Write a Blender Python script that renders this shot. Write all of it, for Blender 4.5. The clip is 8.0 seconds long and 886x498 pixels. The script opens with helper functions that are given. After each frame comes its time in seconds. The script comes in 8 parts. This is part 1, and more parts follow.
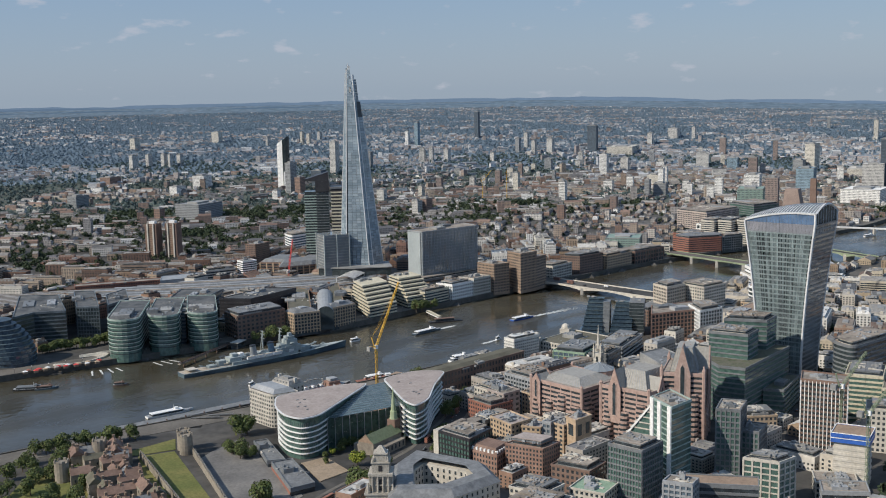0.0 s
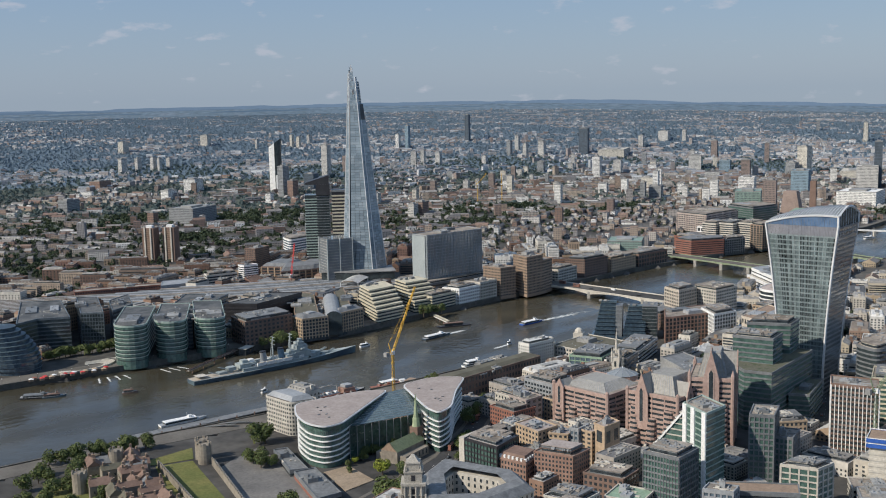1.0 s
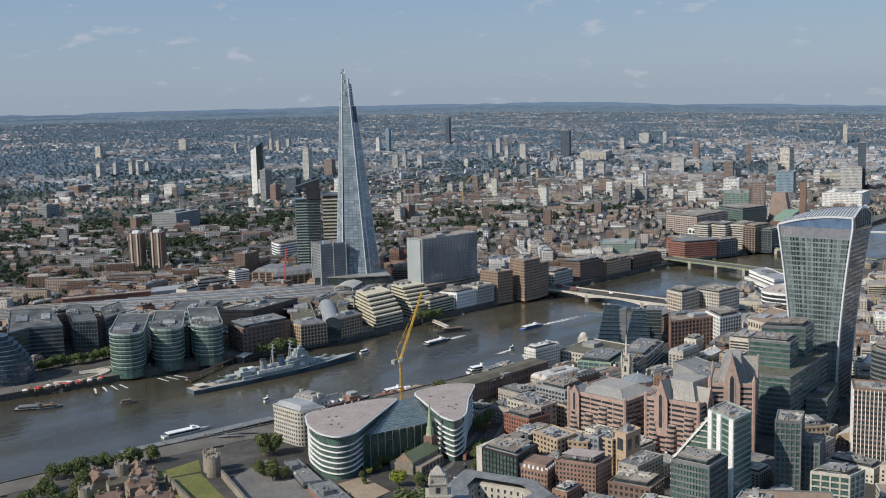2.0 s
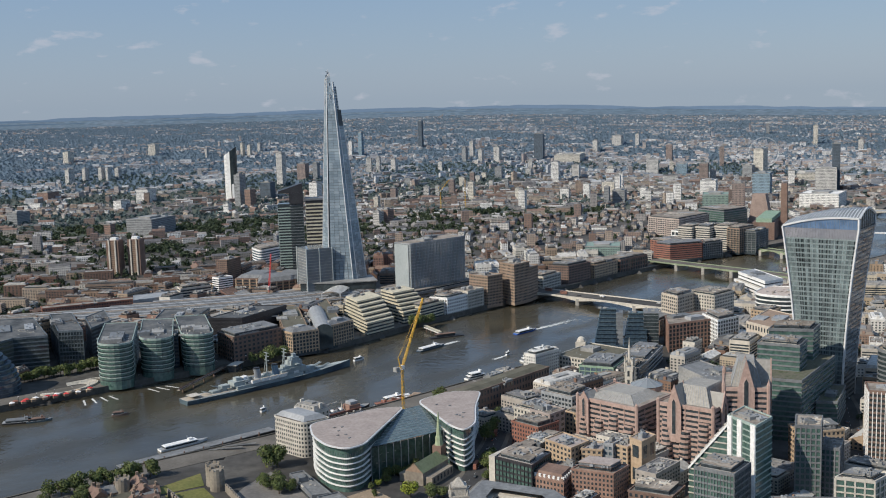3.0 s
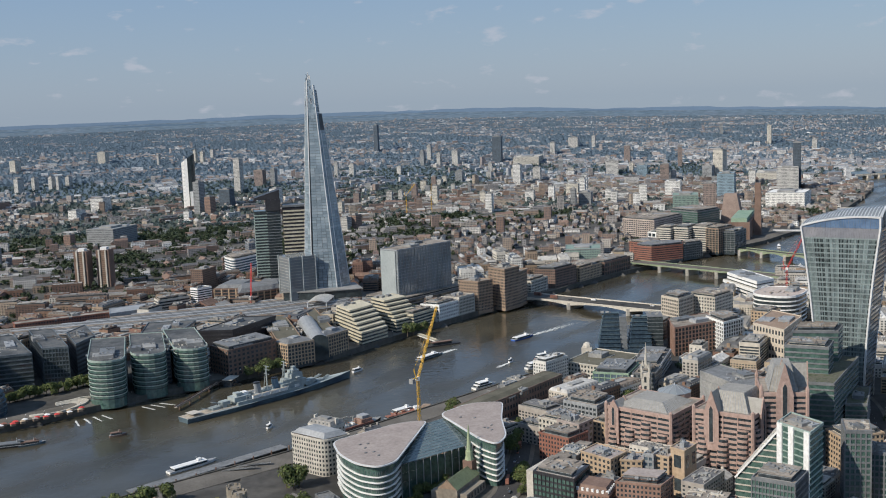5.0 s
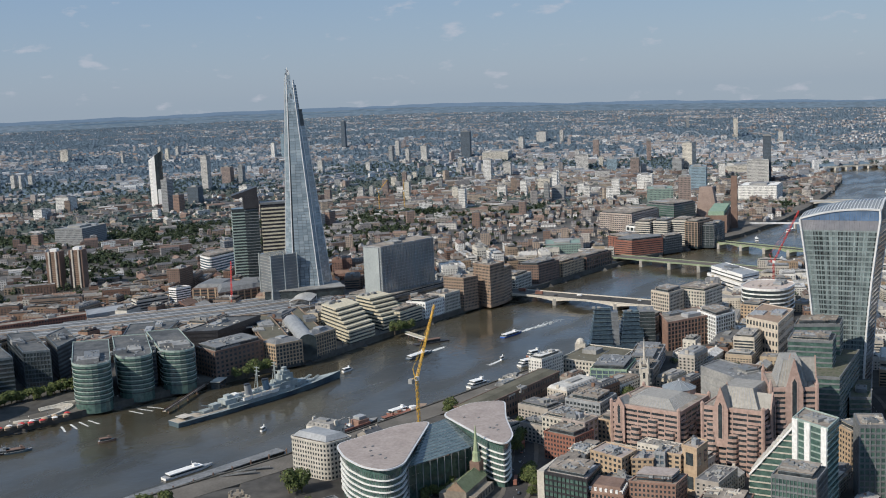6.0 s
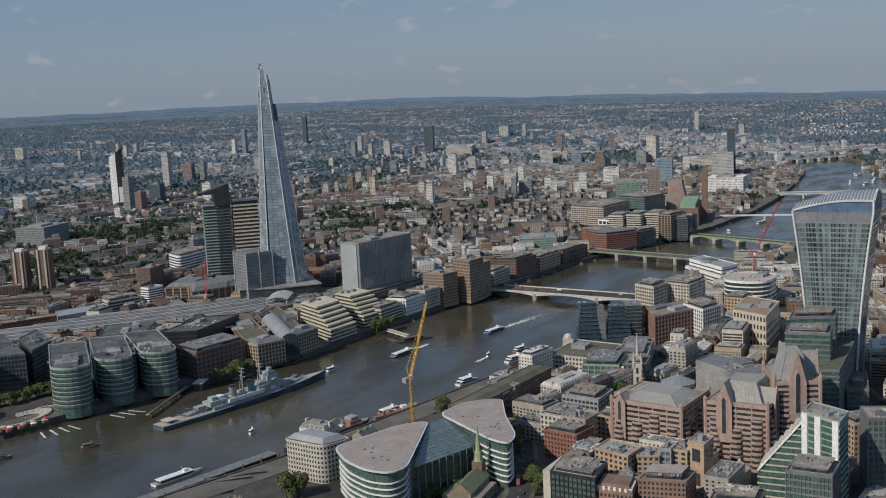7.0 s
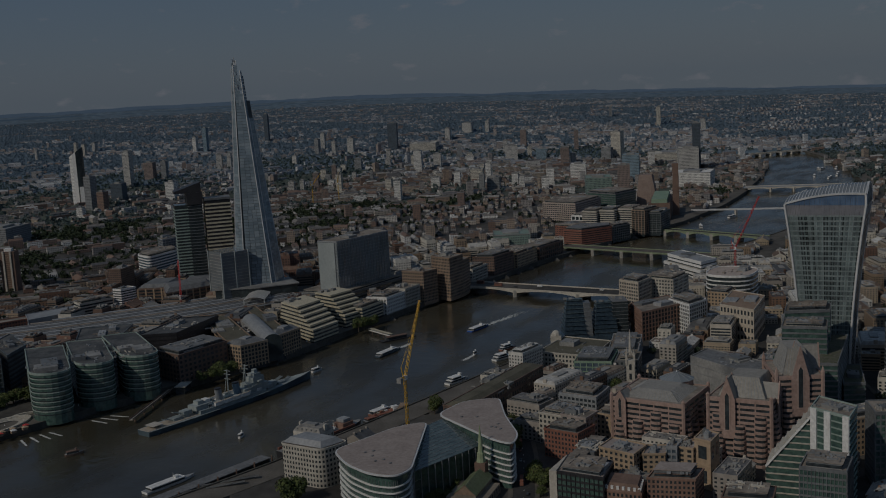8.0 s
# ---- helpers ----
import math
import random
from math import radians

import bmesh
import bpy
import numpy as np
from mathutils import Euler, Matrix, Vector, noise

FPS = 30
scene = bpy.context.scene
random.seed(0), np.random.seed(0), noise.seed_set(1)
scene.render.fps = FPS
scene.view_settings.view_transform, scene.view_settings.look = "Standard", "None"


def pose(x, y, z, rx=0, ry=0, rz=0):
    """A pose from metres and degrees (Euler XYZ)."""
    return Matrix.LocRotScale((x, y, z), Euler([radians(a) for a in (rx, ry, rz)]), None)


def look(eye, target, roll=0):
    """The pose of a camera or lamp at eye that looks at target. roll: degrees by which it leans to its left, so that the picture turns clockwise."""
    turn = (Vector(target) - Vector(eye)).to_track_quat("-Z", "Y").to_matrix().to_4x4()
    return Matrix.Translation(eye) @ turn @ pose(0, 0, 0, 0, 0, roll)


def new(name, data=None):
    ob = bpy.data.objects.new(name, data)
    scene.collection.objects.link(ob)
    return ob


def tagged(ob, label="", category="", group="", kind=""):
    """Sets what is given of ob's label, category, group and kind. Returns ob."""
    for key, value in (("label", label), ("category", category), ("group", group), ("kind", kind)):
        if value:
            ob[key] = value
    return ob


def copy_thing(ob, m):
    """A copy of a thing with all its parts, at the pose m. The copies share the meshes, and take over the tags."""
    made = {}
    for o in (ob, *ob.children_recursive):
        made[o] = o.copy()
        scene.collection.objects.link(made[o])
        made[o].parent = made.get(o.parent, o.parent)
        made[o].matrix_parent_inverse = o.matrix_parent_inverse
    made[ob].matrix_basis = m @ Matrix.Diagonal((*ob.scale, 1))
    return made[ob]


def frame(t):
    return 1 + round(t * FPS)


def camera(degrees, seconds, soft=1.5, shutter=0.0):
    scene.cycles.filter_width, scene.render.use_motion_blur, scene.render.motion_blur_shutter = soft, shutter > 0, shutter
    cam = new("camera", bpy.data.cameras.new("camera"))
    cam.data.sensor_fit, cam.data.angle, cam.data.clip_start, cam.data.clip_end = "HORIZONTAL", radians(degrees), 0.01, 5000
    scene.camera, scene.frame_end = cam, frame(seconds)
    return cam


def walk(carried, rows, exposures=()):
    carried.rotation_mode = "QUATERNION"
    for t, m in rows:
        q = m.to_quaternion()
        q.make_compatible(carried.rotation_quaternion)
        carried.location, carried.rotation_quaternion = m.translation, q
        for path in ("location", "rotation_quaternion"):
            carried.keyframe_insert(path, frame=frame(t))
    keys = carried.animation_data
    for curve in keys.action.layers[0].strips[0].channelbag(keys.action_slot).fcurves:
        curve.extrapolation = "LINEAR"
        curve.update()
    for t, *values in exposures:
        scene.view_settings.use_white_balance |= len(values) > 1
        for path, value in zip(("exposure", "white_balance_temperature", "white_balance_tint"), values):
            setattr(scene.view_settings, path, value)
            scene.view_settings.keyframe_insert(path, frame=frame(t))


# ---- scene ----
cam = camera(44.16, 8.0, 1.05)
walk(cam, [
    (0, look((1048.8, 1121.8, 265.7), (314.26, 458.46, 122.85), -1.212)),
    (0.5, look((1053.9, 1106.5, 265.3), (314.80, 447.91, 123.87), -1.185)),
    (1, look((1057.9, 1089.9, 264.9), (312.41, 438.34, 124.61), -1.268)),
    (2.5, look((1064.5, 1038.3, 263.5), (293.25, 416.63, 126.82), -1.542)),
    (3, look((1067.3, 1021.2, 263.2), (285.55, 412.45, 127.71), -1.695)),
    (3.5, look((1070.8, 1004.7, 263.0), (280.01, 407.64, 128.61), -1.828)),
    (4, look((1073.8, 988.3, 262.9), (275.45, 401.05, 129.36), -1.957)),
    (5.5, look((1078.4, 940.2, 263.0), (256.02, 387.66, 127.38), -2.449)),
    (6, look((1079.7, 923.5, 263.0), (247.18, 387.23, 123.93), -2.601)),
    (6.5, look((1080.6, 906.8, 262.9), (237.63, 387.90, 120.75), -2.730)),
    (7, look((1080.7, 890.7, 262.7), (227.85, 389.31, 117.32), -2.889)),
    (7.5, look((1081.1, 875.8, 262.5), (219.22, 390.62, 114.92), -3.028)),
    (8, look((1081.8, 859.5, 262.3), (210.08, 393.00, 112.23), -3.161)),
], exposures=[(0, -0.32, 5980, 10), (6.6, -0.32, 5980, 10), (6.8, -0.44, 5980, 10), (7, -0.77, 5980, 10), (7.25, -1.17, 5980, 10), (7.5, -1.51, 5980, 10), (7.75, -2.07, 5980, 10), (8, -2.57, 5980, 10)])

# ---- world and sun ----
SUN_AZ, SUN_EL = 112.0, 38.0
world = bpy.data.worlds.new("sky")
scene.world = world
world.use_nodes = True
wn, wl = world.node_tree.nodes, world.node_tree.links
bg = wn["Background"]
sky = wn.new("ShaderNodeTexSky")
sky.sky_type = "NISHITA"
sky.sun_disc = False
sky.sun_elevation, sky.sun_rotation = radians(SUN_EL), radians(SUN_AZ)
sky.altitude, sky.air_density, sky.dust_density, sky.ozone_density = 260, 1.2, 0.9, 2.0
bg.inputs["Strength"].default_value = 0.1
tc = wn.new("ShaderNodeTexCoord")
cmap = wn.new("ShaderNodeMapping")
cmap.inputs["Scale"].default_value = (16, 16, 44)
wl.new(tc.outputs["Generated"], cmap.inputs["Vector"])
cl = wn.new("ShaderNodeTexNoise")
cl.inputs["Scale"].default_value, cl.inputs["Detail"].default_value, cl.inputs["Roughness"].default_value = 1.6, 5, 0.55
wl.new(cmap.outputs["Vector"], cl.inputs["Vector"])
cr = wn.new("ShaderNodeValToRGB")
cr.color_ramp.elements[0].position, cr.color_ramp.elements[1].position = 0.61, 0.72
cr.color_ramp.elements[0].color, cr.color_ramp.elements[1].color = (0, 0, 0, 1), (0.5, 0.5, 0.5, 1)
wl.new(cl.outputs["Fac"], cr.inputs["Fac"])
mixc = wn.new("ShaderNodeMix")
mixc.data_type = "RGBA"
mixc.inputs[7].default_value = (6.9, 6.7, 7.0, 1)
wl.new(cr.outputs["Color"], mixc.inputs[0])
hz = wn.new("ShaderNodeMix")
hz.data_type = "RGBA"
hz.inputs[0].default_value = 0.72
sep_dir = wn.new("ShaderNodeSeparateXYZ")
wl.new(tc.outputs["Generated"], sep_dir.inputs[0])
height = wn.new("ShaderNodeMapRange")
height.inputs["From Min"].default_value, height.inputs["From Max"].default_value = -0.02, 0.13
wl.new(sep_dir.outputs[2], height.inputs["Value"])
grade = wn.new("ShaderNodeMix")
grade.data_type = "RGBA"
grade.inputs[6].default_value, grade.inputs[7].default_value = (4.5, 5.35, 6.3, 1), (3.15, 4.55, 6.6, 1)
wl.new(height.outputs["Result"], grade.inputs[0])
wl.new(grade.outputs[2], hz.inputs[7])
wl.new(sky.outputs["Color"], hz.inputs[6])
wl.new(hz.outputs[2], mixc.inputs[6])
wl.new(mixc.outputs[2], bg.inputs["Color"])

sun_data = bpy.data.lights.new("sun", "SUN")
sun_data.energy, sun_data.angle, sun_data.color = 5.8, radians(0.6), (1.0, 0.87, 0.68)
sun = new("sun", sun_data)
az, el = radians(SUN_AZ), radians(SUN_EL)
sun.matrix_world = look((0, 0, 0), (-math.sin(az) * math.cos(el), -math.cos(az) * math.cos(el), -math.sin(el)))


# ---- materials ----
def material(name, colors, rough=0.8, metal=0.0, by="noise", scale=0.05, grain=0.8, amount=0.25, bump=0.0, spec=0.3):
    """A node material: colours picked by noise, by object or by island, then broken up by grain and stains at two scales."""
    m = bpy.data.materials.new(name)
    m.use_nodes = True
    n, l = m.node_tree.nodes, m.node_tree.links
    b = n["Principled BSDF"]
    geo = n.new("ShaderNodeNewGeometry")
    ramp = n.new("ShaderNodeValToRGB")
    e = ramp.color_ramp.elements
    while len(e) < len(colors):
        e.new(0.5)
    for i, c in enumerate(colors):
        e[i].position = i / max(1, len(colors) - 1) if by == "noise" else i / len(colors)
        e[i].color = (*c, 1)
    big = n.new("ShaderNodeTexNoise")
    big.inputs["Scale"].default_value, big.inputs["Detail"].default_value = scale, 4
    l.new(geo.outputs["Position"], big.inputs["Vector"])
    if by == "noise":
        sharp = n.new("ShaderNodeMapRange")
        sharp.inputs["From Min"].default_value, sharp.inputs["From Max"].default_value = 0.3, 0.7
        l.new(big.outputs["Fac"], sharp.inputs["Value"])
        l.new(sharp.outputs["Result"], ramp.inputs["Fac"])
    elif by == "object":
        ramp.color_ramp.interpolation = "CONSTANT"
        info = n.new("ShaderNodeObjectInfo")
        l.new(info.outputs["Random"], ramp.inputs["Fac"])
    else:
        ramp.color_ramp.interpolation = "CONSTANT"
        l.new(geo.outputs["Random Per Island"], ramp.inputs["Fac"])
    fine = n.new("ShaderNodeTexNoise")
    fine.inputs["Scale"].default_value, fine.inputs["Detail"].default_value = grain, 6
    l.new(geo.outputs["Position"], fine.inputs["Vector"])
    shade = n.new("ShaderNodeMapRange")
    shade.inputs["From Min"].default_value, shade.inputs["From Max"].default_value = 0.25, 0.75
    shade.inputs["To Min"].default_value, shade.inputs["To Max"].default_value = 1 - amount, 1 + amount
    l.new(fine.outputs["Fac"], shade.inputs["Value"])
    mul = n.new("ShaderNodeMix")
    mul.data_type, mul.blend_type = "RGBA", "MULTIPLY"
    mul.inputs[0].default_value = 1.0
    l.new(ramp.outputs["Color"], mul.inputs[6])
    l.new(shade.outputs["Result"], mul.inputs[7])
    l.new(mul.outputs[2], b.inputs["Base Color"])
    b.inputs["Roughness"].default_value, b.inputs["Metallic"].default_value = rough, metal
    b.inputs["Specular IOR Level"].default_value = spec
    if bump:
        bp = n.new("ShaderNodeBump")
        bp.inputs["Strength"].default_value, bp.inputs["Distance"].default_value = bump, 0.3
        l.new(fine.outputs["Fac"], bp.inputs["Height"])
        l.new(bp.outputs["Normal"], b.inputs["Normal"])
    return m


def facade(name, colors, glass=(0.05, 0.06, 0.07), floor=3.4, bay=3.0, by="island"):
    """Far facades: wall colours by island, with rows of dark panes at storey height on the upright faces."""
    m = material(name, colors, 0.85, by=by, grain=0.15, amount=0.2)
    n, l = m.node_tree.nodes, m.node_tree.links
    b = n["Principled BSDF"]
    geo = n.new("ShaderNodeNewGeometry")
    sep, nor = n.new("ShaderNodeSeparateXYZ"), n.new("ShaderNodeSeparateXYZ")
    l.new(geo.outputs["Position"], sep.inputs[0])
    l.new(geo.outputs["True Normal"], nor.inputs[0])

    def calc(op, a, c=None):
        k = n.new("ShaderNodeMath")
        k.operation = op
        for i, v in enumerate((a, c)):
            if v is None:
                continue
            if isinstance(v, (int, float)):
                k.inputs[i].default_value = v
            else:
                l.new(v, k.inputs[i])
        return k.outputs[0]
    along = calc("SUBTRACT", calc("MULTIPLY", sep.outputs[0], nor.outputs[1]), calc("MULTIPLY", sep.outputs[1], nor.outputs[0]))
    u = calc("GREATER_THAN", calc("FRACT", calc("DIVIDE", along, bay)), 0.5)
    v = calc("GREATER_THAN", calc("FRACT", calc("DIVIDE", sep.outputs[2], floor)), 0.45)
    up = calc("LESS_THAN", calc("ABSOLUTE", nor.outputs[2]), 0.3)
    f = calc("MULTIPLY", calc("MULTIPLY", u, v), up)
    mx = n.new("ShaderNodeMix")
    mx.data_type = "RGBA"
    l.new(f, mx.inputs[0])
    old = b.inputs["Base Color"].links[0].from_socket
    l.new(old, mx.inputs[6])
    mx.inputs[7].default_value = (*glass, 1)
    l.new(mx.outputs[2], b.inputs["Base Color"])
    return m


BRICKS = [(0.20, 0.125, 0.09), (0.29, 0.215, 0.15), (0.38, 0.31, 0.225), (0.46, 0.405, 0.32), (0.56, 0.53, 0.47), (0.30, 0.275, 0.25), (0.17, 0.105, 0.08), (0.40, 0.33, 0.25), (0.25, 0.175, 0.135), (0.66, 0.645, 0.61), (0.50, 0.46, 0.40), (0.42, 0.39, 0.35), (0.33, 0.255, 0.19), (0.60, 0.585, 0.55)]
ROOFS = [(0.085, 0.087, 0.095), (0.13, 0.13, 0.13), (0.19, 0.185, 0.18), (0.27, 0.26, 0.245), (0.15, 0.11, 0.09), (0.10, 0.105, 0.115), (0.38, 0.375, 0.36), (0.22, 0.185, 0.155), (0.46, 0.45, 0.43), (0.31, 0.30, 0.285), (0.24, 0.25, 0.26), (0.60, 0.595, 0.58)]
M_WALL = material("city_wall", BRICKS, 0.85, by="object", grain=0.25, amount=0.22)
M_TERRACE = material("terrace_brick", [(0.17, 0.105, 0.08), (0.23, 0.15, 0.11), (0.28, 0.20, 0.145), (0.20, 0.125, 0.095), (0.33, 0.255, 0.19), (0.24, 0.145, 0.115), (0.38, 0.31, 0.245), (0.21, 0.16, 0.13), (0.52, 0.495, 0.45), (0.15, 0.10, 0.08)], 0.85, by="object", grain=0.25, amount=0.25)
M_TERRACEROOF = material("terrace_roof", [(0.10, 0.09, 0.085), (0.14, 0.115, 0.10), (0.18, 0.165, 0.155), (0.12, 0.12, 0.125), (0.20, 0.135, 0.105), (0.25, 0.235, 0.215), (0.15, 0.13, 0.115), (0.36, 0.345, 0.32)], 0.85, by="object", grain=0.3, amount=0.35)
M_ROOF = material("city_roof", ROOFS, 0.85, by="object", grain=0.3, amount=0.35)
M_CITYSTONE = material("city_stone", [(0.42, 0.37, 0.30), (0.50, 0.46, 0.40), (0.55, 0.52, 0.47), (0.33, 0.25, 0.18), (0.27, 0.175, 0.13), (0.46, 0.42, 0.36), (0.36, 0.33, 0.30)], 0.85, by="object", grain=0.25, amount=0.22)
M_CITYLEAD = material("city_lead", [(0.30, 0.285, 0.26), (0.40, 0.385, 0.36), (0.22, 0.21, 0.20), (0.46, 0.45, 0.43), (0.26, 0.22, 0.19), (0.16, 0.16, 0.165)], 0.85, by="object", grain=0.3, amount=0.35)
# walls of the far streets, with air haze mixed into the colours
HAZYWALLS = [(0.30, 0.23, 0.19), (0.36, 0.31, 0.27), (0.44, 0.41, 0.38), (0.52, 0.51, 0.50), (0.60, 0.60, 0.61), (0.38, 0.38, 0.40), (0.32, 0.27, 0.25), (0.42, 0.37, 0.34), (0.68, 0.68, 0.68), (0.34, 0.30, 0.28), (0.36, 0.36, 0.38), (0.42, 0.43, 0.45)]
MIDWALLS = [(0.22, 0.15, 0.12), (0.30, 0.23, 0.18), (0.38, 0.32, 0.26), (0.45, 0.41, 0.36), (0.58, 0.565, 0.54), (0.29, 0.28, 0.28), (0.21, 0.155, 0.135), (0.37, 0.30, 0.245), (0.74, 0.735, 0.72), (0.27, 0.20, 0.165), (0.50, 0.46, 0.42), (0.33, 0.31, 0.30)]
M_MIDWALL = facade("mid_wall", MIDWALLS, (0.08, 0.085, 0.095))
M_MIDROOF = material("mid_roof", [(0.11, 0.11, 0.115), (0.15, 0.145, 0.145), (0.20, 0.19, 0.185), (0.27, 0.26, 0.25), (0.18, 0.125, 0.105), (0.12, 0.12, 0.13), (0.38, 0.375, 0.37), (0.21, 0.15, 0.125)], 0.85, by="island", grain=0.2, amount=0.3)
# panes and roofs bluer than nearby ones: distance haze put into the colour
M_HAZYWALL = facade("hazy_wall", HAZYWALLS, (0.12, 0.145, 0.18))
M_HAZYROOF = material("hazy_roof", [(0.165, 0.19, 0.225), (0.20, 0.22, 0.25), (0.25, 0.265, 0.29), (0.33, 0.345, 0.37), (0.24, 0.215, 0.21), (0.175, 0.20, 0.235), (0.40, 0.42, 0.44), (0.27, 0.235, 0.23)], 0.85, by="island", grain=0.2, amount=0.3)
M_GLASS = material("window_glass", [(0.025, 0.03, 0.035), (0.06, 0.075, 0.085)], 0.12, by="noise", scale=0.25, grain=0.4, amount=0.3, spec=0.7)
M_PLANT = material("roof_plant", [(0.17, 0.175, 0.18), (0.36, 0.355, 0.34)], 0.6, grain=0.5, amount=0.2)
M_ASPHALT = material("street_ground", [(0.04, 0.039, 0.038), (0.07, 0.067, 0.063), (0.12, 0.113, 0.102)], 0.9, scale=0.012, grain=0.12, amount=0.35)
M_SUBURB = material("suburb_ground", [(0.065, 0.085, 0.065), (0.10, 0.105, 0.095), (0.075, 0.095, 0.075), (0.15, 0.145, 0.14)], 0.95, scale=0.01, grain=0.05, amount=0.3)
# ground near the skyline, its blue standing for the haze before it
M_HAZYGROUND = material("hazy_ground", [(0.10, 0.145, 0.19), (0.12, 0.165, 0.21), (0.11, 0.155, 0.20), (0.14, 0.18, 0.225)], 0.95, scale=0.008, grain=0.04, amount=0.3)
# leaves on the hills, coloured pale blue as thick haze would show them
M_HAZYHILLLEAF = material("hazy_hill_leaves", [(0.12, 0.168, 0.215), (0.137, 0.186, 0.232), (0.155, 0.203, 0.25)], 0.95, by="island", grain=0.05, amount=0.2, spec=0.1)
M_LEAF = material("leaves", [(0.06, 0.082, 0.026), (0.085, 0.11, 0.036), (0.115, 0.135, 0.047), (0.07, 0.09, 0.04)], 0.75, by="island", grain=0.8, amount=0.35, spec=0.2)
# far leaves, greens dulled towards blue for a thinner haze
M_HAZYLEAF = material("hazy_leaves", [(0.072, 0.102, 0.102), (0.09, 0.121, 0.121), (0.11, 0.142, 0.14)], 0.9, by="island", grain=0.1, amount=0.3, spec=0.1)
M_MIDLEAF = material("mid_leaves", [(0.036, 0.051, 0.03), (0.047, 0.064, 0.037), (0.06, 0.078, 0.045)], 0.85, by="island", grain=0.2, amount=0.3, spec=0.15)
M_BARK = material("bark", [(0.09, 0.07, 0.05), (0.14, 0.11, 0.08)], 0.9, grain=2.0)


# ---- building helpers ----
def part(name, bm, mats, parent=None, label="", shift=None):
    """Links a bmesh as one mesh object, under a thing or a part."""
    me = bpy.data.meshes.new(name)
    bm.to_mesh(me)
    bm.free()
    for m in (mats if isinstance(mats, (list, tuple)) else [mats]):
        me.materials.append(m)
    ob = new(name, me)
    ob.parent = parent
    if shift is not None:
        ob.matrix_basis = shift
    if label:
        tagged(ob, label=label)
    return ob


def thing(name, x, y, z=5.0, rot=0.0, label="", category="", group="", kind=""):
    ob = new(name)
    ob.empty_display_size = 0.5
    ob.matrix_basis = pose(x, y, z, 0, 0, rot)
    return tagged(ob, label, category, group, kind)


def box(bm, x0, y0, z0, x1, y1, z1, mat=0):
    v = [bm.verts.new(p) for p in ((x0, y0, z0), (x1, y0, z0), (x1, y1, z0), (x0, y1, z0), (x0, y0, z1), (x1, y0, z1), (x1, y1, z1), (x0, y1, z1))]
    for q in ((3, 2, 1, 0), (4, 5, 6, 7), (0, 1, 5, 4), (1, 2, 6, 5), (2, 3, 7, 6), (3, 0, 4, 7)):
        bm.faces.new([v[i] for i in q]).material_index = mat
    return v


def prism(bm, pts, z0, z1, mat=0, top=None, scale=1.0):
    """A closed prism over a counter-clockwise outline; the top may be another outline of as many points."""
    top = top or pts
    lo = [bm.verts.new((p[0], p[1], z0)) for p in pts]
    hi = [bm.verts.new((p[0], p[1], z1 if len(p) < 3 else p[2])) for p in top]
    n = len(pts)
    for i in range(n):
        bm.faces.new((lo[i], lo[(i + 1) % n], hi[(i + 1) % n], hi[i])).material_index = mat
    bm.faces.new(hi).material_index = mat
    bm.faces.new(lo[::-1]).material_index = mat


def beam(bm, a, b, r, mat=0):
    """A square bar from a to b."""
    a, b = Vector(a), Vector(b)
    d = (b - a).normalized()
    s = d.cross(Vector((0, 0, 1)))
    s = Vector((1, 0, 0)) if s.length < 1e-3 else s.normalized()
    u = s.cross(d)
    v = [bm.verts.new(c + s * i * r + u * j * r) for c in (a, b) for i, j in ((-1, -1), (1, -1), (1, 1), (-1, 1))]
    for q in ((0, 1, 2, 3), (7, 6, 5, 4), (0, 4, 5, 1), (1, 5, 6, 2), (2, 6, 7, 3), (3, 7, 4, 0)):
        bm.faces.new([v[i] for i in q]).material_index = mat


def rail(bm, pts, r, mat=0):
    """One bar of square section that bends along a line of points."""
    pts = [Vector(p) for p in pts]
    rows = []
    for i, p in enumerate(pts):
        d = (pts[min(i + 1, len(pts) - 1)] - pts[max(i - 1, 0)]).normalized()
        s = d.cross(Vector((.31, .9, .12))).normalized()
        u = s.cross(d)
        rows.append([bm.verts.new(p + s * a * r + u * b * r) for a, b in ((-1, -1), (1, -1), (1, 1), (-1, 1))])
    for a, b in zip(rows, rows[1:]):
        for q in range(4):
            bm.faces.new((a[q], a[(q + 1) % 4], b[(q + 1) % 4], b[q])).material_index = mat
    bm.faces.new(rows[0][::-1]).material_index = mat
    bm.faces.new(rows[-1]).material_index = mat
    bmesh.ops.recalc_face_normals(bm, faces=bm.faces)


# ---- ground, river, quays ----
EYE_XY = (1070.0, 1000.0)


def rise(x, y):
    """How far the land has climbed towards the hills on the skyline, which sink westward."""
    dx, dy = x - EYE_XY[0], y - EYE_XY[1]
    d = math.hypot(dx, dy)
    if d < 2500:
        return 0.0
    th = math.degrees(math.atan2(dy, dx)) % 360
    e = -0.006 - max(0, min(1, (215 - th) / 29)) * 0.016 if th > 90 else -0.02
    return 263 + d * (-0.1052 + (min(d, 4900) - 2500) / 2400 * (0.1052 + e))


SOUTH = [(1500, -40), (900, 60), (582, 126), (427, 167), (231, 222), (86, 226), (-14, 232), (-130, 244), (-330, 258), (-567, 305), (-751, 350), (-973, 364), (-1191, 356), (-1440, 330), (-1800, 285), (-2030, 180), (-2090, 90)]
NORTH = [(1500, 190), (900, 290), (694, 350), (606, 366), (505, 396), (321, 428), (128, 458), (47, 466), (-80, 470), (-260, 448), (-400, 470), (-640, 530), (-1000, 590), (-1383, 565), (-1707, 490), (-2041, 372), (-2210, 265)]
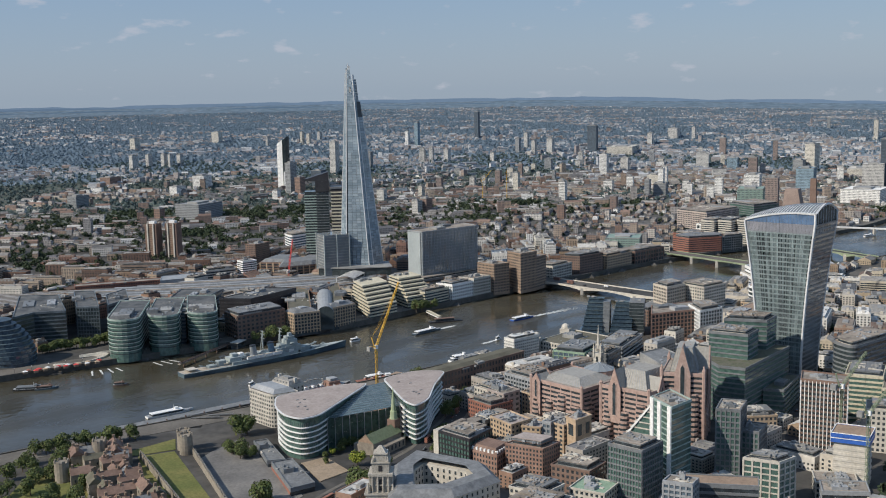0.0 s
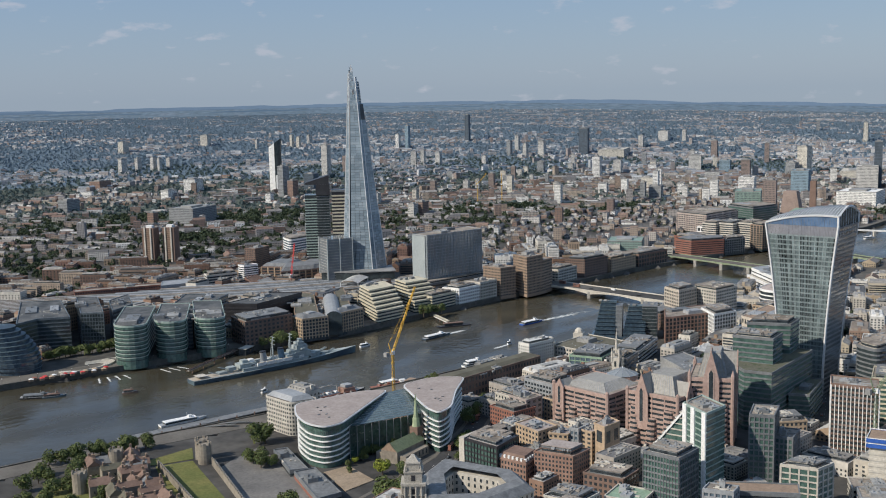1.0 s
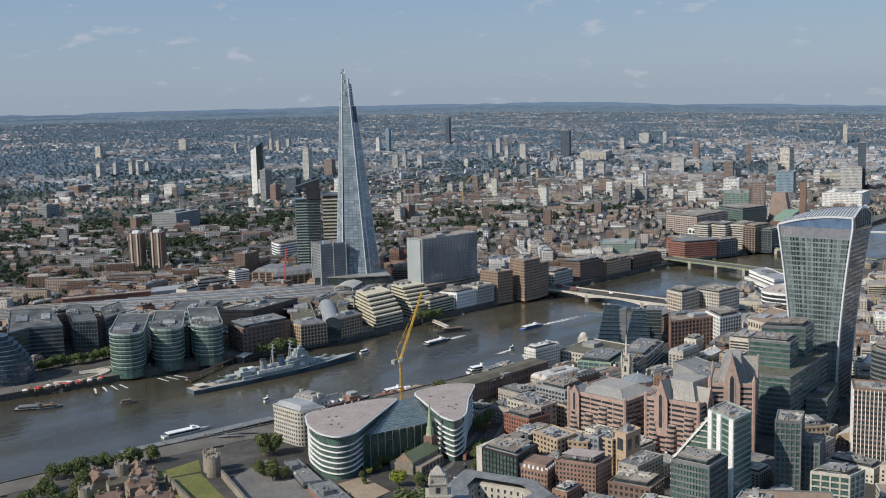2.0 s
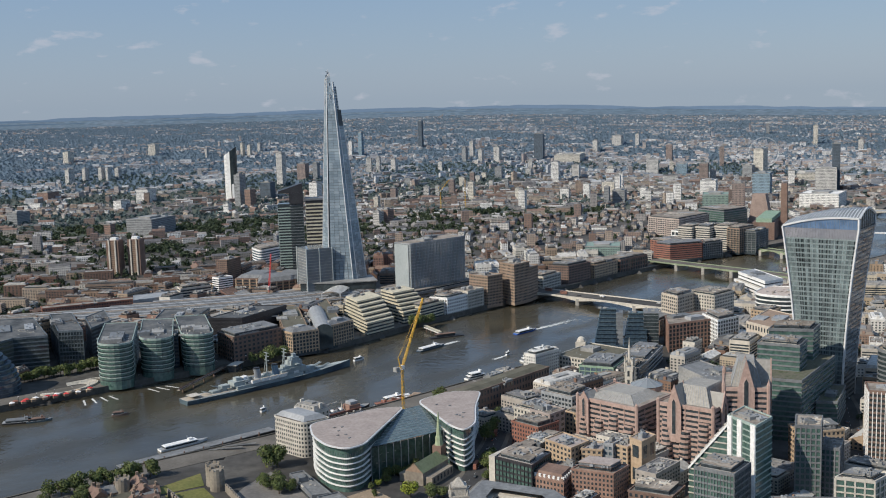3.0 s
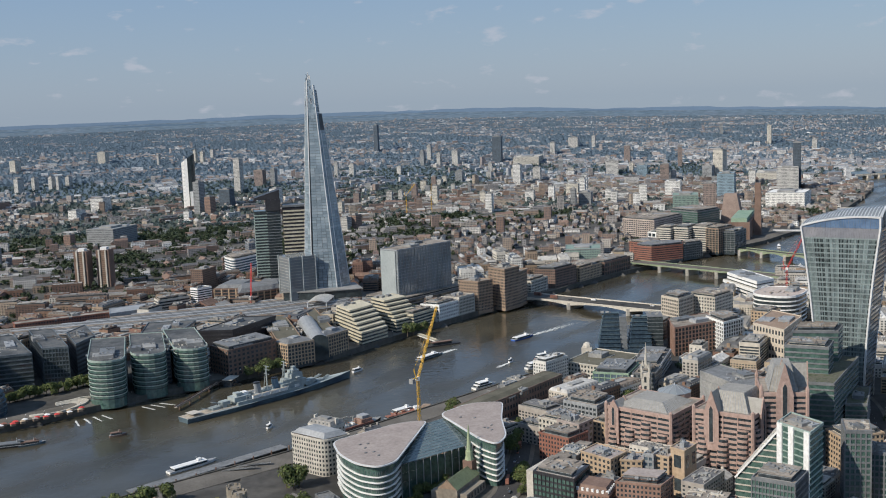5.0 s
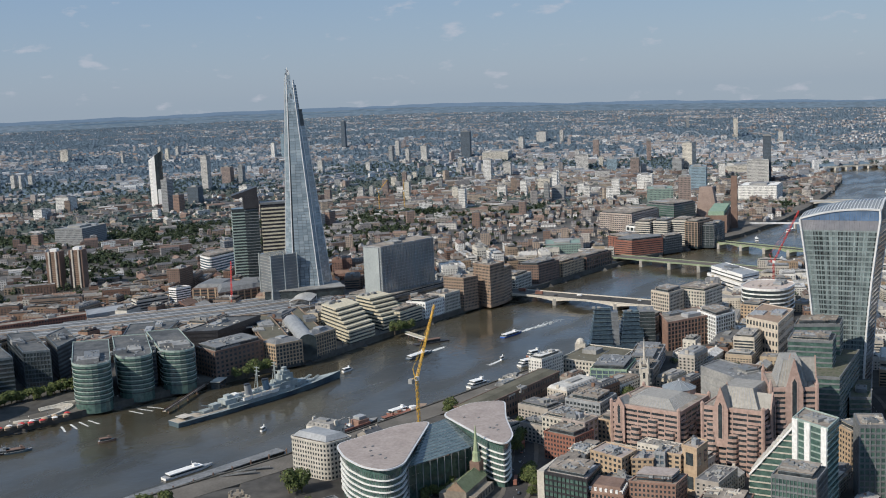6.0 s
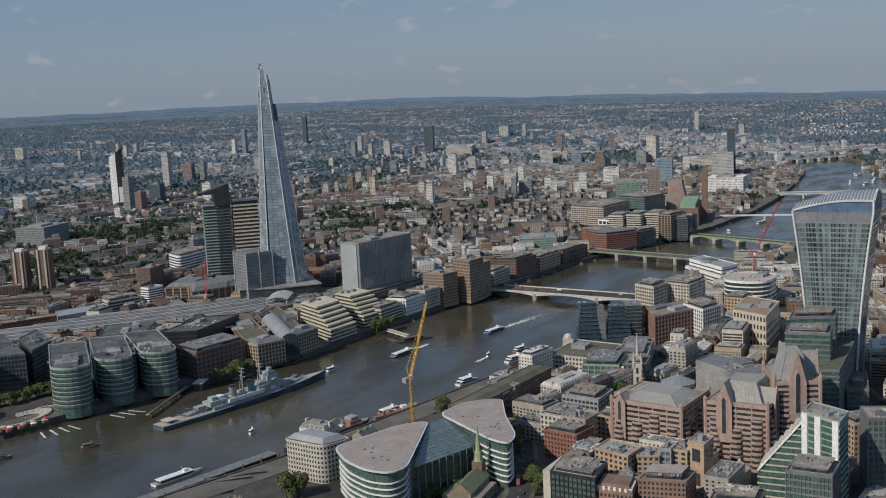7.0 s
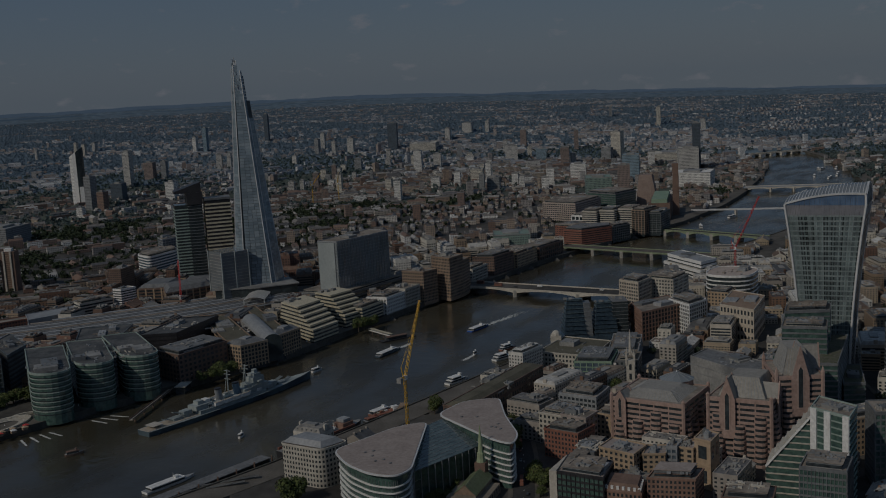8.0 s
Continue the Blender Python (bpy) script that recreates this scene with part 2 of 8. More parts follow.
RIVER = SOUTH + NORTH[::-1]


def inside(p, poly):
    hit, j = False, len(poly) - 1
    for i in range(len(poly)):
        (xi, yi), (xj, yj) = poly[i][:2], poly[j][:2]
        if (yi > p[1]) != (yj > p[1]) and p[0] < (xj - xi) * (p[1] - yi) / (yj - yi) + xi:
            hit = not hit
        j = i
    return hit


def bank_gap(p, line):
    best = 1e9
    for a, b in zip(line, line[1:]):
        ax, ay, bx, by = *a, *b
        t = max(0, min(1, ((p[0] - ax) * (bx - ax) + (p[1] - ay) * (by - ay)) / ((bx - ax) ** 2 + (by - ay) ** 2)))
        best = min(best, math.hypot(p[0] - ax - t * (bx - ax), p[1] - ay - t * (by - ay)))
    return best


def build_ground():
    rings = [0, 150] + list(range(300, 3500, 30)) + list(range(3500, 4801, 50))
    angles, a = [], 0.0
    while a < 360:
        angles.append(a)
        a += 0.75 if 178 <= a < 272 else 4
    verts, faces, na = [], [], len(angles)
    for r in rings:
        for a in angles:
            x, y = EYE_XY[0] + r * math.cos(radians(a)), EYE_XY[1] + r * math.sin(radians(a))
            z = 5 + rise(x, y)
            if 300 < r < 4200 and inside((x, y), RIVER):
                z -= 17
            verts.append((x, y, z))
    for i in range(len(rings) - 1):
        for j in range(na):
            k = (j + 1) % na
            faces.append((i * na + j, (i + 1) * na + j, (i + 1) * na + k, i * na + k))
    me = bpy.data.meshes.new("ground")
    me.from_pydata(verts, [], faces)
    me.materials.append(M_ASPHALT)
    me.materials.append(M_SUBURB)
    me.materials.append(M_HAZYGROUND)
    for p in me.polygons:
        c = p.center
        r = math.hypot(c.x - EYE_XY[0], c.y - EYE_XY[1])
        # past 3250 m the faces take the haze-blue ground colour
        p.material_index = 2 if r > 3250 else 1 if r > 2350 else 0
    tagged(new("ground", me), "grey city ground of streets and yards rising to hills", "ground", kind="structure")


def offset(line, d):
    out = []
    for i, p in enumerate(line):
        a, b = line[max(0, i - 1)], line[min(len(line) - 1, i + 1)]
        n = Vector((-(b[1] - a[1]), b[0] - a[0])).normalized()
        out.append((p[0] + n.x * d, p[1] + n.y * d))
    return out


def strip(bm, a, b, lo, hi, mat=0):
    """A thick ribbon between two lines, from lo to hi."""
    pa = [[bm.verts.new((x, y, z + rise(x, y))) for x, y in line] for line in (a, b) for z in (lo, hi)]
    for i in range(len(a) - 1):
        for p, q in ((1, 3), (3, 2), (2, 0), (0, 1)):
            f = bm.faces.new((pa[p][i], pa[p][i + 1], pa[q][i + 1], pa[q][i]))
            f.material_index = mat


def build_river():
    m = material("river_water", [(0.040, 0.036, 0.026), (0.056, 0.050, 0.034), (0.085, 0.073, 0.047)], 0.2, scale=0.005, grain=0.02, amount=0.12, spec=0.5)
    n, l = m.node_tree.nodes, m.node_tree.links
    geo, w = n.new("ShaderNodeNewGeometry"), n.new("ShaderNodeTexNoise")
    w.inputs["Scale"].default_value, w.inputs["Detail"].default_value = 0.12, 8
    l.new(geo.outputs["Position"], w.inputs["Vector"])
    bp = n.new("ShaderNodeBump")
    bp.inputs["Strength"].default_value, bp.inputs["Distance"].default_value = 0.35, 1.0
    l.new(w.outputs["Fac"], bp.inputs["Height"])
    l.new(bp.outputs["Normal"], n["Principled BSDF"].inputs["Normal"])
    # wind lanes: calm water mirrors the sky, ruffled water shows its own colour
    lane, turn, calm = n.new("ShaderNodeTexNoise"), n.new("ShaderNodeMapping"), n.new("ShaderNodeMapRange")
    turn.inputs["Rotation"].default_value, turn.inputs["Scale"].default_value = (0, 0, radians(14)), (1, 2.6, 1)
    l.new(geo.outputs["Position"], turn.inputs["Vector"])
    l.new(turn.outputs["Vector"], lane.inputs["Vector"])
    lane.inputs["Scale"].default_value, lane.inputs["Detail"].default_value = 0.009, 5
    calm.inputs["From Min"].default_value, calm.inputs["From Max"].default_value = 0.38, 0.62
    calm.inputs["To Min"].default_value, calm.inputs["To Max"].default_value = 0.06, 0.34
    l.new(lane.outputs["Fac"], calm.inputs["Value"])
    l.new(calm.outputs["Result"], n["Principled BSDF"].inputs["Roughness"])
    bm = bmesh.new()
    a, b = resample(offset(SOUTH, 8), 120), resample(offset(NORTH, -8), 120)
    va = [[bm.verts.new((p[0] + (q[0] - p[0]) * k / 6, p[1] + (q[1] - p[1]) * k / 6, rise(p[0], p[1]))) for k in range(7)] for p, q in zip(a, b)]
    for i in range(len(va) - 1):
        for k in range(6):
            bm.faces.new((va[i][k], va[i][k + 1], va[i + 1][k + 1], va[i + 1][k]))
    bmesh.ops.recalc_face_normals(bm, faces=bm.faces)
    if bm.faces[0].normal.z < 0:
        bmesh.ops.reverse_faces(bm, faces=bm.faces)
    tagged(part("water", bm, m), "brown-grey tidal river with small ripples", "river", kind="structure")


def resample(line, n):
    seg = [math.hypot(b[0] - a[0], b[1] - a[1]) for a, b in zip(line, line[1:])]
    tot, out = sum(seg), []
    for k in range(n):
        s, i = tot * k / (n - 1), 0
        while i < len(seg) - 1 and s > seg[i]:
            s -= seg[i]
            i += 1
        f = min(1, s / seg[i])
        out.append((line[i][0] + f * (line[i + 1][0] - line[i][0]), line[i][1] + f * (line[i + 1][1] - line[i][1])))
    return out


build_ground()
build_river()
M_QUAY = material("quay_stone", [(0.07, 0.068, 0.06), (0.13, 0.12, 0.105)], 0.85, grain=0.3, amount=0.3)
M_PAVE = material("promenade_paving", [(0.10, 0.092, 0.08), (0.165, 0.152, 0.135)], 0.85, scale=0.05, grain=0.6, amount=0.2)
for nm, line, side in (("quay_south", SOUTH, 1), ("quay_north", NORTH, -1)):
    bm = bmesh.new()
    ln = resample(line, 90)
    strip(bm, ln, offset(ln, side * 26), -3, 5.25, 0)
    strip(bm, offset(ln, -side * 0.6), offset(ln, side * 0.8), -3, 6.1, 1)
    bmesh.ops.recalc_face_normals(bm, faces=bm.faces)
    tagged(part(nm, bm, [M_PAVE, M_QUAY]), "stone river embankment wall with paved promenade", "embankment", kind="structure")


# ---- landmark towers ----
M_SPIREGLASS = material("tower_glass", [(0.21, 0.265, 0.31), (0.25, 0.305, 0.35), (0.19, 0.24, 0.285), (0.30, 0.355, 0.40), (0.235, 0.29, 0.335)], 0.1, by="island", grain=0.03, amount=0.22, spec=0.9)
M_SLABGLASS = material("grey_slab_glass", [(0.17, 0.19, 0.205), (0.235, 0.255, 0.27)], 0.12, scale=0.03, grain=0.05, amount=0.18, spec=0.9)
M_SPIRECORE = material("tower_core", [(0.05, 0.06, 0.07), (0.09, 0.10, 0.11)], 0.4, grain=0.3)
M_STEEL = material("white_steel", [(0.55, 0.56, 0.57), (0.66, 0.67, 0.68)], 0.4, grain=0.4, amount=0.1)
M_DARKGLASS = material("dark_glass", [(0.03, 0.04, 0.045), (0.05, 0.065, 0.07)], 0.1, scale=0.1, grain=0.3, amount=0.3, spec=0.8)
M_GREENGLASS = material("green_glass", [(0.05, 0.10, 0.09), (0.09, 0.15, 0.13), (0.04, 0.07, 0.07)], 0.1, scale=0.2, grain=0.4, amount=0.3, spec=0.8)
M_BLUEGLASS = material("blue_glass", [(0.07, 0.10, 0.13), (0.12, 0.16, 0.20)], 0.1, scale=0.15, grain=0.4, amount=0.25, spec=0.8)
M_ZINCPALE = material("pale_grey_fin", [(0.30, 0.335, 0.345), (0.38, 0.415, 0.42)], 0.4, grain=0.4, amount=0.1)
M_LOUVRE = material("grey_louvre", [(0.14, 0.15, 0.165), (0.24, 0.255, 0.27)], 0.35, scale=0.06, grain=0.3, amount=0.3)
M_FLAREGLASS = material("green_grey_glass", [(0.03, 0.042, 0.046), (0.12, 0.155, 0.165), (0.19, 0.245, 0.25), (0.05, 0.068, 0.072), (0.24, 0.30, 0.31), (0.15, 0.19, 0.20)], 0.1, by="island", grain=0.1, amount=0.6, spec=0.6)
M_LILAC = material("lilac_screen_glass", [(0.24, 0.25, 0.29), (0.31, 0.31, 0.34)], 0.25, scale=0.05, grain=0.2, amount=0.15, spec=0.6)
# base colour holds the blue of the sky mirrored in the top panes
M_SKYREFLECT = material("sky_reflection_glass", [(0.10, 0.17, 0.30), (0.16, 0.25, 0.40)], 0.12, scale=0.08, grain=0.2, amount=0.25, spec=0.8)
M_MIRROR = material("mirror_glass", [(0.10, 0.11, 0.12), (0.20, 0.22, 0.23)], 0.06, scale=0.04, grain=0.15, amount=0.5, spec=1.0)
M_FLAREBAND = material("pale_green_band", [(0.21, 0.265, 0.27), (0.30, 0.355, 0.355)], 0.3, scale=0.1, grain=0.5, amount=0.25)
RIGHT, NEAR = Vector((-0.72, 0.69)), Vector((0.69, 0.72))


def lerp(a, b, f):
    return a + (b - a) * f


def build_spire_tower():
    cx, cy = -7, 13
    t = thing("spire_tower", cx, cy, 5, 0, "tall tapering spire tower of pale blue glass", "skyscraper")

    def at(r, c):
        v = RIGHT * r + NEAR * c
        return (v.x, v.y)
    base = [(-31, 0), (-22, 19), (12, 25), (18, 21), (33, 2), (27, -22), (-10, -28), (-27, -20)]
    tips = [(-14, 0), (-12.5, 3), (-6, 4), (-4, 3), (-.5, 0), (-2, -4), (-9, -4), (-13.5, -3)]
    tops = [296, 293, 286, 228, 222, 280, 300, 290]
    bm = bmesh.new()
    prism(bm, [at(r * 0.93, c * 0.93) for r, c in base][::-1], 3, 249, 0, [at(lerp(b[0], p[0], .83) * 0.93, lerp(b[1], p[1], .83) * 0.93) for b, p in zip(base, tips)][::-1])
    bmesh.ops.recalc_face_normals(bm, faces=bm.faces)
    part("core", bm, M_SPIRECORE, t, "dark inner core")
    for i in range(8):
        j = (i + 1) % 8
        bm = bmesh.new()
        z, top = 18.0, tops[i]
        while z < top:
            z1 = min(z + 3.75, top)
            q = []
            for zz, k in ((z, i), (z, j), (z1 - 0.3, j), (z1 - 0.3, i)):
                f = zz / 300
                jit = random.uniform(-0.06, 0.06)
                q.append((*at(lerp(base[k][0], tips[k][0], f) * (1 + jit / 60), lerp(base[k][1], tips[k][1], f) * (1 + jit / 60)), zz))
            n = max(1, int((Vector(q[1]) - Vector(q[0])).length / 6)) if z < 240 else 3
            for s in range(n):
                if z > 250 and random.random() < .06 + (z - 250) / 120:
                    continue
                # the facets pass one another at the corners, with a dark slot between
                lo_, hi_ = (.085 if i == 1 else 0, .94 if i in (0, 2) else 1)
                a, b = lo_ + (hi_ - lo_) * (s / n + 0.008), lo_ + (hi_ - lo_) * ((s + 1) / n - 0.008)
                p = [Vector(q[0]).lerp(Vector(q[1]), a), Vector(q[0]).lerp(Vector(q[1]), b), Vector(q[3]).lerp(Vector(q[2]), b), Vector(q[3]).lerp(Vector(q[2]), a)]
                bm.faces.new([bm.verts.new(v) for v in p[::-1]])
            z = z1
        bmesh.ops.recalc_face_normals(bm, faces=bm.faces)
        tagged(part("glass_facade", bm, M_SPIREGLASS, t, "leaning wall of pale blue glass panes"), kind="stuff")
    for i in range(8):
        k = i
        bm = bmesh.new()
        a = (*at(*[lerp(base[k][c], tips[k][c], 0.06) * 1.005 for c in (0, 1)]), 18)
        f = min(tops[i], tops[i - 1]) / 300
        beam(bm, a, (*at(*[lerp(base[k][c], tips[k][c], f) * 1.005 for c in (0, 1)]), f * 300), 0.45)
        part("edge_fin", bm, M_STEEL, t)
    for i in range(10):
        bm = bmesh.new()
        r, c = random.uniform(-13, -6), random.uniform(-3.5, 3.5)
        beam(bm, (*at(r, c), 262), (*at(lerp(r, -9.5, .4), c * .6), random.uniform(284, 304)), 0.3)
        part("mast", bm, M_STEEL, t)
    bm = bmesh.new()
    prism(bm, [at(*p) for p in ((-62, 6), (-26, -16), (-16, 26), (-50, 38))][::-1], 3, 68)
    bmesh.ops.recalc_face_normals(bm, faces=bm.faces)
    part("annex_block", bm, M_SLABGLASS, t, "lower grey glass annex block")
    for r, c in ((-62, 6), (-26, -16), (-16, 26), (-50, 38), (-33, 32)):
        bm = bmesh.new()
        x, y = at(r * 1.01, c * 1.01)
        beam(bm, (x, y, 3), (x, y, 69), .6)
        part("annex_edge", bm, M_ZINCPALE, t)
    for k in range(15):
        bm = bmesh.new()
        prism(bm, [at(*p) for p in ((-62.5, 5.6), (-26, -16.5), (-15.6, 26.5), (-50.3, 38.6))][::-1], 10 + k * 3.9, 10.6 + k * 3.9)
        bmesh.ops.recalc_face_normals(bm, faces=bm.faces)
        part("annex_band", bm, M_PLANT, t)
    bm = bmesh.new()
    prism(bm, [at(*p) for p in ((-60, 30), (-8, 44), (40, 40), (36, -10), (-40, -10))][::-1], 3, 22, 0)
    prism(bm, [at(*p) for p in ((-62, 31), (-8, 46), (42, 41), (38, -10), (-42, -10))][::-1], 22, 23.2, 1)
    bmesh.ops.recalc_face_normals(bm, faces=bm.faces)
    part("podium", bm, [M_DARKGLASS, M_PLANT], t, "glazed podium with pale canopy")


build_spire_tower()


def build_flared_tower():
    t = thing("flared_tower", 160, 722, 5, 92, "flared concave glass tower with white edges and curved roof", "skyscraper")
    H = 146.0

    def plan(z):
        f = z / H
        return -18 - 12 * f ** 1.6, 18 + 13 * f ** 1.7, -18 - 9 * f ** 1.3, 17 + 3 * f

    def edge(u):
        return H + 9 - 8 * ((u - .62) / 1.62) ** 2

    for k in range(34):
        z0, z1, z2 = k * 4.05, k * 4.05 + 2.9, k * 4.05 + 4.05
        (a, b, c, d), (e, f, g, h), (i, j, m, n) = plan(z0), plan(z1), plan(z2)
        bm = bmesh.new()
        prism(bm, [(a, c + .1), (b, c + .1), (b, d), (a, d)], z0, z1, 0, [(e, g + .1), (f, g + .1), (f, h), (e, h)])
        part("glazed_storey", bm, M_DARKGLASS, t, "dark green-grey window strip")
        bm = bmesh.new()
        for s in range(48):
            u, v = (s + .04) / 48, (s + .96) / 48
            bm.faces.new([bm.verts.new(p) for p in ((a + (b - a) * u, c, z0), (a + (b - a) * v, c, z0), (e + (f - e) * v, g, z1), (e + (f - e) * u, g, z1))])
        tagged(part("pane_strip", bm, M_FLAREGLASS, t), kind="stuff")
        bm = bmesh.new()
        s = .22
        prism(bm, [(e - s, g - s), (f + .02, g - s), (f + .02, h + s), (e - s, h + s)], z1, z2, 0, [(i - s, m - s), (j + .02, m - s), (j + .02, n + s), (i - s, n + s)])
        part("spandrel", bm, M_FLAREBAND, t)
    GZ = 34 * 4.05
    (a, b, c, d), (i, j, m, n) = plan(GZ), plan(H)
    bm = bmesh.new()
    prism(bm, [(a, c + 1), (b, c + 1), (b, d), (a, d)], GZ, H - .3, 0, [(i, m + 1), (j, m + 1), (j, n), (i, n)])
    part("garden_floor", bm, M_DARKGLASS, t)
    for s in range(16):
        u, v = s / 16, (s + 1) / 16 - .003
        bm = bmesh.new()
        bm.faces.new([bm.verts.new(p) for p in ((a + (b - a) * u, c, GZ), (a + (b - a) * v, c, GZ), (i + (j - i) * v, m, H - .25), (i + (j - i) * u, m, H - .25))])
        part("garden_pane", bm, M_LILAC, t, "pale lilac-grey screen glass")
    for side in (2, 3):
        for k in range(0, 49, 1 if side == 2 else 48):
            bm = bmesh.new()
            u = k / 48
            pts = []
            for s in range(13):
                q = plan(H * s / 12)
                pts.append((q[0] + (q[1] - q[0]) * u, q[side] + (-.35 if side == 2 else .35), H * s / 12))
            pts.append((pts[-1][0], pts[-1][1], edge(u * 2 - 1) - .4))
            rail(bm, pts, .05 if 0 < k < 48 else .75)
            part("fin" if 0 < k < 48 else "edge_rib", bm, M_LOUVRE if 0 < k < 48 else M_STEEL, t)
    for k in range(36):
        z0, z1 = H * k / 36, H * (k + 1) / 36
        lo, hi = plan(z0), plan(z1)
        s, g = .45, .62
        for nm, a, b, m in (("end_wall_glazing", 0, g, M_MIRROR), ("louvre_band", g, 1, M_LOUVRE)):
            bm = bmesh.new()
            x0, x1 = lo[1] + (hi[1] - lo[1]) * a + s, lo[1] + (hi[1] - lo[1]) * b + s
            za, zb = z0 + (z1 - z0) * a, z0 + (z1 - z0) * b
            o = .3 if nm == "louvre_band" else 0
            bm.faces.new([bm.verts.new(p) for p in ((x0 + o, lo[2] + .2, za), (x0 + o, lo[3] - .2, za), (x1 + o, lo[3] - .2, zb), (x1 + o, lo[2] + .2, zb))])
            part(nm, bm, m, t, "dark mirror glass end wall" if not o else "grey sun-louvre band")
    x0, x1, y0, y1 = plan(H)
    for side, y in ((0, y0), (1, y1)):
        for k in range(16):
            bm = bmesh.new()
            a, b = k / 16, (k + 1) / 16 - .004
            bm.faces.new([bm.verts.new(p) for p in ((x0 + (x1 - x0) * a, y, H - .2), (x0 + (x1 - x0) * b, y, H - .2), (x0 + (x1 - x0) * b, y, edge(b * 2 - 1)), (x0 + (x1 - x0) * a, y, edge(a * 2 - 1)))])
            part("garden_pane", bm, M_SKYREFLECT, t)
        bm = bmesh.new()
        rail(bm, [(x0 + (x1 - x0) * i / 24, y + (-.3 if not side else .3), edge(i / 12 - 1)) for i in range(25)], .7)
        part("roof_edge", bm, M_STEEL, t, "white curved roof edge")
    for k in range(24):
        bm = bmesh.new()
        rows = []
        for i in (k, k + 1):
            u = i / 12 - 1
            rows.append([bm.verts.new((x0 + (x1 - x0) * i / 24, y0 + (y1 - y0) * j / 8, edge(u) + 6.5 * math.sin(math.pi * j / 8) * (.45 + .55 * (u + 1) / 2))) for j in range(9)])
        for j in range(8):
            bm.faces.new((rows[0][j], rows[1][j], rows[1][j + 1], rows[0][j + 1]))
        bmesh.ops.recalc_face_normals(bm, faces=bm.faces)
        part("roof_pane", bm, M_SLABGLASS, t)
    for i in range(25):
        u = i / 12 - 1
        bm = bmesh.new()
        rail(bm, [(x0 + (x1 - x0) * i / 24, y0 + (y1 - y0) * j / 8, edge(u) + .25 + 6.5 * math.sin(math.pi * j / 8) * (.45 + .55 * (u + 1) / 2)) for j in range(9)], .24 if i < 24 else .8)
        part("roof_rib", bm, M_STEEL, t)
    for k in range(9):
        bm = bmesh.new()
        q = plan(H)
        y = y0 + (y1 - y0) * k / 8
        top = edge(1) + 6.5 * math.sin(math.pi * k / 8)
        if 0 < k < 8:
            rail(bm, [(x1 - .1, y, H - 8), (x1 - .1, y, top)], .15)
            part("end_mullion", bm, M_STEEL, t)
        else:
            bm.free()
    bm = bmesh.new()
    v = [bm.verts.new((x1 - .2, y0 + (y1 - y0) * j / 8, edge(1) + 6.5 * math.sin(math.pi * j / 8))) for j in range(9)] + [bm.verts.new((x1 - .2, y1, H - 1)), bm.verts.new((x1 - .2, y0, H - 1))]
    bm.faces.new(v)
    part("end_glazing", bm, M_DARKGLASS, t)
    keep_free([(130, 688), (300, 688), (300, 760), (130, 760)], 2)


# ---- hand-placed buildings ----
def paint(name, a, b, rough=0.8, **k):
    return material(name, [a, b], rough, **{"scale": 0.08, "grain": 0.5, "amount": 0.2, **k})


M_PINK = paint("pink_granite", (0.34, 0.24, 0.205), (0.42, 0.31, 0.27), 0.6)
M_PINKPALE = paint("pale_pink_granite", (0.38, 0.28, 0.245), (0.46, 0.355, 0.31), 0.6)
M_BEIGE = paint("beige_stone", (0.47, 0.41, 0.34), (0.56, 0.50, 0.42))
M_CREAM = paint("cream_concrete", (0.46, 0.42, 0.315), (0.57, 0.525, 0.41), grain=0.8, amount=0.28)
M_STONE = paint("pale_stone", (0.44, 0.41, 0.36), (0.56, 0.53, 0.47))
M_WHITE = paint("white_cladding", (0.70, 0.70, 0.69), (0.80, 0.80, 0.79), 0.5)
M_YELLOW = paint("yellow_brick", (0.38, 0.285, 0.195), (0.47, 0.36, 0.255))
M_RED = paint("red_brick", (0.23, 0.10, 0.075), (0.30, 0.145, 0.105))
M_REDBROWN = paint("red_brown_brick", (0.25, 0.155, 0.12), (0.32, 0.21, 0.165))
M_VERDIGRIS = paint("pale_verdigris", (0.27, 0.33, 0.20), (0.36, 0.41, 0.27), 0.7)
M_BROWN = paint("brown_brick", (0.15, 0.10, 0.08), (0.22, 0.15, 0.12))
M_PALEPINK = paint("pale_pink_panel", (0.42, 0.35, 0.31), (0.50, 0.43, 0.385))
M_PALEGREEN = paint("pale_green_spandrel", (0.26, 0.33, 0.30), (0.36, 0.43, 0.40), 0.5)
M_STEELBLUE = paint("blue_grey_cladding", (0.06, 0.075, 0.09), (0.14, 0.165, 0.185), 0.35)
M_PALEBROWN = paint("pale_brown_brick", (0.23, 0.175, 0.15), (0.30, 0.235, 0.205))
M_TAN = paint("tan_brick", (0.25, 0.18, 0.13), (0.32, 0.24, 0.18))
M_GREY = paint("grey_cladding", (0.13, 0.14, 0.15), (0.20, 0.21, 0.22), 0.5)
M_BLACK = paint("black_cladding", (0.03, 0.03, 0.035), (0.05, 0.05, 0.055), 0.4)
M_SLATE = paint("grey_slate", (0.14, 0.145, 0.15), (0.215, 0.22, 0.225), 0.6, scale=0.15, amount=0.28)
M_ZINC = paint("zinc_roof", (0.25, 0.265, 0.28), (0.34, 0.35, 0.365), 0.5)
M_DECK = material("roof_deck", [(0.14, 0.124, 0.106), (0.25, 0.22, 0.19), (0.36, 0.315, 0.27)], 0.9, scale=0.06, grain=0.4, amount=0.3)
M_COPPER = paint("green_copper", (0.20, 0.30, 0.22), (0.28, 0.37, 0.28), 0.7)
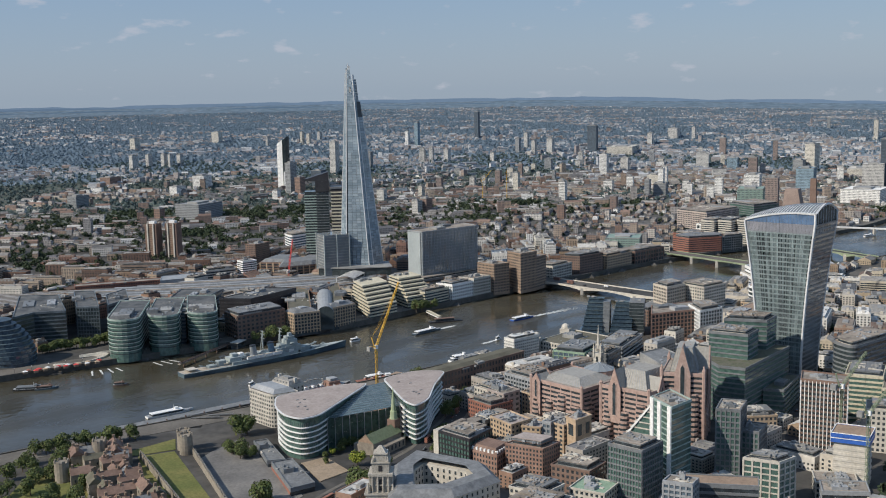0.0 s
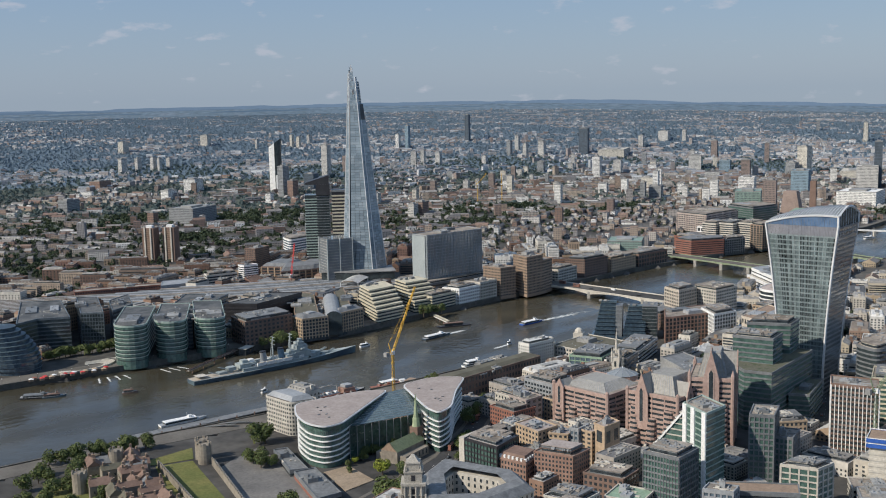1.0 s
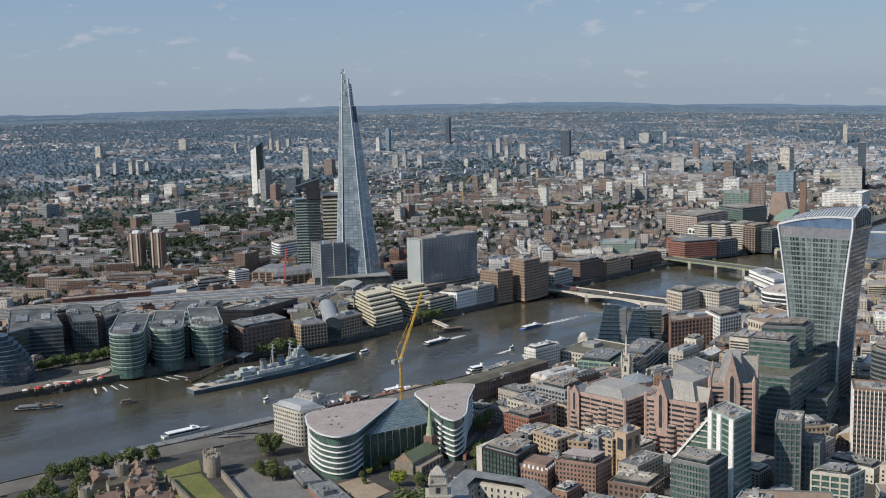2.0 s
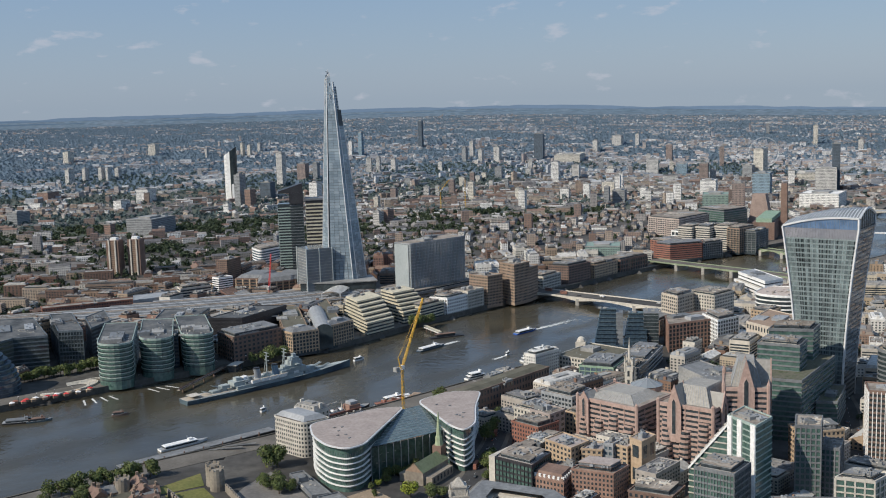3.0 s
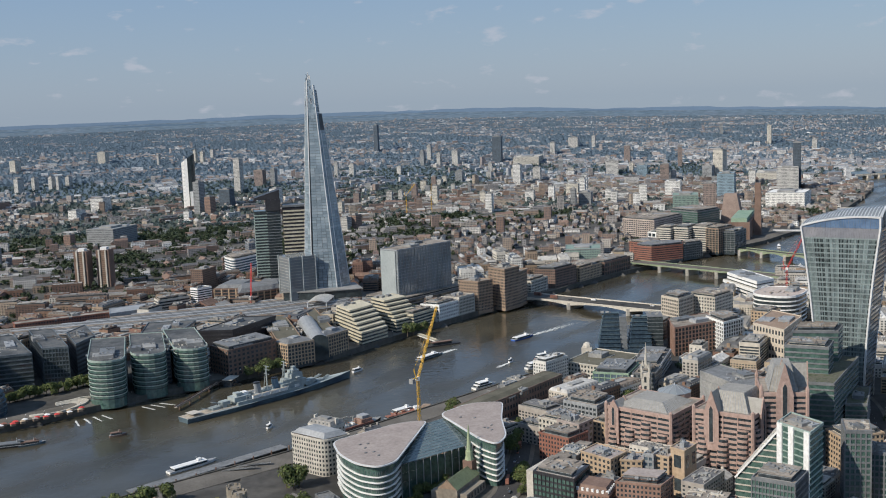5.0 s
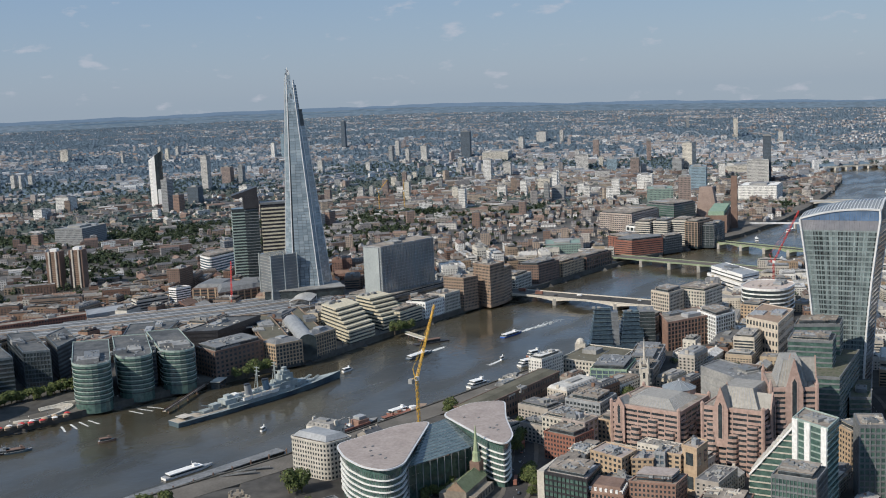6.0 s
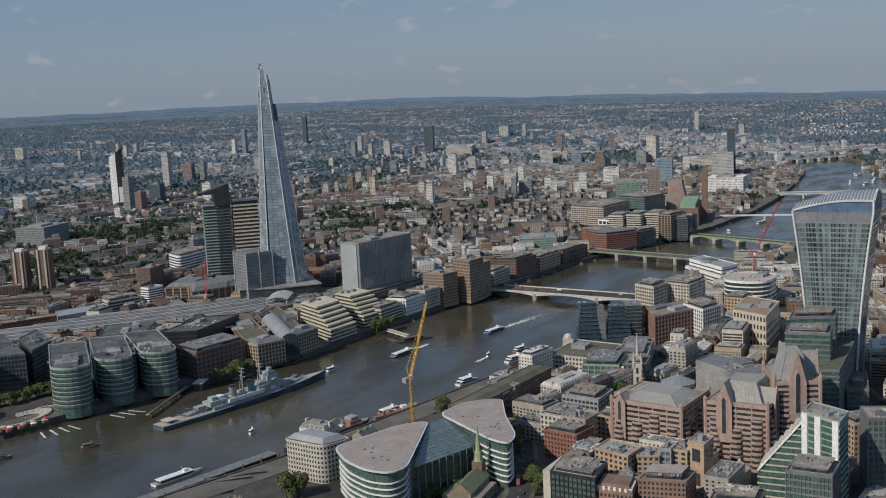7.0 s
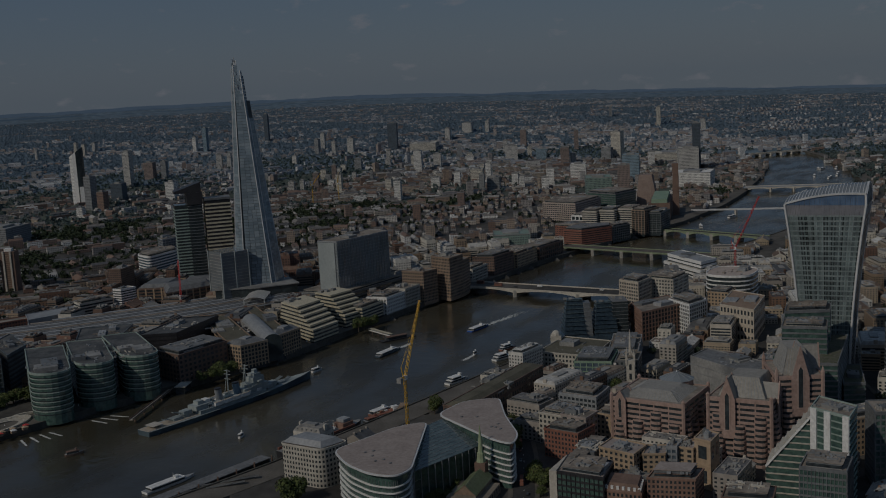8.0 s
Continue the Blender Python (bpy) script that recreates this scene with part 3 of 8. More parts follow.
M_TAUPE = paint("taupe_membrane", (0.30, 0.255, 0.235), (0.37, 0.32, 0.295), 0.7)
M_BLUE = paint("blue_sheeting", (0.03, 0.09, 0.35), (0.05, 0.13, 0.45), 0.5)
M_GRASS = material("lawn_grass", [(0.10, 0.12, 0.035), (0.15, 0.15, 0.05), (0.19, 0.16, 0.06)], 0.95, scale=0.03, grain=0.5, amount=0.25)
M_MOSS = material("planted_roof", [(0.06, 0.08, 0.04), (0.13, 0.125, 0.10), (0.085, 0.10, 0.055)], 0.95, scale=0.15, grain=0.6, amount=0.3)
M_YCRANE = paint("crane_yellow", (0.62, 0.36, 0.04), (0.70, 0.44, 0.06), 0.5)
M_RCRANE = paint("crane_red", (0.50, 0.05, 0.05), (0.58, 0.08, 0.07), 0.5)
M_NAVY = material("ship_grey", [(0.22, 0.255, 0.265), (0.37, 0.41, 0.41)], 0.6, scale=0.05, grain=0.4, amount=0.15)
M_NAVYDARK = paint("ship_dark", (0.035, 0.055, 0.085), (0.13, 0.18, 0.20), 0.5, scale=0.035)
M_TEAK = paint("deck_wood", (0.36, 0.31, 0.25), (0.46, 0.41, 0.34))


M_OLDSTONE = paint("old_stone", (0.20, 0.175, 0.145), (0.30, 0.27, 0.225))
M_OLIVE = paint("olive_slate", (0.10, 0.094, 0.07), (0.15, 0.14, 0.105))
M_PORTLAND = paint("weathered_portland_stone", (0.30, 0.28, 0.245), (0.46, 0.435, 0.39), grain=1.2, amount=0.35)
KEEP_POLY = []


def ccw(pts):
    s = sum(a[0] * b[1] - b[0] * a[1] for a, b in zip(pts, pts[1:] + pts[:1]))
    return list(pts) if s > 0 else list(pts)[::-1]


def para(l, n, r):
    """The outline of a block from three of its corners, the middle one between the two seen sides."""
    return ccw([l, n, r, (l[0] + r[0] - n[0], l[1] + r[1] - n[1])])


def grow(pts, d):
    out, n = [], len(pts)
    for i in range(n):
        a, b, c = Vector(pts[i - 1][:2]), Vector(pts[i][:2]), Vector(pts[(i + 1) % n][:2])
        e, f = (b - a).normalized(), (c - b).normalized()
        m = Vector((e.y + f.y, -e.x - f.x))
        m = m.normalized() if m.length > 1e-6 else Vector((e.y, -e.x))
        k = max(.35, m.dot(Vector((e.y, -e.x))))
        out.append((b.x + m.x * d / k, b.y + m.y * d / k))
    return out


def keep_free(pts, margin=9):
    KEEP_POLY.append(grow(ccw([tuple(p[:2]) for p in pts]), margin))


def ring(bm, pts, width, z0, z1, mat=0):
    """A closed upstand along an outline."""
    inn = grow(pts, -width)
    n = len(pts)
    v = [[bm.verts.new((*p, z)) for p in line] for line in (pts, inn) for z in (z0, z1)]
    for i in range(n):
        j = (i + 1) % n
        for p, q in ((0, 1), (1, 3), (3, 2), (2, 0)):
            bm.faces.new((v[p][i], v[p][j], v[q][j], v[q][i])).material_index = mat


def edges(pts):
    return [(Vector(a[:2]), Vector(b[:2])) for a, b in zip(pts, pts[1:] + pts[:1])]


def office(label, pts, top, wall, glass=None, style="bands", floor=3.7, bay=3.2, deck=None, name="office_building", category="office building", base=5.0, plant=3, band=0.42, pier=0.45, keep=True, parapet=1.0, first=0.0, parent=None, pier_mat=None):
    """A block on any outline: glazed core with floor bands and piers, or masonry walls with rows of panes; parapet, deck and plant on top."""
    glass, deck = glass or M_GLASS, deck or M_DECK
    pts = ccw([tuple(map(float, p[:2])) for p in pts])
    if keep:
        keep_free(pts)
    cx, cy = sum(p[0] for p in pts) / len(pts), sum(p[1] for p in pts) / len(pts)
    loc = [(p[0] - cx, p[1] - cy) for p in pts]
    t = parent or thing(name, cx, cy, base, 0, label, category)
    h = top - base
    n = max(1, int(round((h - first) / floor)))
    fl = (h - first) / n
    rng = random.Random(int(cx * 7 + cy * 13))
    bm = bmesh.new()
    prism(bm, loc, -3 if not parent else 0, h)
    part("body", bm, wall if style == "punched" else glass, t)
    for k in range(n):
        z = first + k * fl
        bm = bmesh.new()
        if style == "punched":
            near = math.hypot(cx - 1060, cy - 1000) < 690
            for a, b in edges(loc):
                ln, d = (b - a).length, (b - a).normalized()
                m = max(1, int(ln / bay))
                w, ang, pane = ln / m * .26, math.degrees(math.atan2(d.y, d.x)) + 180, None
                facing = (d.y * (1060 - cx) - d.x * (1000 - cy)) > 0
                for i in range(m):
                    c = a + d * (ln * (i + .5) / m)
                    if near and facing:
                        if pane is None:
                            pm = bmesh.new()
                            box(pm, -w, -.05, fl * .25, w, .07, fl * .78)
                            pane = part("window", pm, glass, t)
                            ob = pane
                        else:
                            ob = new("window", pane.data)
                            ob.parent = t
                        ob.matrix_basis = pose(c.x, c.y, z, 0, 0, ang)
                    else:
                        o = Vector((d.y, -d.x)) * 0.07
                        q = [(*(c - d * w + o), z + fl * .25), (*(c + d * w + o), z + fl * .25), (*(c + d * w + o), z + fl * .78), (*(c - d * w + o), z + fl * .78)]
                        bm.faces.new([bm.verts.new(p) for p in q])
            tagged(part("window_strip", bm, glass, t), kind="stuff")
        else:
            prism(bm, grow(loc, .4), z + fl * (1 - band), z + fl)
            part("floor_band", bm, wall, t)
    if style == "grid":
        for a, b in edges(loc):
            ln, d = (b - a).length, (b - a).normalized()
            m = max(1, int(ln / bay))
            if math.hypot(cx - 1060, cy - 1000) > 900:
                bm = bmesh.new()
                o = Vector((d.y, -d.x)) * .55
                for i in range(m + 1):
                    c = a + d * (ln * i / m)
                    prism(bm, ccw([tuple(c - d * pier), tuple(c + d * pier), tuple(c + d * pier + o), tuple(c - d * pier + o)]), 0, h + .05)
                tagged(part("pier_row", bm, pier_mat or wall, t), kind="stuff")
                continue
            bm = bmesh.new()
            box(bm, -pier, -.02, 0, pier, .55, h + .05)
            first_pier = part("pier", bm, pier_mat or wall, t)
            ang = math.degrees(math.atan2(d.y, d.x)) + 180
            for i in range(m + 1):
                c = a + d * (ln * i / m)
                ob = first_pier if i == 0 else new("pier", first_pier.data)
                ob.parent = t
                ob.matrix_basis = pose(c.x, c.y, 0, 0, 0, ang)
    bm = bmesh.new()
    ring(bm, grow(loc, .35), .7, h - .2, h + parapet)
    part("parapet", bm, wall, t)
    bm = bmesh.new()
    prism(bm, grow(loc, -.4), h - .3, h + .25)
    part("roof_deck", bm, deck, t)
    el = [(b - a) for a, b in edges(loc)]
    ax = max(el, key=lambda v: v.length).normalized()
    ay = Vector((-ax.y, ax.x))
    size = math.sqrt(abs(sum(a[0] * b[1] - b[0] * a[1] for a, b in zip(loc, loc[1:] + loc[:1])) / 2))
    for k in range(plant):
        bm = bmesh.new()
        c = ax * rng.uniform(-.28, .28) * size + ay * rng.uniform(-.22, .22) * size
        w, d, hh = size * rng.uniform(.08, .26), size * rng.uniform(.06, .16), rng.uniform(1.2, 4.2)
        prism(bm, ccw([tuple(c + ax * i * w + ay * j * d) for i, j in ((-1, -1), (1, -1), (1, 1), (-1, 1))]), h, h + hh)
        for s in range(4):
            q = c + ax * rng.uniform(-.8, .8) * w + ay * rng.uniform(-.8, .8) * d
            prism(bm, ccw([(q.x - .6, q.y - .6), (q.x + .6, q.y - .6), (q.x + .6, q.y + .6), (q.x - .6, q.y + .6)]), h + hh, h + hh + .9)
        part("plant_unit", bm, rng.choice((M_PLANT, M_ZINC, M_GREY)), t)
    if plant > 2 and h > 12 and size > 14:
        i = rng.uniform(2.6, 4.2)
        hp = rng.uniform(2.8, 3.6)
        up = grow(loc, -i)
        bm = bmesh.new()
        prism(bm, up, h, h + hp)
        part("setback_storey", bm, rng.choice((wall, M_ZINC, M_GREY, M_STONE)), t)
        bm = bmesh.new()
        prism(bm, grow(up, .08), h + .7, h + hp - .8)
        part("setback_glazing", bm, M_GLASS, t)
        bm = bmesh.new()
        prism(bm, grow(up, .6), h + hp, h + hp + .35)
        part("setback_roof", bm, rng.choice((M_DECK, M_DECK, M_SLATE)), t)
        h += hp
    bm = bmesh.new()
    for k in range(plant * 6):
        c = ax * rng.uniform(-.33, .33) * size + ay * rng.uniform(-.3, .3) * size
        w, d = rng.choice(((2.5, .35), (.35, 2.5), (.7, .7), (1.2, .8), (.5, .5), (4.5, .2), (.2, 3.5), (1.8, 1.2)))
        prism(bm, ccw([tuple(c + ax * i * w + ay * j * d) for i, j in ((-1, -1), (1, -1), (1, 1), (-1, 1))]), h - .2, h + rng.uniform(.35, 1.3))
    if plant:
        tagged(part("roof_clutter", bm, rng.choice((M_PLANT, M_ZINC, M_STONE, M_DECK)), t), kind="stuff")
    else:
        bm.free()
    for k in range(plant):
        bm = bmesh.new()
        c = ax * rng.uniform(-.4, .4) * size + ay * rng.uniform(-.36, .36) * size
        prism(bm, ccw([(c.x - 1, c.y - .8), (c.x + 1, c.y - .8), (c.x + 1, c.y + .8), (c.x - 1, c.y + .8)]), h, h + rng.uniform(.7, 1.8))
        part("roof_vent", bm, M_PLANT, t)
    return t


def hip(t, pts, z0, rise_h, mat, inset=4.0, nm="roof", label=""):
    """A hipped or truncated roof over an outline, in the thing's own axes."""
    bm = bmesh.new()
    prism(bm, pts, z0, z0 + rise_h, 0, grow(pts, -inset))
    return part(nm, bm, mat, t, label)


def local(t, pts):
    x, y = t.matrix_basis.translation[:2]
    return ccw([(p[0] - x, p[1] - y) for p in pts])


build_flared_tower()

# -- the pair of curved office wedges by the river, and the glazed hall between them --
def smooth_outline(pts, r, n=7):
    out = []
    pts = ccw(pts)
    for i in range(len(pts)):
        a, b, c = Vector(pts[i - 1]), Vector(pts[i]), Vector(pts[(i + 1) % len(pts)])
        q = min(r[i] if isinstance(r, list) else r, (b - a).length * .48, (c - b).length * .48)
        p0, p1 = b + (a - b).normalized() * q, b + (c - b).normalized() * q
        for k in range(n):
            f = k / (n - 1)
            v = p0 * (1 - f) ** 2 + b * 2 * f * (1 - f) + p1 * f * f
            out.append((v.x, v.y))
    return out


def wedge(outline, top, label):
    pts = grow(smooth_outline(outline, 9), -1.6)
    keep_free(pts, 5)
    cx, cy = sum(p[0] for p in pts) / len(pts), sum(p[1] for p in pts) / len(pts)
    t = thing("office_wedge", cx, cy, 5, 0, label, "office building")
    loc = [(p[0] - cx, p[1] - cy) for p in pts]
    h = top - 5
    bm = bmesh.new()
    prism(bm, grow(loc, -1.2), -3, h)
    part("glazed_core", bm, M_GREENGLASS, t, "green-tinted glass core")
    n = 7
    fl = (h - 4) / n
    for k in range(n):
        z = 4 + k * fl
        if k == n - 1:
            continue
        bm = bmesh.new()
        prism(bm, loc, z, z + .62)
        part("white_band", bm, M_WHITE, t)
        bm = bmesh.new()
        for a, b in edges(grow(loc, -.95)):
            m = max(1, int((b - a).length / 2.4))
            for i in range(m):
                c = a.lerp(b, (i + .5) / m)
                prism(bm, ccw([(c.x - .09, c.y - .09), (c.x + .09, c.y - .09), (c.x + .09, c.y + .09), (c.x - .09, c.y + .09)]), z + 1, z + fl)
        tagged(part("mullions", bm, M_GREY, t), kind="stuff")
    bm = bmesh.new()
    prism(bm, grow(loc, 1.6), h, h + .9, 0)
    part("roof_edge", bm, M_STEEL, t, "pale metal roof edge")
    bm = bmesh.new()
    prism(bm, grow(loc, .5), h + .8, h + 1.15, 0)
    part("roof_membrane", bm, M_TAUPE, t, "flat taupe roof membrane")
    for k in range(6):
        bm = bmesh.new()
        c = Vector(loc[(k * 5) % len(loc)]) * random.uniform(.2, .6)
        prism(bm, ccw([(c.x - 1, c.y - .6), (c.x + 1, c.y - .6), (c.x + 1, c.y + .6), (c.x - 1, c.y + .6)]), h + 1.1, h + 1.6)
        part("roof_hatch", bm, M_SLATE, t)
    return t


wedge([(532, 478), (551, 500), (561, 523), (559, 540), (545, 543), (460, 508), (476, 493)], 35.8, "curved office wedge with white bands and taupe flat roof")
wedge([(444, 506), (481, 566), (485, 582), (466, 578), (432, 553), (394, 531), (410, 510)], 35.8, "curved glass office wedge with white floor bands")


def glass_hall():
    t = thing("glass_hall", 480, 545, 5, 0, "tall glazed hall with sloping roof between office wedges", "atrium")
    a, b, c, d = Vector((466, 509, 35)), Vector((447, 513, 35)), Vector((473, 554, 29)), Vector((531, 536, 29))
    o = Vector((480, 545, 5))
    n = 12
    for k in range(n):
        bm = bmesh.new()
        p = [a.lerp(d, k / n + .004), a.lerp(d, (k + 1) / n - .004), b.lerp(c, (k + 1) / n - .004), b.lerp(c, k / n + .004)]
        lo = [bm.verts.new(v - o) for v in p]
        hi = [bm.verts.new(v - o + Vector((0, 0, .25))) for v in p]
        bm.faces.new(hi)
        bm.faces.new(lo[::-1])
        for i in range(4):
            bm.faces.new((lo[i], lo[(i + 1) % 4], hi[(i + 1) % 4], hi[i]))
        bmesh.ops.recalc_face_normals(bm, faces=bm.faces)
        part("roof_pane", bm, M_HALLROOF, t)
        bm = bmesh.new()
        beam(bm, a.lerp(d, k / n) - o + Vector((0, 0, .3)), b.lerp(c, k / n) - o + Vector((0, 0, .3)), .12)
        part("roof_beam", bm, M_ZINC, t)
    for k in range(11):
        bm = bmesh.new()
        p = d.lerp(c, k / 10) - o
        beam(bm, (p.x, p.y, -2), p, .2)
        part("column", bm, M_ZINC, t, "slim grey steel column")
        if k < 10:
            q = d.lerp(c, (k + 1) / 10) - o
            for s in range(4):
                bm = bmesh.new()
                z0, z1 = 23.5 * s / 4 + .1, 23.5 * (s + 1) / 4
                vs = [(p.x - .4, p.y - .3, z0), (q.x - .4, q.y - .3, z0), (q.x - .4, q.y - .3, z1), (p.x - .4, p.y - .3, z1)]
                bm.faces.new([bm.verts.new(v) for v in vs])
                bmesh.ops.solidify(bm, geom=bm.faces[:], thickness=.12)
                part("wall_pane", bm, M_GREENGLASS, t)


M_HALLROOF = material("hall_roof_glass", [(0.07, 0.10, 0.105), (0.12, 0.16, 0.165)], 0.12, scale=0.2, grain=0.4, amount=0.15, spec=0.8)
keep_free([(440, 490), (440, 520), (485, 590), (560, 540), (530, 500)], 0)
keep_free([(498, 440), (520, 470), (556, 505), (578, 480), (545, 425), (524, 425)], 0)
keep_free([(412, 410), (355, 410), (318, 418), (258, 448), (290, 482), (380, 486), (450, 480), (450, 455)], 0)
glass_hall()

# -- riverside apartments --
ap = office("pale stone riverside block with staggered windows", smooth_outline(para((519, 426), (522, 462), (500, 470)), 6, 5), 31, M_STONE, style="punched", floor=3.1, bay=2.3, plant=1)
hip(ap, grow(local(ap, para((519, 426), (522, 462), (500, 470))), -2), 27, 3.4, M_ZINC, 3, "penthouse", "set-back zinc penthouse storey")
# -- church with copper spire --
def church():
    t = thing("church", 503, 562, 5, 8, "brick church with green copper roof and spire", "church")
    bm = bmesh.new()
    box(bm, -17, -7, -2, 17, 7, 9)
    part("nave_wall", bm, M_OLDSTONE, t)
    bm = bmesh.new()
    for s in range(2):
        q = [(-17.5, (-1) ** s * 7.6, 9), (17.5, (-1) ** s * 7.6, 9), (17.5, 0, 14.5), (-17.5, 0, 14.5)]
        bm.faces.new([bm.verts.new(p) for p in (q if s else q[::-1])])
    bmesh.ops.solidify(bm, geom=bm.faces[:], thickness=.4)
    part("nave_roof", bm, M_VERDIGRIS, t, "pale green copper roof")
    for s in (-1, 1):
        bm = bmesh.new()
        v = [bm.verts.new(p) for p in ((s * 17.2, -7, 9), (s * 17.2, 7, 9), (s * 17.2, 0, 15.2), (s * 16.6, -7, 9), (s * 16.6, 7, 9), (s * 16.6, 0, 15.2))]
        for q in ((0, 1, 2), (5, 4, 3), (0, 3, 4, 1), (1, 4, 5, 2), (2, 5, 3, 0)):
            bm.faces.new([v[i] for i in q])
        bmesh.ops.recalc_face_normals(bm, faces=bm.faces)
        part("gable", bm, M_TAN, t)
    for s in (-1, 1):
        bm = bmesh.new()
        box(bm, -14, s * 10 - 3, -2, 15, s * 10 + 3, 6)
        part("aisle", bm, M_OLDSTONE, t)
        for k in range(6):
            bm = bmesh.new()
            box(bm, -12 + k * 4.6, s * 13.02 - .05, 1.5, -10.4 + k * 4.6, s * 13.02 + .05, 5)
            part("window", bm, M_GLASS, t)
    bm = bmesh.new()
    box(bm, -21, -3.5, -2, -14, 3.5, 18)
    part("tower", bm, M_BROWN, t, "square dark brick tower")
    bm = bmesh.new()
    for a, b, z0, z1 in ((3.2, 2.6, 18, 21), (2.6, 2.6, 21, 24), (2.0, 1.7, 24, 27), (1.7, .25, 27, 42)):
        prism(bm, [(-17.5 + a * math.cos(i * .7854), a * math.sin(i * .7854)) for i in range(8)], z0, z1, 0, [(-17.5 + b * math.cos(i * .7854), b * math.sin(i * .7854)) for i in range(8)])
    part("spire", bm, M_VERDIGRIS, t, "slender green copper spire")
    keep_free([(480, 550), (530, 550), (530, 580), (480, 580)])


church()

# -- grand stone block with courtyard, and its tower --
def courtyard_block():
    o = ccw([(578, 648), (546, 638), (536, 690), (552, 716), (590, 712), (616, 684)])
    keep_free(o)
    t = thing("courtyard_building", 575, 680, 5, 0, "white stone ring block with grey roof and courtyard", "building")
    loc = [(p[0] - 575, p[1] - 680) for p in o]
    inn = grow(loc, -15)
    bm = bmesh.new()
    ring(bm, loc, 15, -2, 24)
    part("wall", bm, M_STONE, t)
    bm = bmesh.new()
    n = len(loc)
    hi = grow(loc, -4.5)
    lo, mid, inr = [[bm.verts.new((*p, z)) for p in L] for L, z in ((grow(loc, .8), 24), (hi, 28), (grow(loc, -14.4), 27.5))]
    for i in range(n):
        j = (i + 1) % n
        bm.faces.new((lo[i], lo[j], mid[j], mid[i]))
        bm.faces.new((mid[i], mid[j], inr[j], inr[i]))
    part("roof", bm, M_SLATE, t, "grey slate mansard roof")
    for line, sg in ((loc, 1), (inn, -1)):
        for z in (3, 7.5, 12, 16.5, 20.5):
            bm = bmesh.new()
            for a, b in edges(line):
                ln, d = (b - a).length, (b - a).normalized()
                off = Vector((d.y, -d.x)) * .08 * sg
                for i in range(int(ln / 4)):
                    c = a + d * (ln * (i + .5) / int(ln / 4)) + off
                    q = [(*(c - d * .7), z), (*(c + d * .7), z), (*(c + d * .7), z + 2.2), (*(c - d * .7), z + 2.2)]
                    bm.faces.new([bm.verts.new(p) for p in (q if sg > 0 else q[::-1])])
            part("window_strip", bm, M_GLASS, t)
    t = thing("stone_tower", 606, 668, 5, 40, "tall carved white stone tower with columns and stepped crown", "tower")
    keep_free([(590, 652), (624, 652), (624, 686), (590, 686)])
    for nm, a, z0, z1, m in (("base", 9, -2, 24, M_PORTLAND), ("belfry", 6.2, 24, 34, M_PORTLAND), ("cornice", 7.4, 34, 35.5, M_PORTLAND), ("upper_stage", 5.2, 35.5, 42, M_PORTLAND), ("crown", 3.8, 42, 47, M_PORTLAND)):
        bm = bmesh.new()
        box(bm, -a, -a, z0, a, a, z1)
        part(nm, bm, m, t)
    for i in (-1, 1):
        for k in range(4):
            for sx, sy in (((-4.8 + 3.2 * k), i * 6.7), (i * 6.7, (-4.8 + 3.2 * k))):
                bm = bmesh.new()
                prism(bm, [(sx + .6 * math.cos(c * .7854), sy + .6 * math.sin(c * .7854)) for c in range(8)], 24, 34)
                part("column", bm, M_PORTLAND, t)
    for s in range(4):
        bm = bmesh.new()
        c, q = math.cos(s * 1.5708), math.sin(s * 1.5708)
        prism(bm, ccw([(c * 6.25 - q * 2, q * 6.25 + c * 2), (c * 6.25 + q * 2, q * 6.25 - c * 2), (c * 6.3 + q * 2, q * 6.3 - c * 2), (c * 6.3 - q * 2, q * 6.3 + c * 2)]), 25, 32)
        part("arch_opening", bm, M_BLACK, t)
        bm = bmesh.new()
        prism(bm, ccw([(c * 5.25 - q * 1.2, q * 5.25 + c * 1.2), (c * 5.25 + q * 1.2, q * 5.25 - c * 1.2), (c * 5.3 + q * 1.2, q * 5.3 - c * 1.2), (c * 5.3 - q * 1.2, q * 5.3 + c * 1.2)]), 36.5, 40)
        part("louvre", bm, M_BLACK, t)
    for k, (a, z) in enumerate(((9.6, 8), (9.6, 15.5), (9.8, 23.2), (6.6, 28), (5.7, 41.4), (4.3, 46.4))):
        bm = bmesh.new()
        ring(bm, [(-a, -a), (a, -a), (a, a), (-a, a)], 1.2, z, z + .8)
        part("string_course", bm, M_PORTLAND, t)
    for i in (-1, 1):
        for j in (-1, 1):
            bm = bmesh.new()
            prism(bm, [(i * 7.4 + 1.3 * math.cos(c * .7854), j * 7.4 + 1.3 * math.sin(c * .7854)) for c in range(8)], 24, 29.5, 0, [(i * 7.4 + .4 * math.cos(c * .7854), j * 7.4 + .4 * math.sin(c * .7854)) for c in range(8)])
            part("carved_group", bm, M_PORTLAND, t)
            bm = bmesh.new()
            prism(bm, [(i * 4.6 + .9 * math.cos(c * .7854), j * 4.6 + .9 * math.sin(c * .7854)) for c in range(8)], 42, 45.5, 0, [(i * 4.6 + .2 * math.cos(c * .7854), j * 4.6 + .2 * math.sin(c * .7854)) for c in range(8)])
            part("urn", bm, M_PORTLAND, t)
    bm = bmesh.new()
    prism(bm, [(-3.6, -3.6), (3.6, -3.6), (3.6, 3.6), (-3.6, 3.6)], 47, 51, 0, [(-.8, -.8), (.8, -.8), (.8, .8), (-.8, .8)])
    part("cap", bm, M_PORTLAND, t)


courtyard_block()

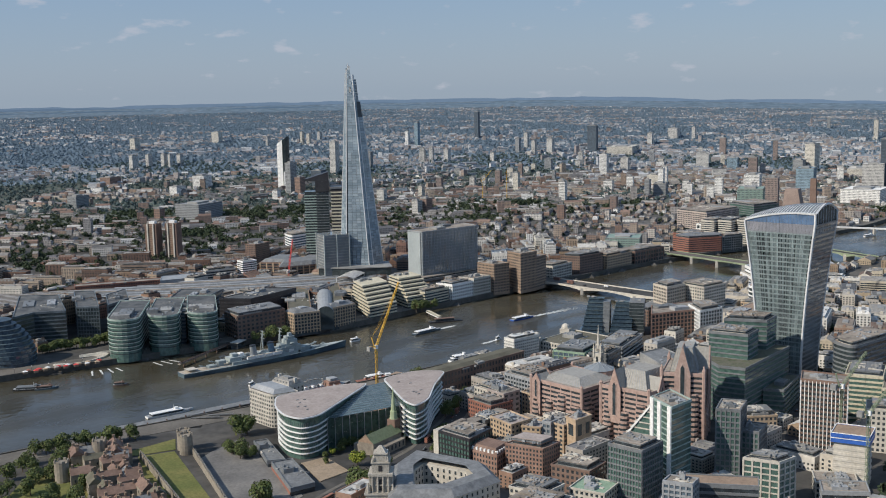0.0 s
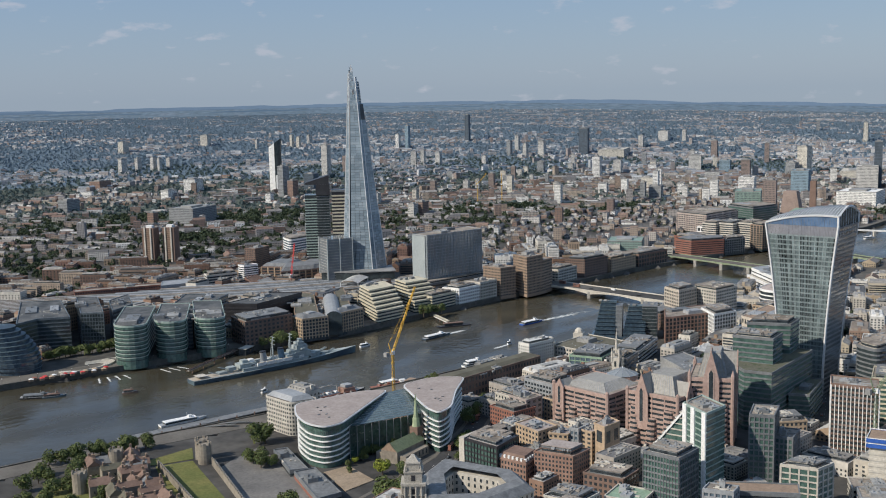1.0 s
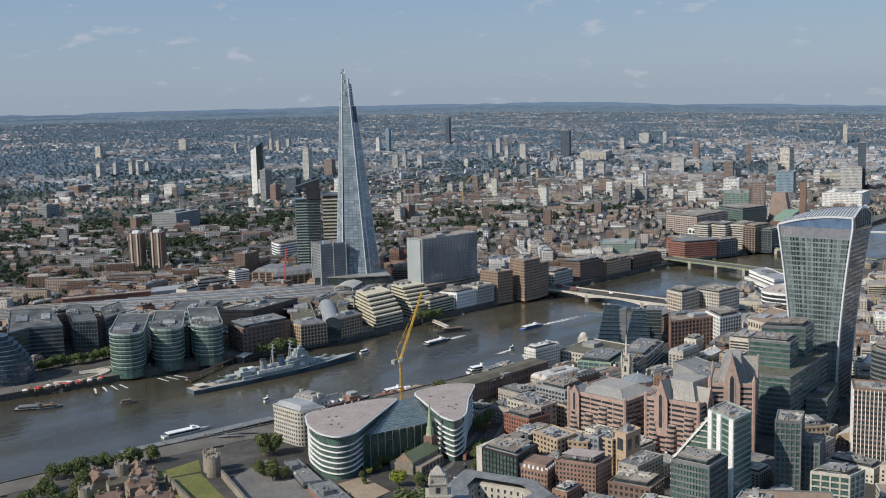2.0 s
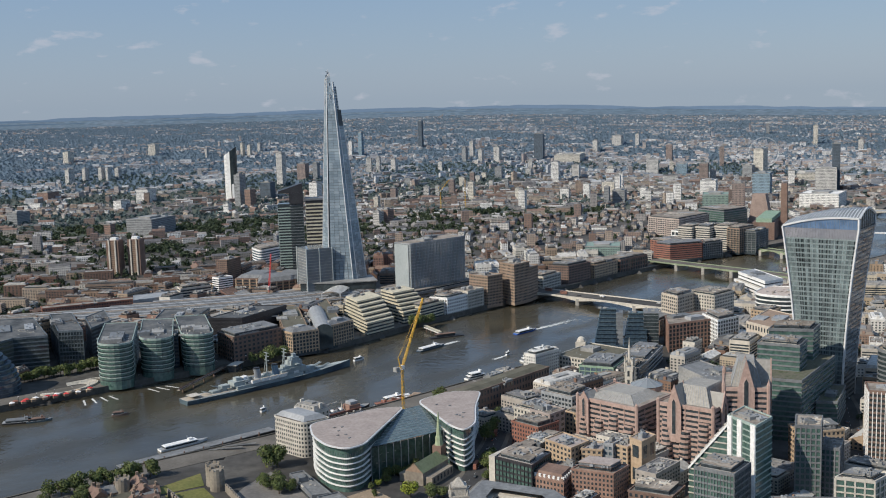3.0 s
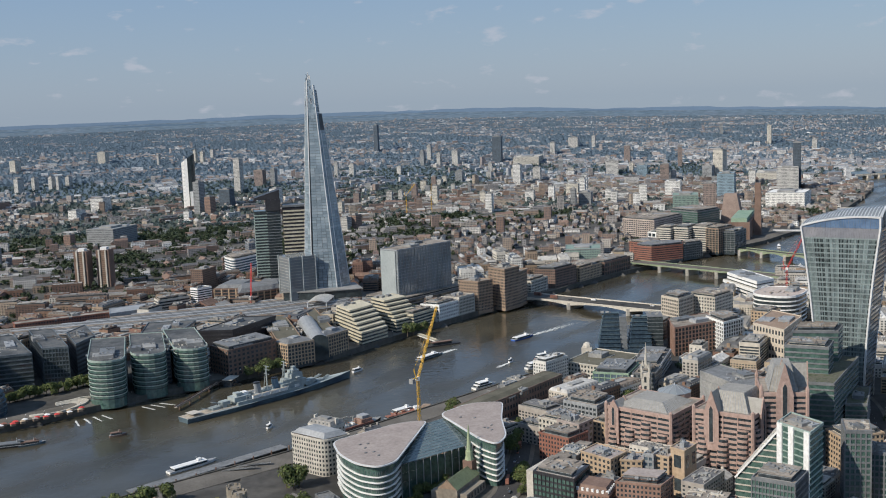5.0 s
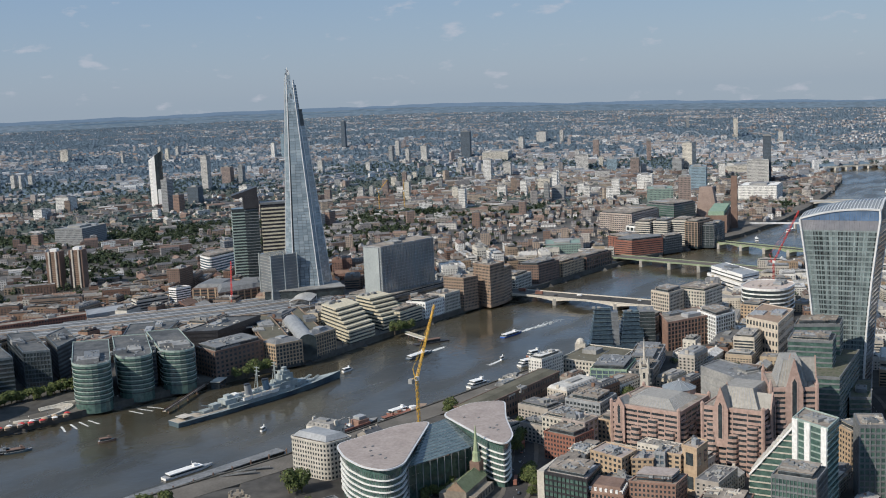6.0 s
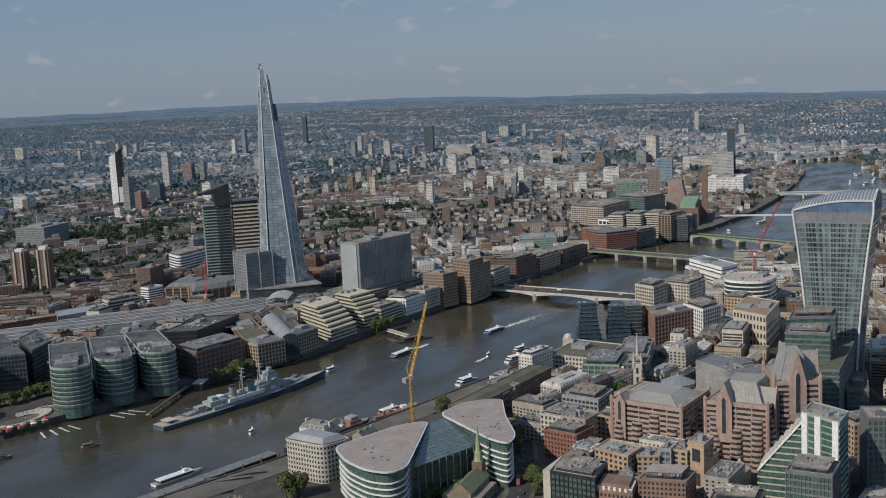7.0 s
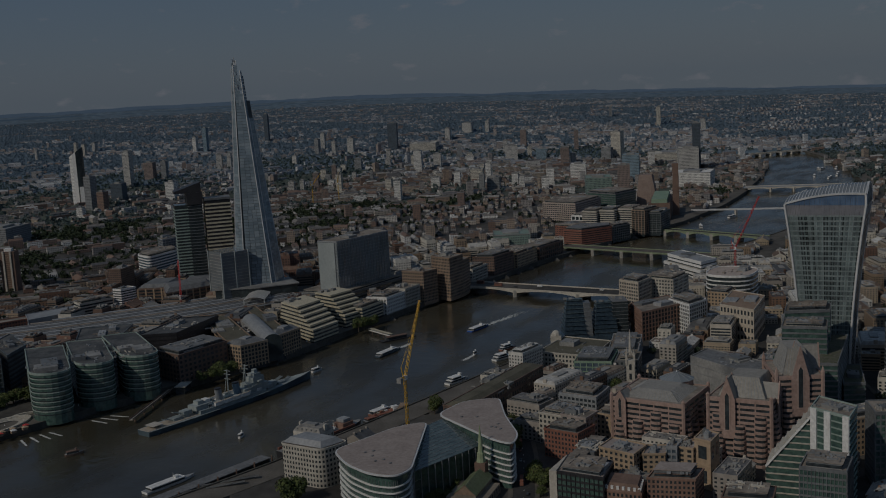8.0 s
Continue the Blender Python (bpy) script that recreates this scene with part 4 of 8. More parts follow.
# -- streets --
M_ROAD = material("road_asphalt", [(0.045, 0.045, 0.047), (0.065, 0.065, 0.067)], 0.9, scale=0.05, grain=0.5, amount=0.2)
STREETS = [[(349, 522), (383, 540), (420, 560), (451, 573), (489, 590), (526, 598), (583, 606), (640, 622), (720, 660)], [(137, 723), (186, 748), (258, 774), (306, 794), (366, 810), (421, 822), (470, 836)]]
for line in STREETS:
    ln = resample(line, 24)
    keep_free(offset(ln, 9) + offset(ln, -9)[::-1], 0)
    bm = bmesh.new()
    strip(bm, offset(ln, 7), offset(ln, -7), 4.4, 5.2)
    bmesh.ops.recalc_face_normals(bm, faces=bm.faces)
    road = tagged(part("road", bm, M_ROAD), "dark asphalt city street", "road", kind="structure")
    for s in (-1, 1):
        bm = bmesh.new()
        strip(bm, offset(ln, s * 7), offset(ln, s * 10), 4.4, 5.35)
        bmesh.ops.recalc_face_normals(bm, faces=bm.faces)
        tagged(part("pavement", bm, M_PAVE), "pale paved footway with kerb", "pavement", kind="structure")
    for k in range(30):
        i = k * 23 / 30
        a, b = Vector(ln[int(i)]), Vector(ln[int(i) + 1])
        p, d = a.lerp(b, i % 1), (b - a).normalized()
        bm = bmesh.new()
        box(bm, -1.4, -.09, 0, 1.4, .09, .02)
        ob = part("lane_mark", bm, M_WHITE, road)
        ob.matrix_basis = pose(p.x, p.y, 5.204, 0, 0, math.degrees(math.atan2(d.y, d.x)))

# -- sheds and plaza --
keep_free([(730, 335), (480, 388), (470, 470), (560, 475), (605, 610), (700, 650), (800, 520)], 0)
keep_free([(478, 540), (560, 540), (600, 650), (520, 645), (478, 600)], 0)
keep_free([(620, 50), (425, 60), (440, 170), (620, 150)], 0)
for nm, pts, z, lab in (("ticket_hall", [(584, 536), (609, 586), (592, 590), (570, 541)], 10, "long low hall with dark flat roof and red front"), ("visitor_shed", [(561, 487), (583, 530), (573, 537), (552, 491)], 9.5, "long low shed with dark flat roof")):
    s = office(lab, pts, z, M_GREY, style="bands", floor=5, plant=1, deck=M_SLATE, name=nm, category="hall")
bm = bmesh.new()
prism(bm, ccw([(x - 600, y - 560) for x, y in ((583, 535), (608, 585), (608.6, 584.6), (583.6, 534.6))]), 0, 3)
part("red_front", bm, M_RED, bpy.data.objects["ticket_hall"], "red panelled front", Matrix.Translation((600 - 588.75, 560 - 563.25, 0)))
M_PLAZA = material("plaza_paving", [(0.12, 0.115, 0.112), (0.165, 0.158, 0.15), (0.22, 0.207, 0.19)], 0.85, scale=0.04, grain=0.5, amount=0.2)


def patch(name, pts, z, mat, label, category):
    bm = bmesh.new()
    pts = ccw(pts)
    prism(bm, pts, z - .6, z)
    keep_free(pts, 3)
    return tagged(part(name, bm, mat), label, category, kind="structure")


patch("plaza", [(606, 478), (588, 470), (556, 462), (575, 535), (604, 592), (640, 600), (668, 580), (640, 553)], 5.3, M_PLAZA, "grey paved sloping plaza with worn patches", "plaza")
patch("moat_lawn", [(628, 436), (604, 447), (650, 560), (690, 575), (672, 520)], 5.25, M_GRASS, "dry mown lawn in the old moat", "lawn")
patch("quayside_lawn", [(640, 420), (586, 422), (601, 444), (626, 434)], 5.28, M_GRASS, "small green lawn beside the quay", "lawn")
patch("castle_green", [(652, 420), (690, 400), (760, 470), (720, 560), (690, 500)], 5.24, M_GRASS, "lawn between old stone buildings", "lawn")
patch("church_garden", [(556, 600), (530, 585), (540, 640), (575, 640)], 5.26, M_PLAZA, "gravel garden beside the church", "garden")

# -- old fortress --
def fortress():
    random.seed(21)
    t = thing("round_tower", 601, 458, 5, 0, "round pale stone gate tower with battlements", "tower", "castle towers")
    bm = bmesh.new()
    prism(bm, [(5 * math.cos(i * .3927), 5 * math.sin(i * .3927)) for i in range(16)], -2, 14)
    part("shaft", bm, M_OLDSTONE, t)
    for i in range(8):
        bm = bmesh.new()
        a = i * .7854
        prism(bm, ccw([(5.1 * math.cos(a + s), 5.1 * math.sin(a + s)) for s in (0, .42)] + [(4.3 * math.cos(a + s), 4.3 * math.sin(a + s)) for s in (.42, 0)]), 14, 15.6)
        part("merlon", bm, M_OLDSTONE, t)
    for x, y in ((596, 448), (690, 440), (718, 520), (648, 418)):
        copy_thing(t, pose(x, y, 5, 0, 0, 20))
    keep_free([(588, 438), (612, 438), (612, 470), (588, 470)])
    for i in range(38):
        f = i / 37
        base = Vector((634, 412)).lerp(Vector((688, 560)), f) + Vector((random.uniform(-4, 34), random.uniform(-8, 8)))
        w, d, h = random.uniform(5, 9), random.uniform(3.5, 5), random.uniform(6, 11)
        t = thing("castle_house", base.x, base.y, 5, random.choice((68, 158)) + random.uniform(-6, 6), "old stone castle house with steep tiled roof and chimneys", "house", "castle houses")
        bm = bmesh.new()
        box(bm, -w, -d, -2, w, d, h)
        part("wall", bm, random.choice((M_OLDSTONE, M_OLDSTONE, M_TAN)), t)
        bm = bmesh.new()
        r = d * random.uniform(.7, 1.1)
        v = [bm.verts.new(p) for p in ((-w - .2, -d - .3, h), (w + .2, -d - .3, h), (w + .2, d + .3, h), (-w - .2, d + .3, h), (-w - .2, 0, h + r), (w + .2, 0, h + r))]
        for q in ((0, 1, 5, 4), (2, 3, 4, 5), (1, 2, 5), (3, 0, 4), (3, 2, 1, 0)):
            bm.faces.new([v[k] for k in q])
        part("roof", bm, random.choice((M_SLATE, M_BROWN, M_OLIVE, M_BROWN)), t)
        for s in (-1, 1):
            bm = bmesh.new()
            box(bm, s * w * .8 - .6, -.9, h, s * w * .8 + .6, .9, h + r + 1.8)
            part("chimney", bm, M_TAN, t)
        for k in range(3):
            for s in (-1, 1):
                bm = bmesh.new()
                box(bm, -w * .7 + k * w * .6, s * d - .06, h * .5, -w * .7 + k * w * .6 + 1.1, s * d + .06, h * .5 + 1.8)
                part("window", bm, M_GLASS, t)
    keep_free([(615, 395), (650, 405), (720, 560), (760, 640), (690, 600), (640, 470)], 4)
    for a, b in (((628, 440), (672, 560)), ((600, 466), (646, 566))):
        t = thing("curtain_wall", 0, 0, 5, 0, "old battlemented stone curtain wall", "wall")
        a, b = Vector(a), Vector(b)
        d = (b - a).normalized()
        o = Vector((-d.y, d.x))
        bm = bmesh.new()
        prism(bm, ccw([tuple(a - o), tuple(b - o), tuple(b + o), tuple(a + o)]), -2, 5)
        part("wall", bm, M_OLDSTONE, t)
        for k in range(int((b - a).length / 4)):
            c = a + d * (k * 4 + 1)
            bm = bmesh.new()
            prism(bm, ccw([tuple(c - o * .95), tuple(c + d * 2 - o * .95), tuple(c + d * 2 - o * .3), tuple(c - o * .3)]), 5, 6.2)
            part("merlon", bm, M_OLDSTONE, t)


fortress()

# -- north side offices, from the foreground back --
G = M_GREENGLASS
office("teal glass office tower with dark plant roof", para((495, 757), (495, 781), (471, 781)), 46, M_GREY, G, "grid", 3.8, 1.9, band=.28, pier=.14, plant=3)
wt = office("white-framed green glass tower", para((440, 754), (453, 777), (430, 778)), 63, M_PALEGREEN, G, "bands", 3.9, band=.2, plant=2)


def white_fins(t, pts, h):
    loc = local(t, pts)
    for f0, f1 in ((.0, .16), (.36, .52), (.84, 1)):
        bm = bmesh.new()
        a, b = Vector(loc[0]), Vector(loc[1])
        for p, q in edges(loc):
            if (q - p).normalized().dot(Vector((.2, .97))) > .8:
                a, b = p, q
        d = (b - a).normalized()
        o = Vector((d.y, -d.x))
        c0, c1 = a.lerp(b, f0), a.lerp(b, f1)
        prism(bm, ccw([tuple(c0), tuple(c1), tuple(c1 + o * .9), tuple(c0 + o * .9)]), 0, h)
        part("white_fin", bm, M_WHITE, t, "broad white vertical panel")


white_fins(wt, para((440, 754), (453, 777), (430, 778)), 58.5)


def sloped_atrium():
    """A glass wing whose storeys step down from the white tower, under one sloping white edge."""
    t = thing("sloped_atrium", 430, 740, 5, 0, "stepped glass wing with sloping white edge", "office building")
    keep_free([(414, 724), (445, 722), (445, 756), (414, 756)])
    a, b = Vector((11, -12)), Vector((9, 14))
    d = (b - a).normalized()
    o = Vector((-d.y, d.x)) * 20
    for k in range(13):
        z = k * 4.0
        p0 = a.lerp(b, max(0, (z - 18) / 31) * .92)
        bm = bmesh.new()
        prism(bm, ccw([tuple(p0), tuple(b), tuple(b + o), tuple(p0 + o)]), z, z + 3.2)
        part("glazed_storey", bm, G, t)
        bm = bmesh.new()
        prism(bm, grow(ccw([tuple(p0), tuple(b), tuple(b + o), tuple(p0 + o)]), .4), z + 3.2, z + 4)
        part("floor_band", bm, M_STONE, t)
    for w in (-.03, 1.03):
        bm = bmesh.new()
        p, q = a + o * w, b + o * w
        beam(bm, (p.x, p.y, 20), (q.x, q.y, 53), .55)
        part("sloping_edge", bm, M_WHITE, t)


sloped_atrium()
office("slim grey tower with vertical metal fins", [(411, 786), (405, 800), (382, 793), (388, 778)], 54, M_GREY, G, "grid", 3.8, 2.6, band=.3, pier=.4, plant=2)
office("lower green glass wing beside slim tower", para((398, 792), (394, 808), (374, 804)), 38, M_GREY, G, "grid", 3.8, 2.4, band=.3, plant=2)
office("maroon tower with white vertical ribs", para((318, 803), (311, 834), (289, 825)), 57, M_BROWN, M_DARKGLASS, "grid", 3.4, 2.6, band=.4, pier=.26, plant=2, parapet=1.2, pier_mat=M_WHITE)
office("white stone office front with glazed bays", para((441, 821), (436, 842), (420, 845)), 36, M_STONE, G, "grid", 3.8, 4.6, band=.22, pier=.5, plant=3)
office("concrete block with broad brown flat roof", para((498, 806), (474, 847), (460, 840)), 33, M_GREY, M_GLASS, "bands", 3.8, plant=0, deck=M_TAN)
office("stone office with roof plant in narrow street", para((400, 850), (386, 872), (368, 862)), 15, M_STONE, style="punched", plant=3)
office("grey office with sloping side roof", para((418, 862), (402, 885), (385, 876)), 17, M_ZINC, style="bands", plant=2)
office("narrow glass block with pale scaffold frame", para((512, 806), (507, 822), (496, 820)), 38, M_ZINC, M_BLUEGLASS, "grid", 3.4, 3.0, plant=1)
core = office("unfinished concrete lift core of a new tower", para((373, 850), (368, 870), (350, 866)), 40, M_STONE, M_STONE, "bands", 4, plant=0, name="lift_core", category="construction")
bm = bmesh.new()
prism(bm, grow(local(core, para((373, 850), (368, 870), (350, 866))), 1.3), 35.2, 36.4)
part("formwork_deck", bm, M_TAN, core, "tan timber formwork deck")
for k in range(2):
    bm = bmesh.new()
    ring(bm, grow(local(core, para((373, 850), (368, 870), (350, 866))), 1.8), .4, 30.5 + k * 3.4, 33.2 + k * 3.4)
    part("screen_panel", bm, M_BLUE, core, "blue climbing screen")
    bm = bmesh.new()
    ring(bm, grow(local(core, para((373, 850), (368, 870), (350, 866))), 1.9), .5, 33.2 + k * 3.4, 33.6 + k * 3.4)
    part("white_rail", bm, M_WHITE, core)
office("green glass office block with rooftop plant", para((240, 702), (227, 733), (203, 730)), 75, M_GREY, G, "bands", 3.9, band=.3, plant=5)
office("terraced green glass office block", para((273, 706), (268, 737), (244, 734)), 71, M_GREY, G, "bands", 3.9, band=.3, plant=6)
office("lower green glass terrace with planted roof", [(298, 728), (294, 748), (206, 743), (206, 702), (276, 700)], 51, M_GREY, G, "bands", 3.9, band=.3, plant=0, deck=M_MOSS)
office("lower green glass wing with planted terrace", para((262, 748), (256, 762), (205, 752)), 28, M_GREY, G, "bands", 3.9, band=.3, plant=2, deck=M_MOSS)
office("yellow brick street block with flat roof", para((351, 768), (327, 790), (312, 776)), 30, M_YELLOW, style="punched", plant=3)
office("dark curved glass office near the tower", smooth_outline([(178, 766), (190, 790), (128, 800), (118, 770)], 10), 54, M_GREY, M_DARKGLASS, "bands", 3.9, band=.35, plant=3)
office("cream terraced office with green glass", para((230, 800), (222, 826), (186, 815)), 42, M_CREAM, G, "bands", 3.8, plant=3)
office("cream office with stepped upper floors", para((240, 832), (230, 860), (196, 850)), 38, M_CREAM, G, "bands", 3.8, plant=3)
office("pale stone office by narrow lane", para((292, 840), (284, 866), (262, 858)), 36, M_STONE, style="punched", plant=4)
y1 = office("tan brick flats with square windows", para((453, 627), (460, 652), (440, 654)), 29, M_YELLOW, style="punched", floor=3.3, bay=3.6, plant=2, deck=M_TAUPE)
office("tan brick flats stepping out beside the long block", para((452, 655), (447, 668), (430, 666)), 27, M_YELLOW, style="punched", floor=3.3, bay=3.2, plant=2, deck=M_TAUPE)
office("pale glazed stair block between brick flats", para((444, 668), (443, 674), (430, 674)), 31, M_ZINC, M_BLUEGLASS, "grid", 3.6, 2.2, plant=1)
keep_free([(420, 548), (470, 560), (470, 600), (428, 606)], 0)
office("long low office wing with grey roof and plant", para((424, 610), (468, 610), (468, 624)), 24, M_GREY, style="punched", floor=3.3, bay=2.8, plant=5, deck=M_TAUPE)
office("low grey-roofed street block with roof plant", para((468, 645), (470, 664), (463, 664)), 19, M_GREY, style="punched", floor=3.3, bay=2.8, plant=2)
office("windowless pale hall with dark flat roof", [(259, 634), (298, 689), (264, 696), (232, 640)], 40, M_PLANT, M_ZINC, "bands", 6, band=.9, plant=2, deck=M_SLATE)
office("tan brick tower end with blank wall", para((438, 684), (442, 695), (424, 696)), 36, M_YELLOW, style="punched", floor=14, bay=8, plant=2, deck=M_TAUPE)
office("tan brick flats beside glazed stair", para((440, 674), (441, 684), (426, 685)), 30, M_YELLOW, style="punched", floor=3.3, bay=3.4, plant=2, deck=M_TAUPE)
rb = office("red-brown brick office with ranks of small windows", para((488, 669), (482, 696), (462, 696)), 26, M_REDBROWN, style="punched", floor=3.2, bay=2.4, plant=3)
bm = bmesh.new()
prism(bm, grow(local(rb, para((488, 669), (482, 696), (462, 696))), -3.5), 20, 25.5)
part("attic", bm, M_GREY, rb, "set-back grey metal attic storey")
bm = bmesh.new()
prism(bm, grow(local(rb, para((488, 669), (482, 696), (462, 696))), -2.9), 25.5, 26.1)
part("attic_roof", bm, M_TAUPE, rb)
mpts = para((497, 645), (496, 668), (476, 664))
mb = office("brick office with brown mansard roof and white dormers", mpts, 19, M_REDBROWN, style="punched", floor=3.2, bay=2.4, plant=0, deck=M_SLATE)
hip(mb, grow(local(mb, mpts), .4), 14.4, 4.6, M_BROWN, 2.6, "mansard_roof", "steep brown tiled mansard")
for p, q in edges(local(mb, mpts)):
    d_ = (q - p).normalized()
    o_ = Vector((d_.y, -d_.x))
    for k in range(max(1, int((q - p).length / 3.4))):
        c_ = p + d_ * (1.9 + k * 3.4) - o_ * 1.1
        bm = bmesh.new()
        prism(bm, ccw([tuple(c_ + d_ * i * .75 + o_ * j) for i, j in ((-1, -1), (1, -1), (1, .9), (-1, .9))]), 15.3, 17.4)
        part("dormer", bm, M_WHITE, mb)
gw = office("green-windowed office with dark frames", para((497, 616), (499, 646), (470, 642)), 27, M_BLACK, G, "grid", 3.4, 3.0, band=.3, pier=.18, plant=4, deck=M_TAUPE)
bm = bmesh.new()
prism(bm, local(gw, [(469, 611), (497.6, 611), (497.9, 616), (469, 616)]), 0, 22.6)
part("end_wall", bm, M_STONE, gw, "blank pale stone end wall")
office("flat black-roofed office with white walls", para((548, 720), (545, 744), (524, 744)), 25, M_STONE, style="punched", plant=3, deck=M_BLACK)
office("stone office with slatted roof screen", para((575, 735), (570, 765), (540, 762)), 26, M_STONE, style="punched", plant=4)
office("brown brick office with roof terrace", para((498, 715), (494, 742), (472, 740)), 24, M_BROWN, style="punched", plant=3)
office("stone office with small green roof", para((520, 745), (516, 768), (494, 764)), 22, M_STONE, style="punched", plant=2, deck=M_COPPER)
office("red brick corner block with small windows", para((416, 574), (420, 600), (398, 604)), 24, M_RED, style="punched", floor=3.3, bay=2.4, plant=3)
office("beige office with blank tower", para((400, 580), (404, 600), (386, 602)), 30, M_TAUPE, style="punched", floor=4, bay=6, plant=2)
office("stone office behind corner block", para((392, 560), (396, 584), (370, 586)), 27, M_STONE, style="punched", plant=4)
office("pale office wrapped in scaffold sheeting", para((352, 560), (356, 590), (326, 590)), 30, M_ZINC, style="grid", plant=4)
office("yellow stone office with bays", para((378, 598), (384, 626), (356, 628)), 26, M_YELLOW, style="punched", plant=4)
office("stone office with pale roof", para((340, 596), (346, 628), (312, 630)), 26, M_STONE, style="punched", plant=5)
cu = [(386, 480), (388, 500), (259, 508), (257, 488)]
c1 = office("long classical customs house of dark stone", cu, 23, M_BROWN, style="punched", floor=5.5, bay=4, plant=2, name="customs_house", category="building")
hip(c1, grow(local(c1, cu), .5), 18, 3.2, M_OLIVE, 6, "slate_roof", "long olive slate roof")
office("low riverside market hall with domed corners", [(195, 476), (197, 530), (139, 526), (134, 478)], 17, M_STONE, style="punched", floor=4.5, plant=2, deck=M_OLIVE, name="market_hall", category="building")
for x, y in ((195, 474), (145, 474)):
    t = thing("corner_pavilion", x, y, 5, 20, "pale stone pavilion with carved dome", "pavilion", "market pavilions")
    bm = bmesh.new()
    box(bm, -5, -5, -2, 5, 5, 16)
    part("wall", bm, M_STONE, t)
    bm = bmesh.new()
    for k in range(5):
        a, b = 4.5 * math.cos(k * .3), 4.5 * math.cos((k + 1) * .3)
        prism(bm, [(a * math.cos(i * .7854), a * math.sin(i * .7854)) for i in range(8)], 16 + 5 * math.sin(k * .3), 16 + 5 * math.sin((k + 1) * .3), 0, [(b * math.cos(i * .7854), b * math.sin(i * .7854)) for i in range(8)])
    part("dome", bm, M_STONE, t)
office("teal-framed glass office with square bays", para((243, 530), (236, 560), (196, 552)), 24, M_COPPER, M_BLUEGLASS, "grid", 4.2, 4.6, band=.2, pier=.3, plant=4)
office("grey stone office behind teal block", para((232, 562), (226, 580), (196, 574)), 24, M_GREY, style="punched", plant=3)
office("long grey-roofed office with glazed lantern", para((186, 540), (182, 566), (120, 550)), 20, M_ZINC, style="bands", plant=4)


def stepped_blue():
    """Blue glass office that climbs back from the street in steep steps, in two halves with a gully between."""
    t = thing("stepped_office", 107, 466, 5, 0, "stepped blue glass riverside office in two halves", "office building")
    keep_free([(120, 455), (126, 535), (60, 545), (44, 512), (84, 448)], 4)
    ax, ay = Vector((-.48, .877)), Vector((-.877, -.48))

    def slab(nm, s0, s1, d0, d1, z0, z1, m):
        bm = bmesh.new()
        prism(bm, ccw([tuple(ax * s + ay * d) for s, d in ((s0, d0), (s1, d0), (s1, d1), (s0, d1))]), z0, z1)
        part(nm, bm, m, t)
    for s0, s1, n in ((0, 23, 10), (30, 54, 9)):
        for k in range(n):
            d = max(0, k - 1) * 2.5
            s0 += .7
            slab("glazed_step", s0, s1, d, 30, k * 3.7, k * 3.7 + 3.2, M_DARKBLUE)
            slab("step_edge", s0 - .3, s1 + .3, d - .9, 30.3, k * 3.7 + 3.2, k * 3.7 + 3.7, M_NAVYDARK)
            slab("balcony_rail", s0, s1, d - .8, d - .7, k * 3.7 + 3.7, k * 3.7 + 4.7, M_DARKBLUE)
    slab("base_storey", -2, 52, -3, 28, -2, 4, M_DARKBLUE)
    slab("rear_wing", 51, 66, 9, 34, 0, 35, M_DARKGLASS)
    slab("rear_wing_roof", 50.6, 66.4, 8.6, 34.4, 35, 35.6, M_SLATE)
    for k in range(9):
        slab("rear_wing_band", 50.7, 66.3, 8.7, 34.3, 3 + k * 3.7, 3.5 + k * 3.7, M_GREY)
    rng = random.Random(6)
    for s0, s1, z in ((1, 17, 37), (29, 49, 33.3), (52, 65, 35.6)):
        for k in range(5):
            s, d = rng.uniform(s0, s1 - 3), rng.uniform(18, 26)
            slab("plant_unit", s, s + rng.uniform(1.5, 4), d, d + rng.uniform(1.5, 4), z, z + rng.uniform(.8, 2.4), M_PLANT)
    for k in range(9):
        slab("gully_tread", 23, 30, k * 1.9, 30, k * 4.0 - 2, k * 4.0 + 2.2, M_GREY)


M_DARKBLUE = material("dark_blue_glass", [(0.03, 0.05, 0.075), (0.06, 0.09, 0.12)], 0.1, scale=0.2, grain=0.4, amount=0.3, spec=0.8)
stepped_blue()
office("red brick office with finned piers", para((46, 516), (84, 539), (38, 563)), 33, M_REDBROWN, M_GLASS, "grid", 3.8, 4, band=.25, pier=.6, plant=2)
office("white gridded office with dark windows", para((26, 549), (50, 576), (20, 585)), 35, M_WHITE, M_DARKGLASS, "grid", 3.7, 3.6, band=.3, pier=.5, plant=3)
office("beige bridge-end office tower", para((-8, 486), (4, 510), (-28, 514)), 46, M_BEIGE, M_GLASS, "grid", 3.7, 3.2, plant=3)
office("pale classical corner block", para((-36, 504), (-28, 538), (-66, 544)), 44, M_STONE, style="punched", plant=3)
office("low dark roofed quay building by the bridge", para((20, 480), (26, 500), (-60, 500)), 22, M_BROWN, style="punched", plant=4)
office("pale blank-walled office with slot windows", para((50, 606), (69, 642), (0, 638)), 37, M_BEIGE, style="punched", floor=8, bay=4, plant=2, deck=M_TAN)
office("white banded riverside office", [(-285, 452), (-222, 516), (-262, 528), (-325, 466)], 18, M_WHITE, M_GLASS, "bands", 4.2, band=.6, plant=1, deck=M_STONE)
office("white upper storeys of the riverside office", [(-290, 456), (-234, 514), (-264, 525), (-320, 466)], 27, M_WHITE, M_GLASS, "bands", 4.2, band=.65, plant=2, deck=M_ZINC, base=18.3, keep=False)
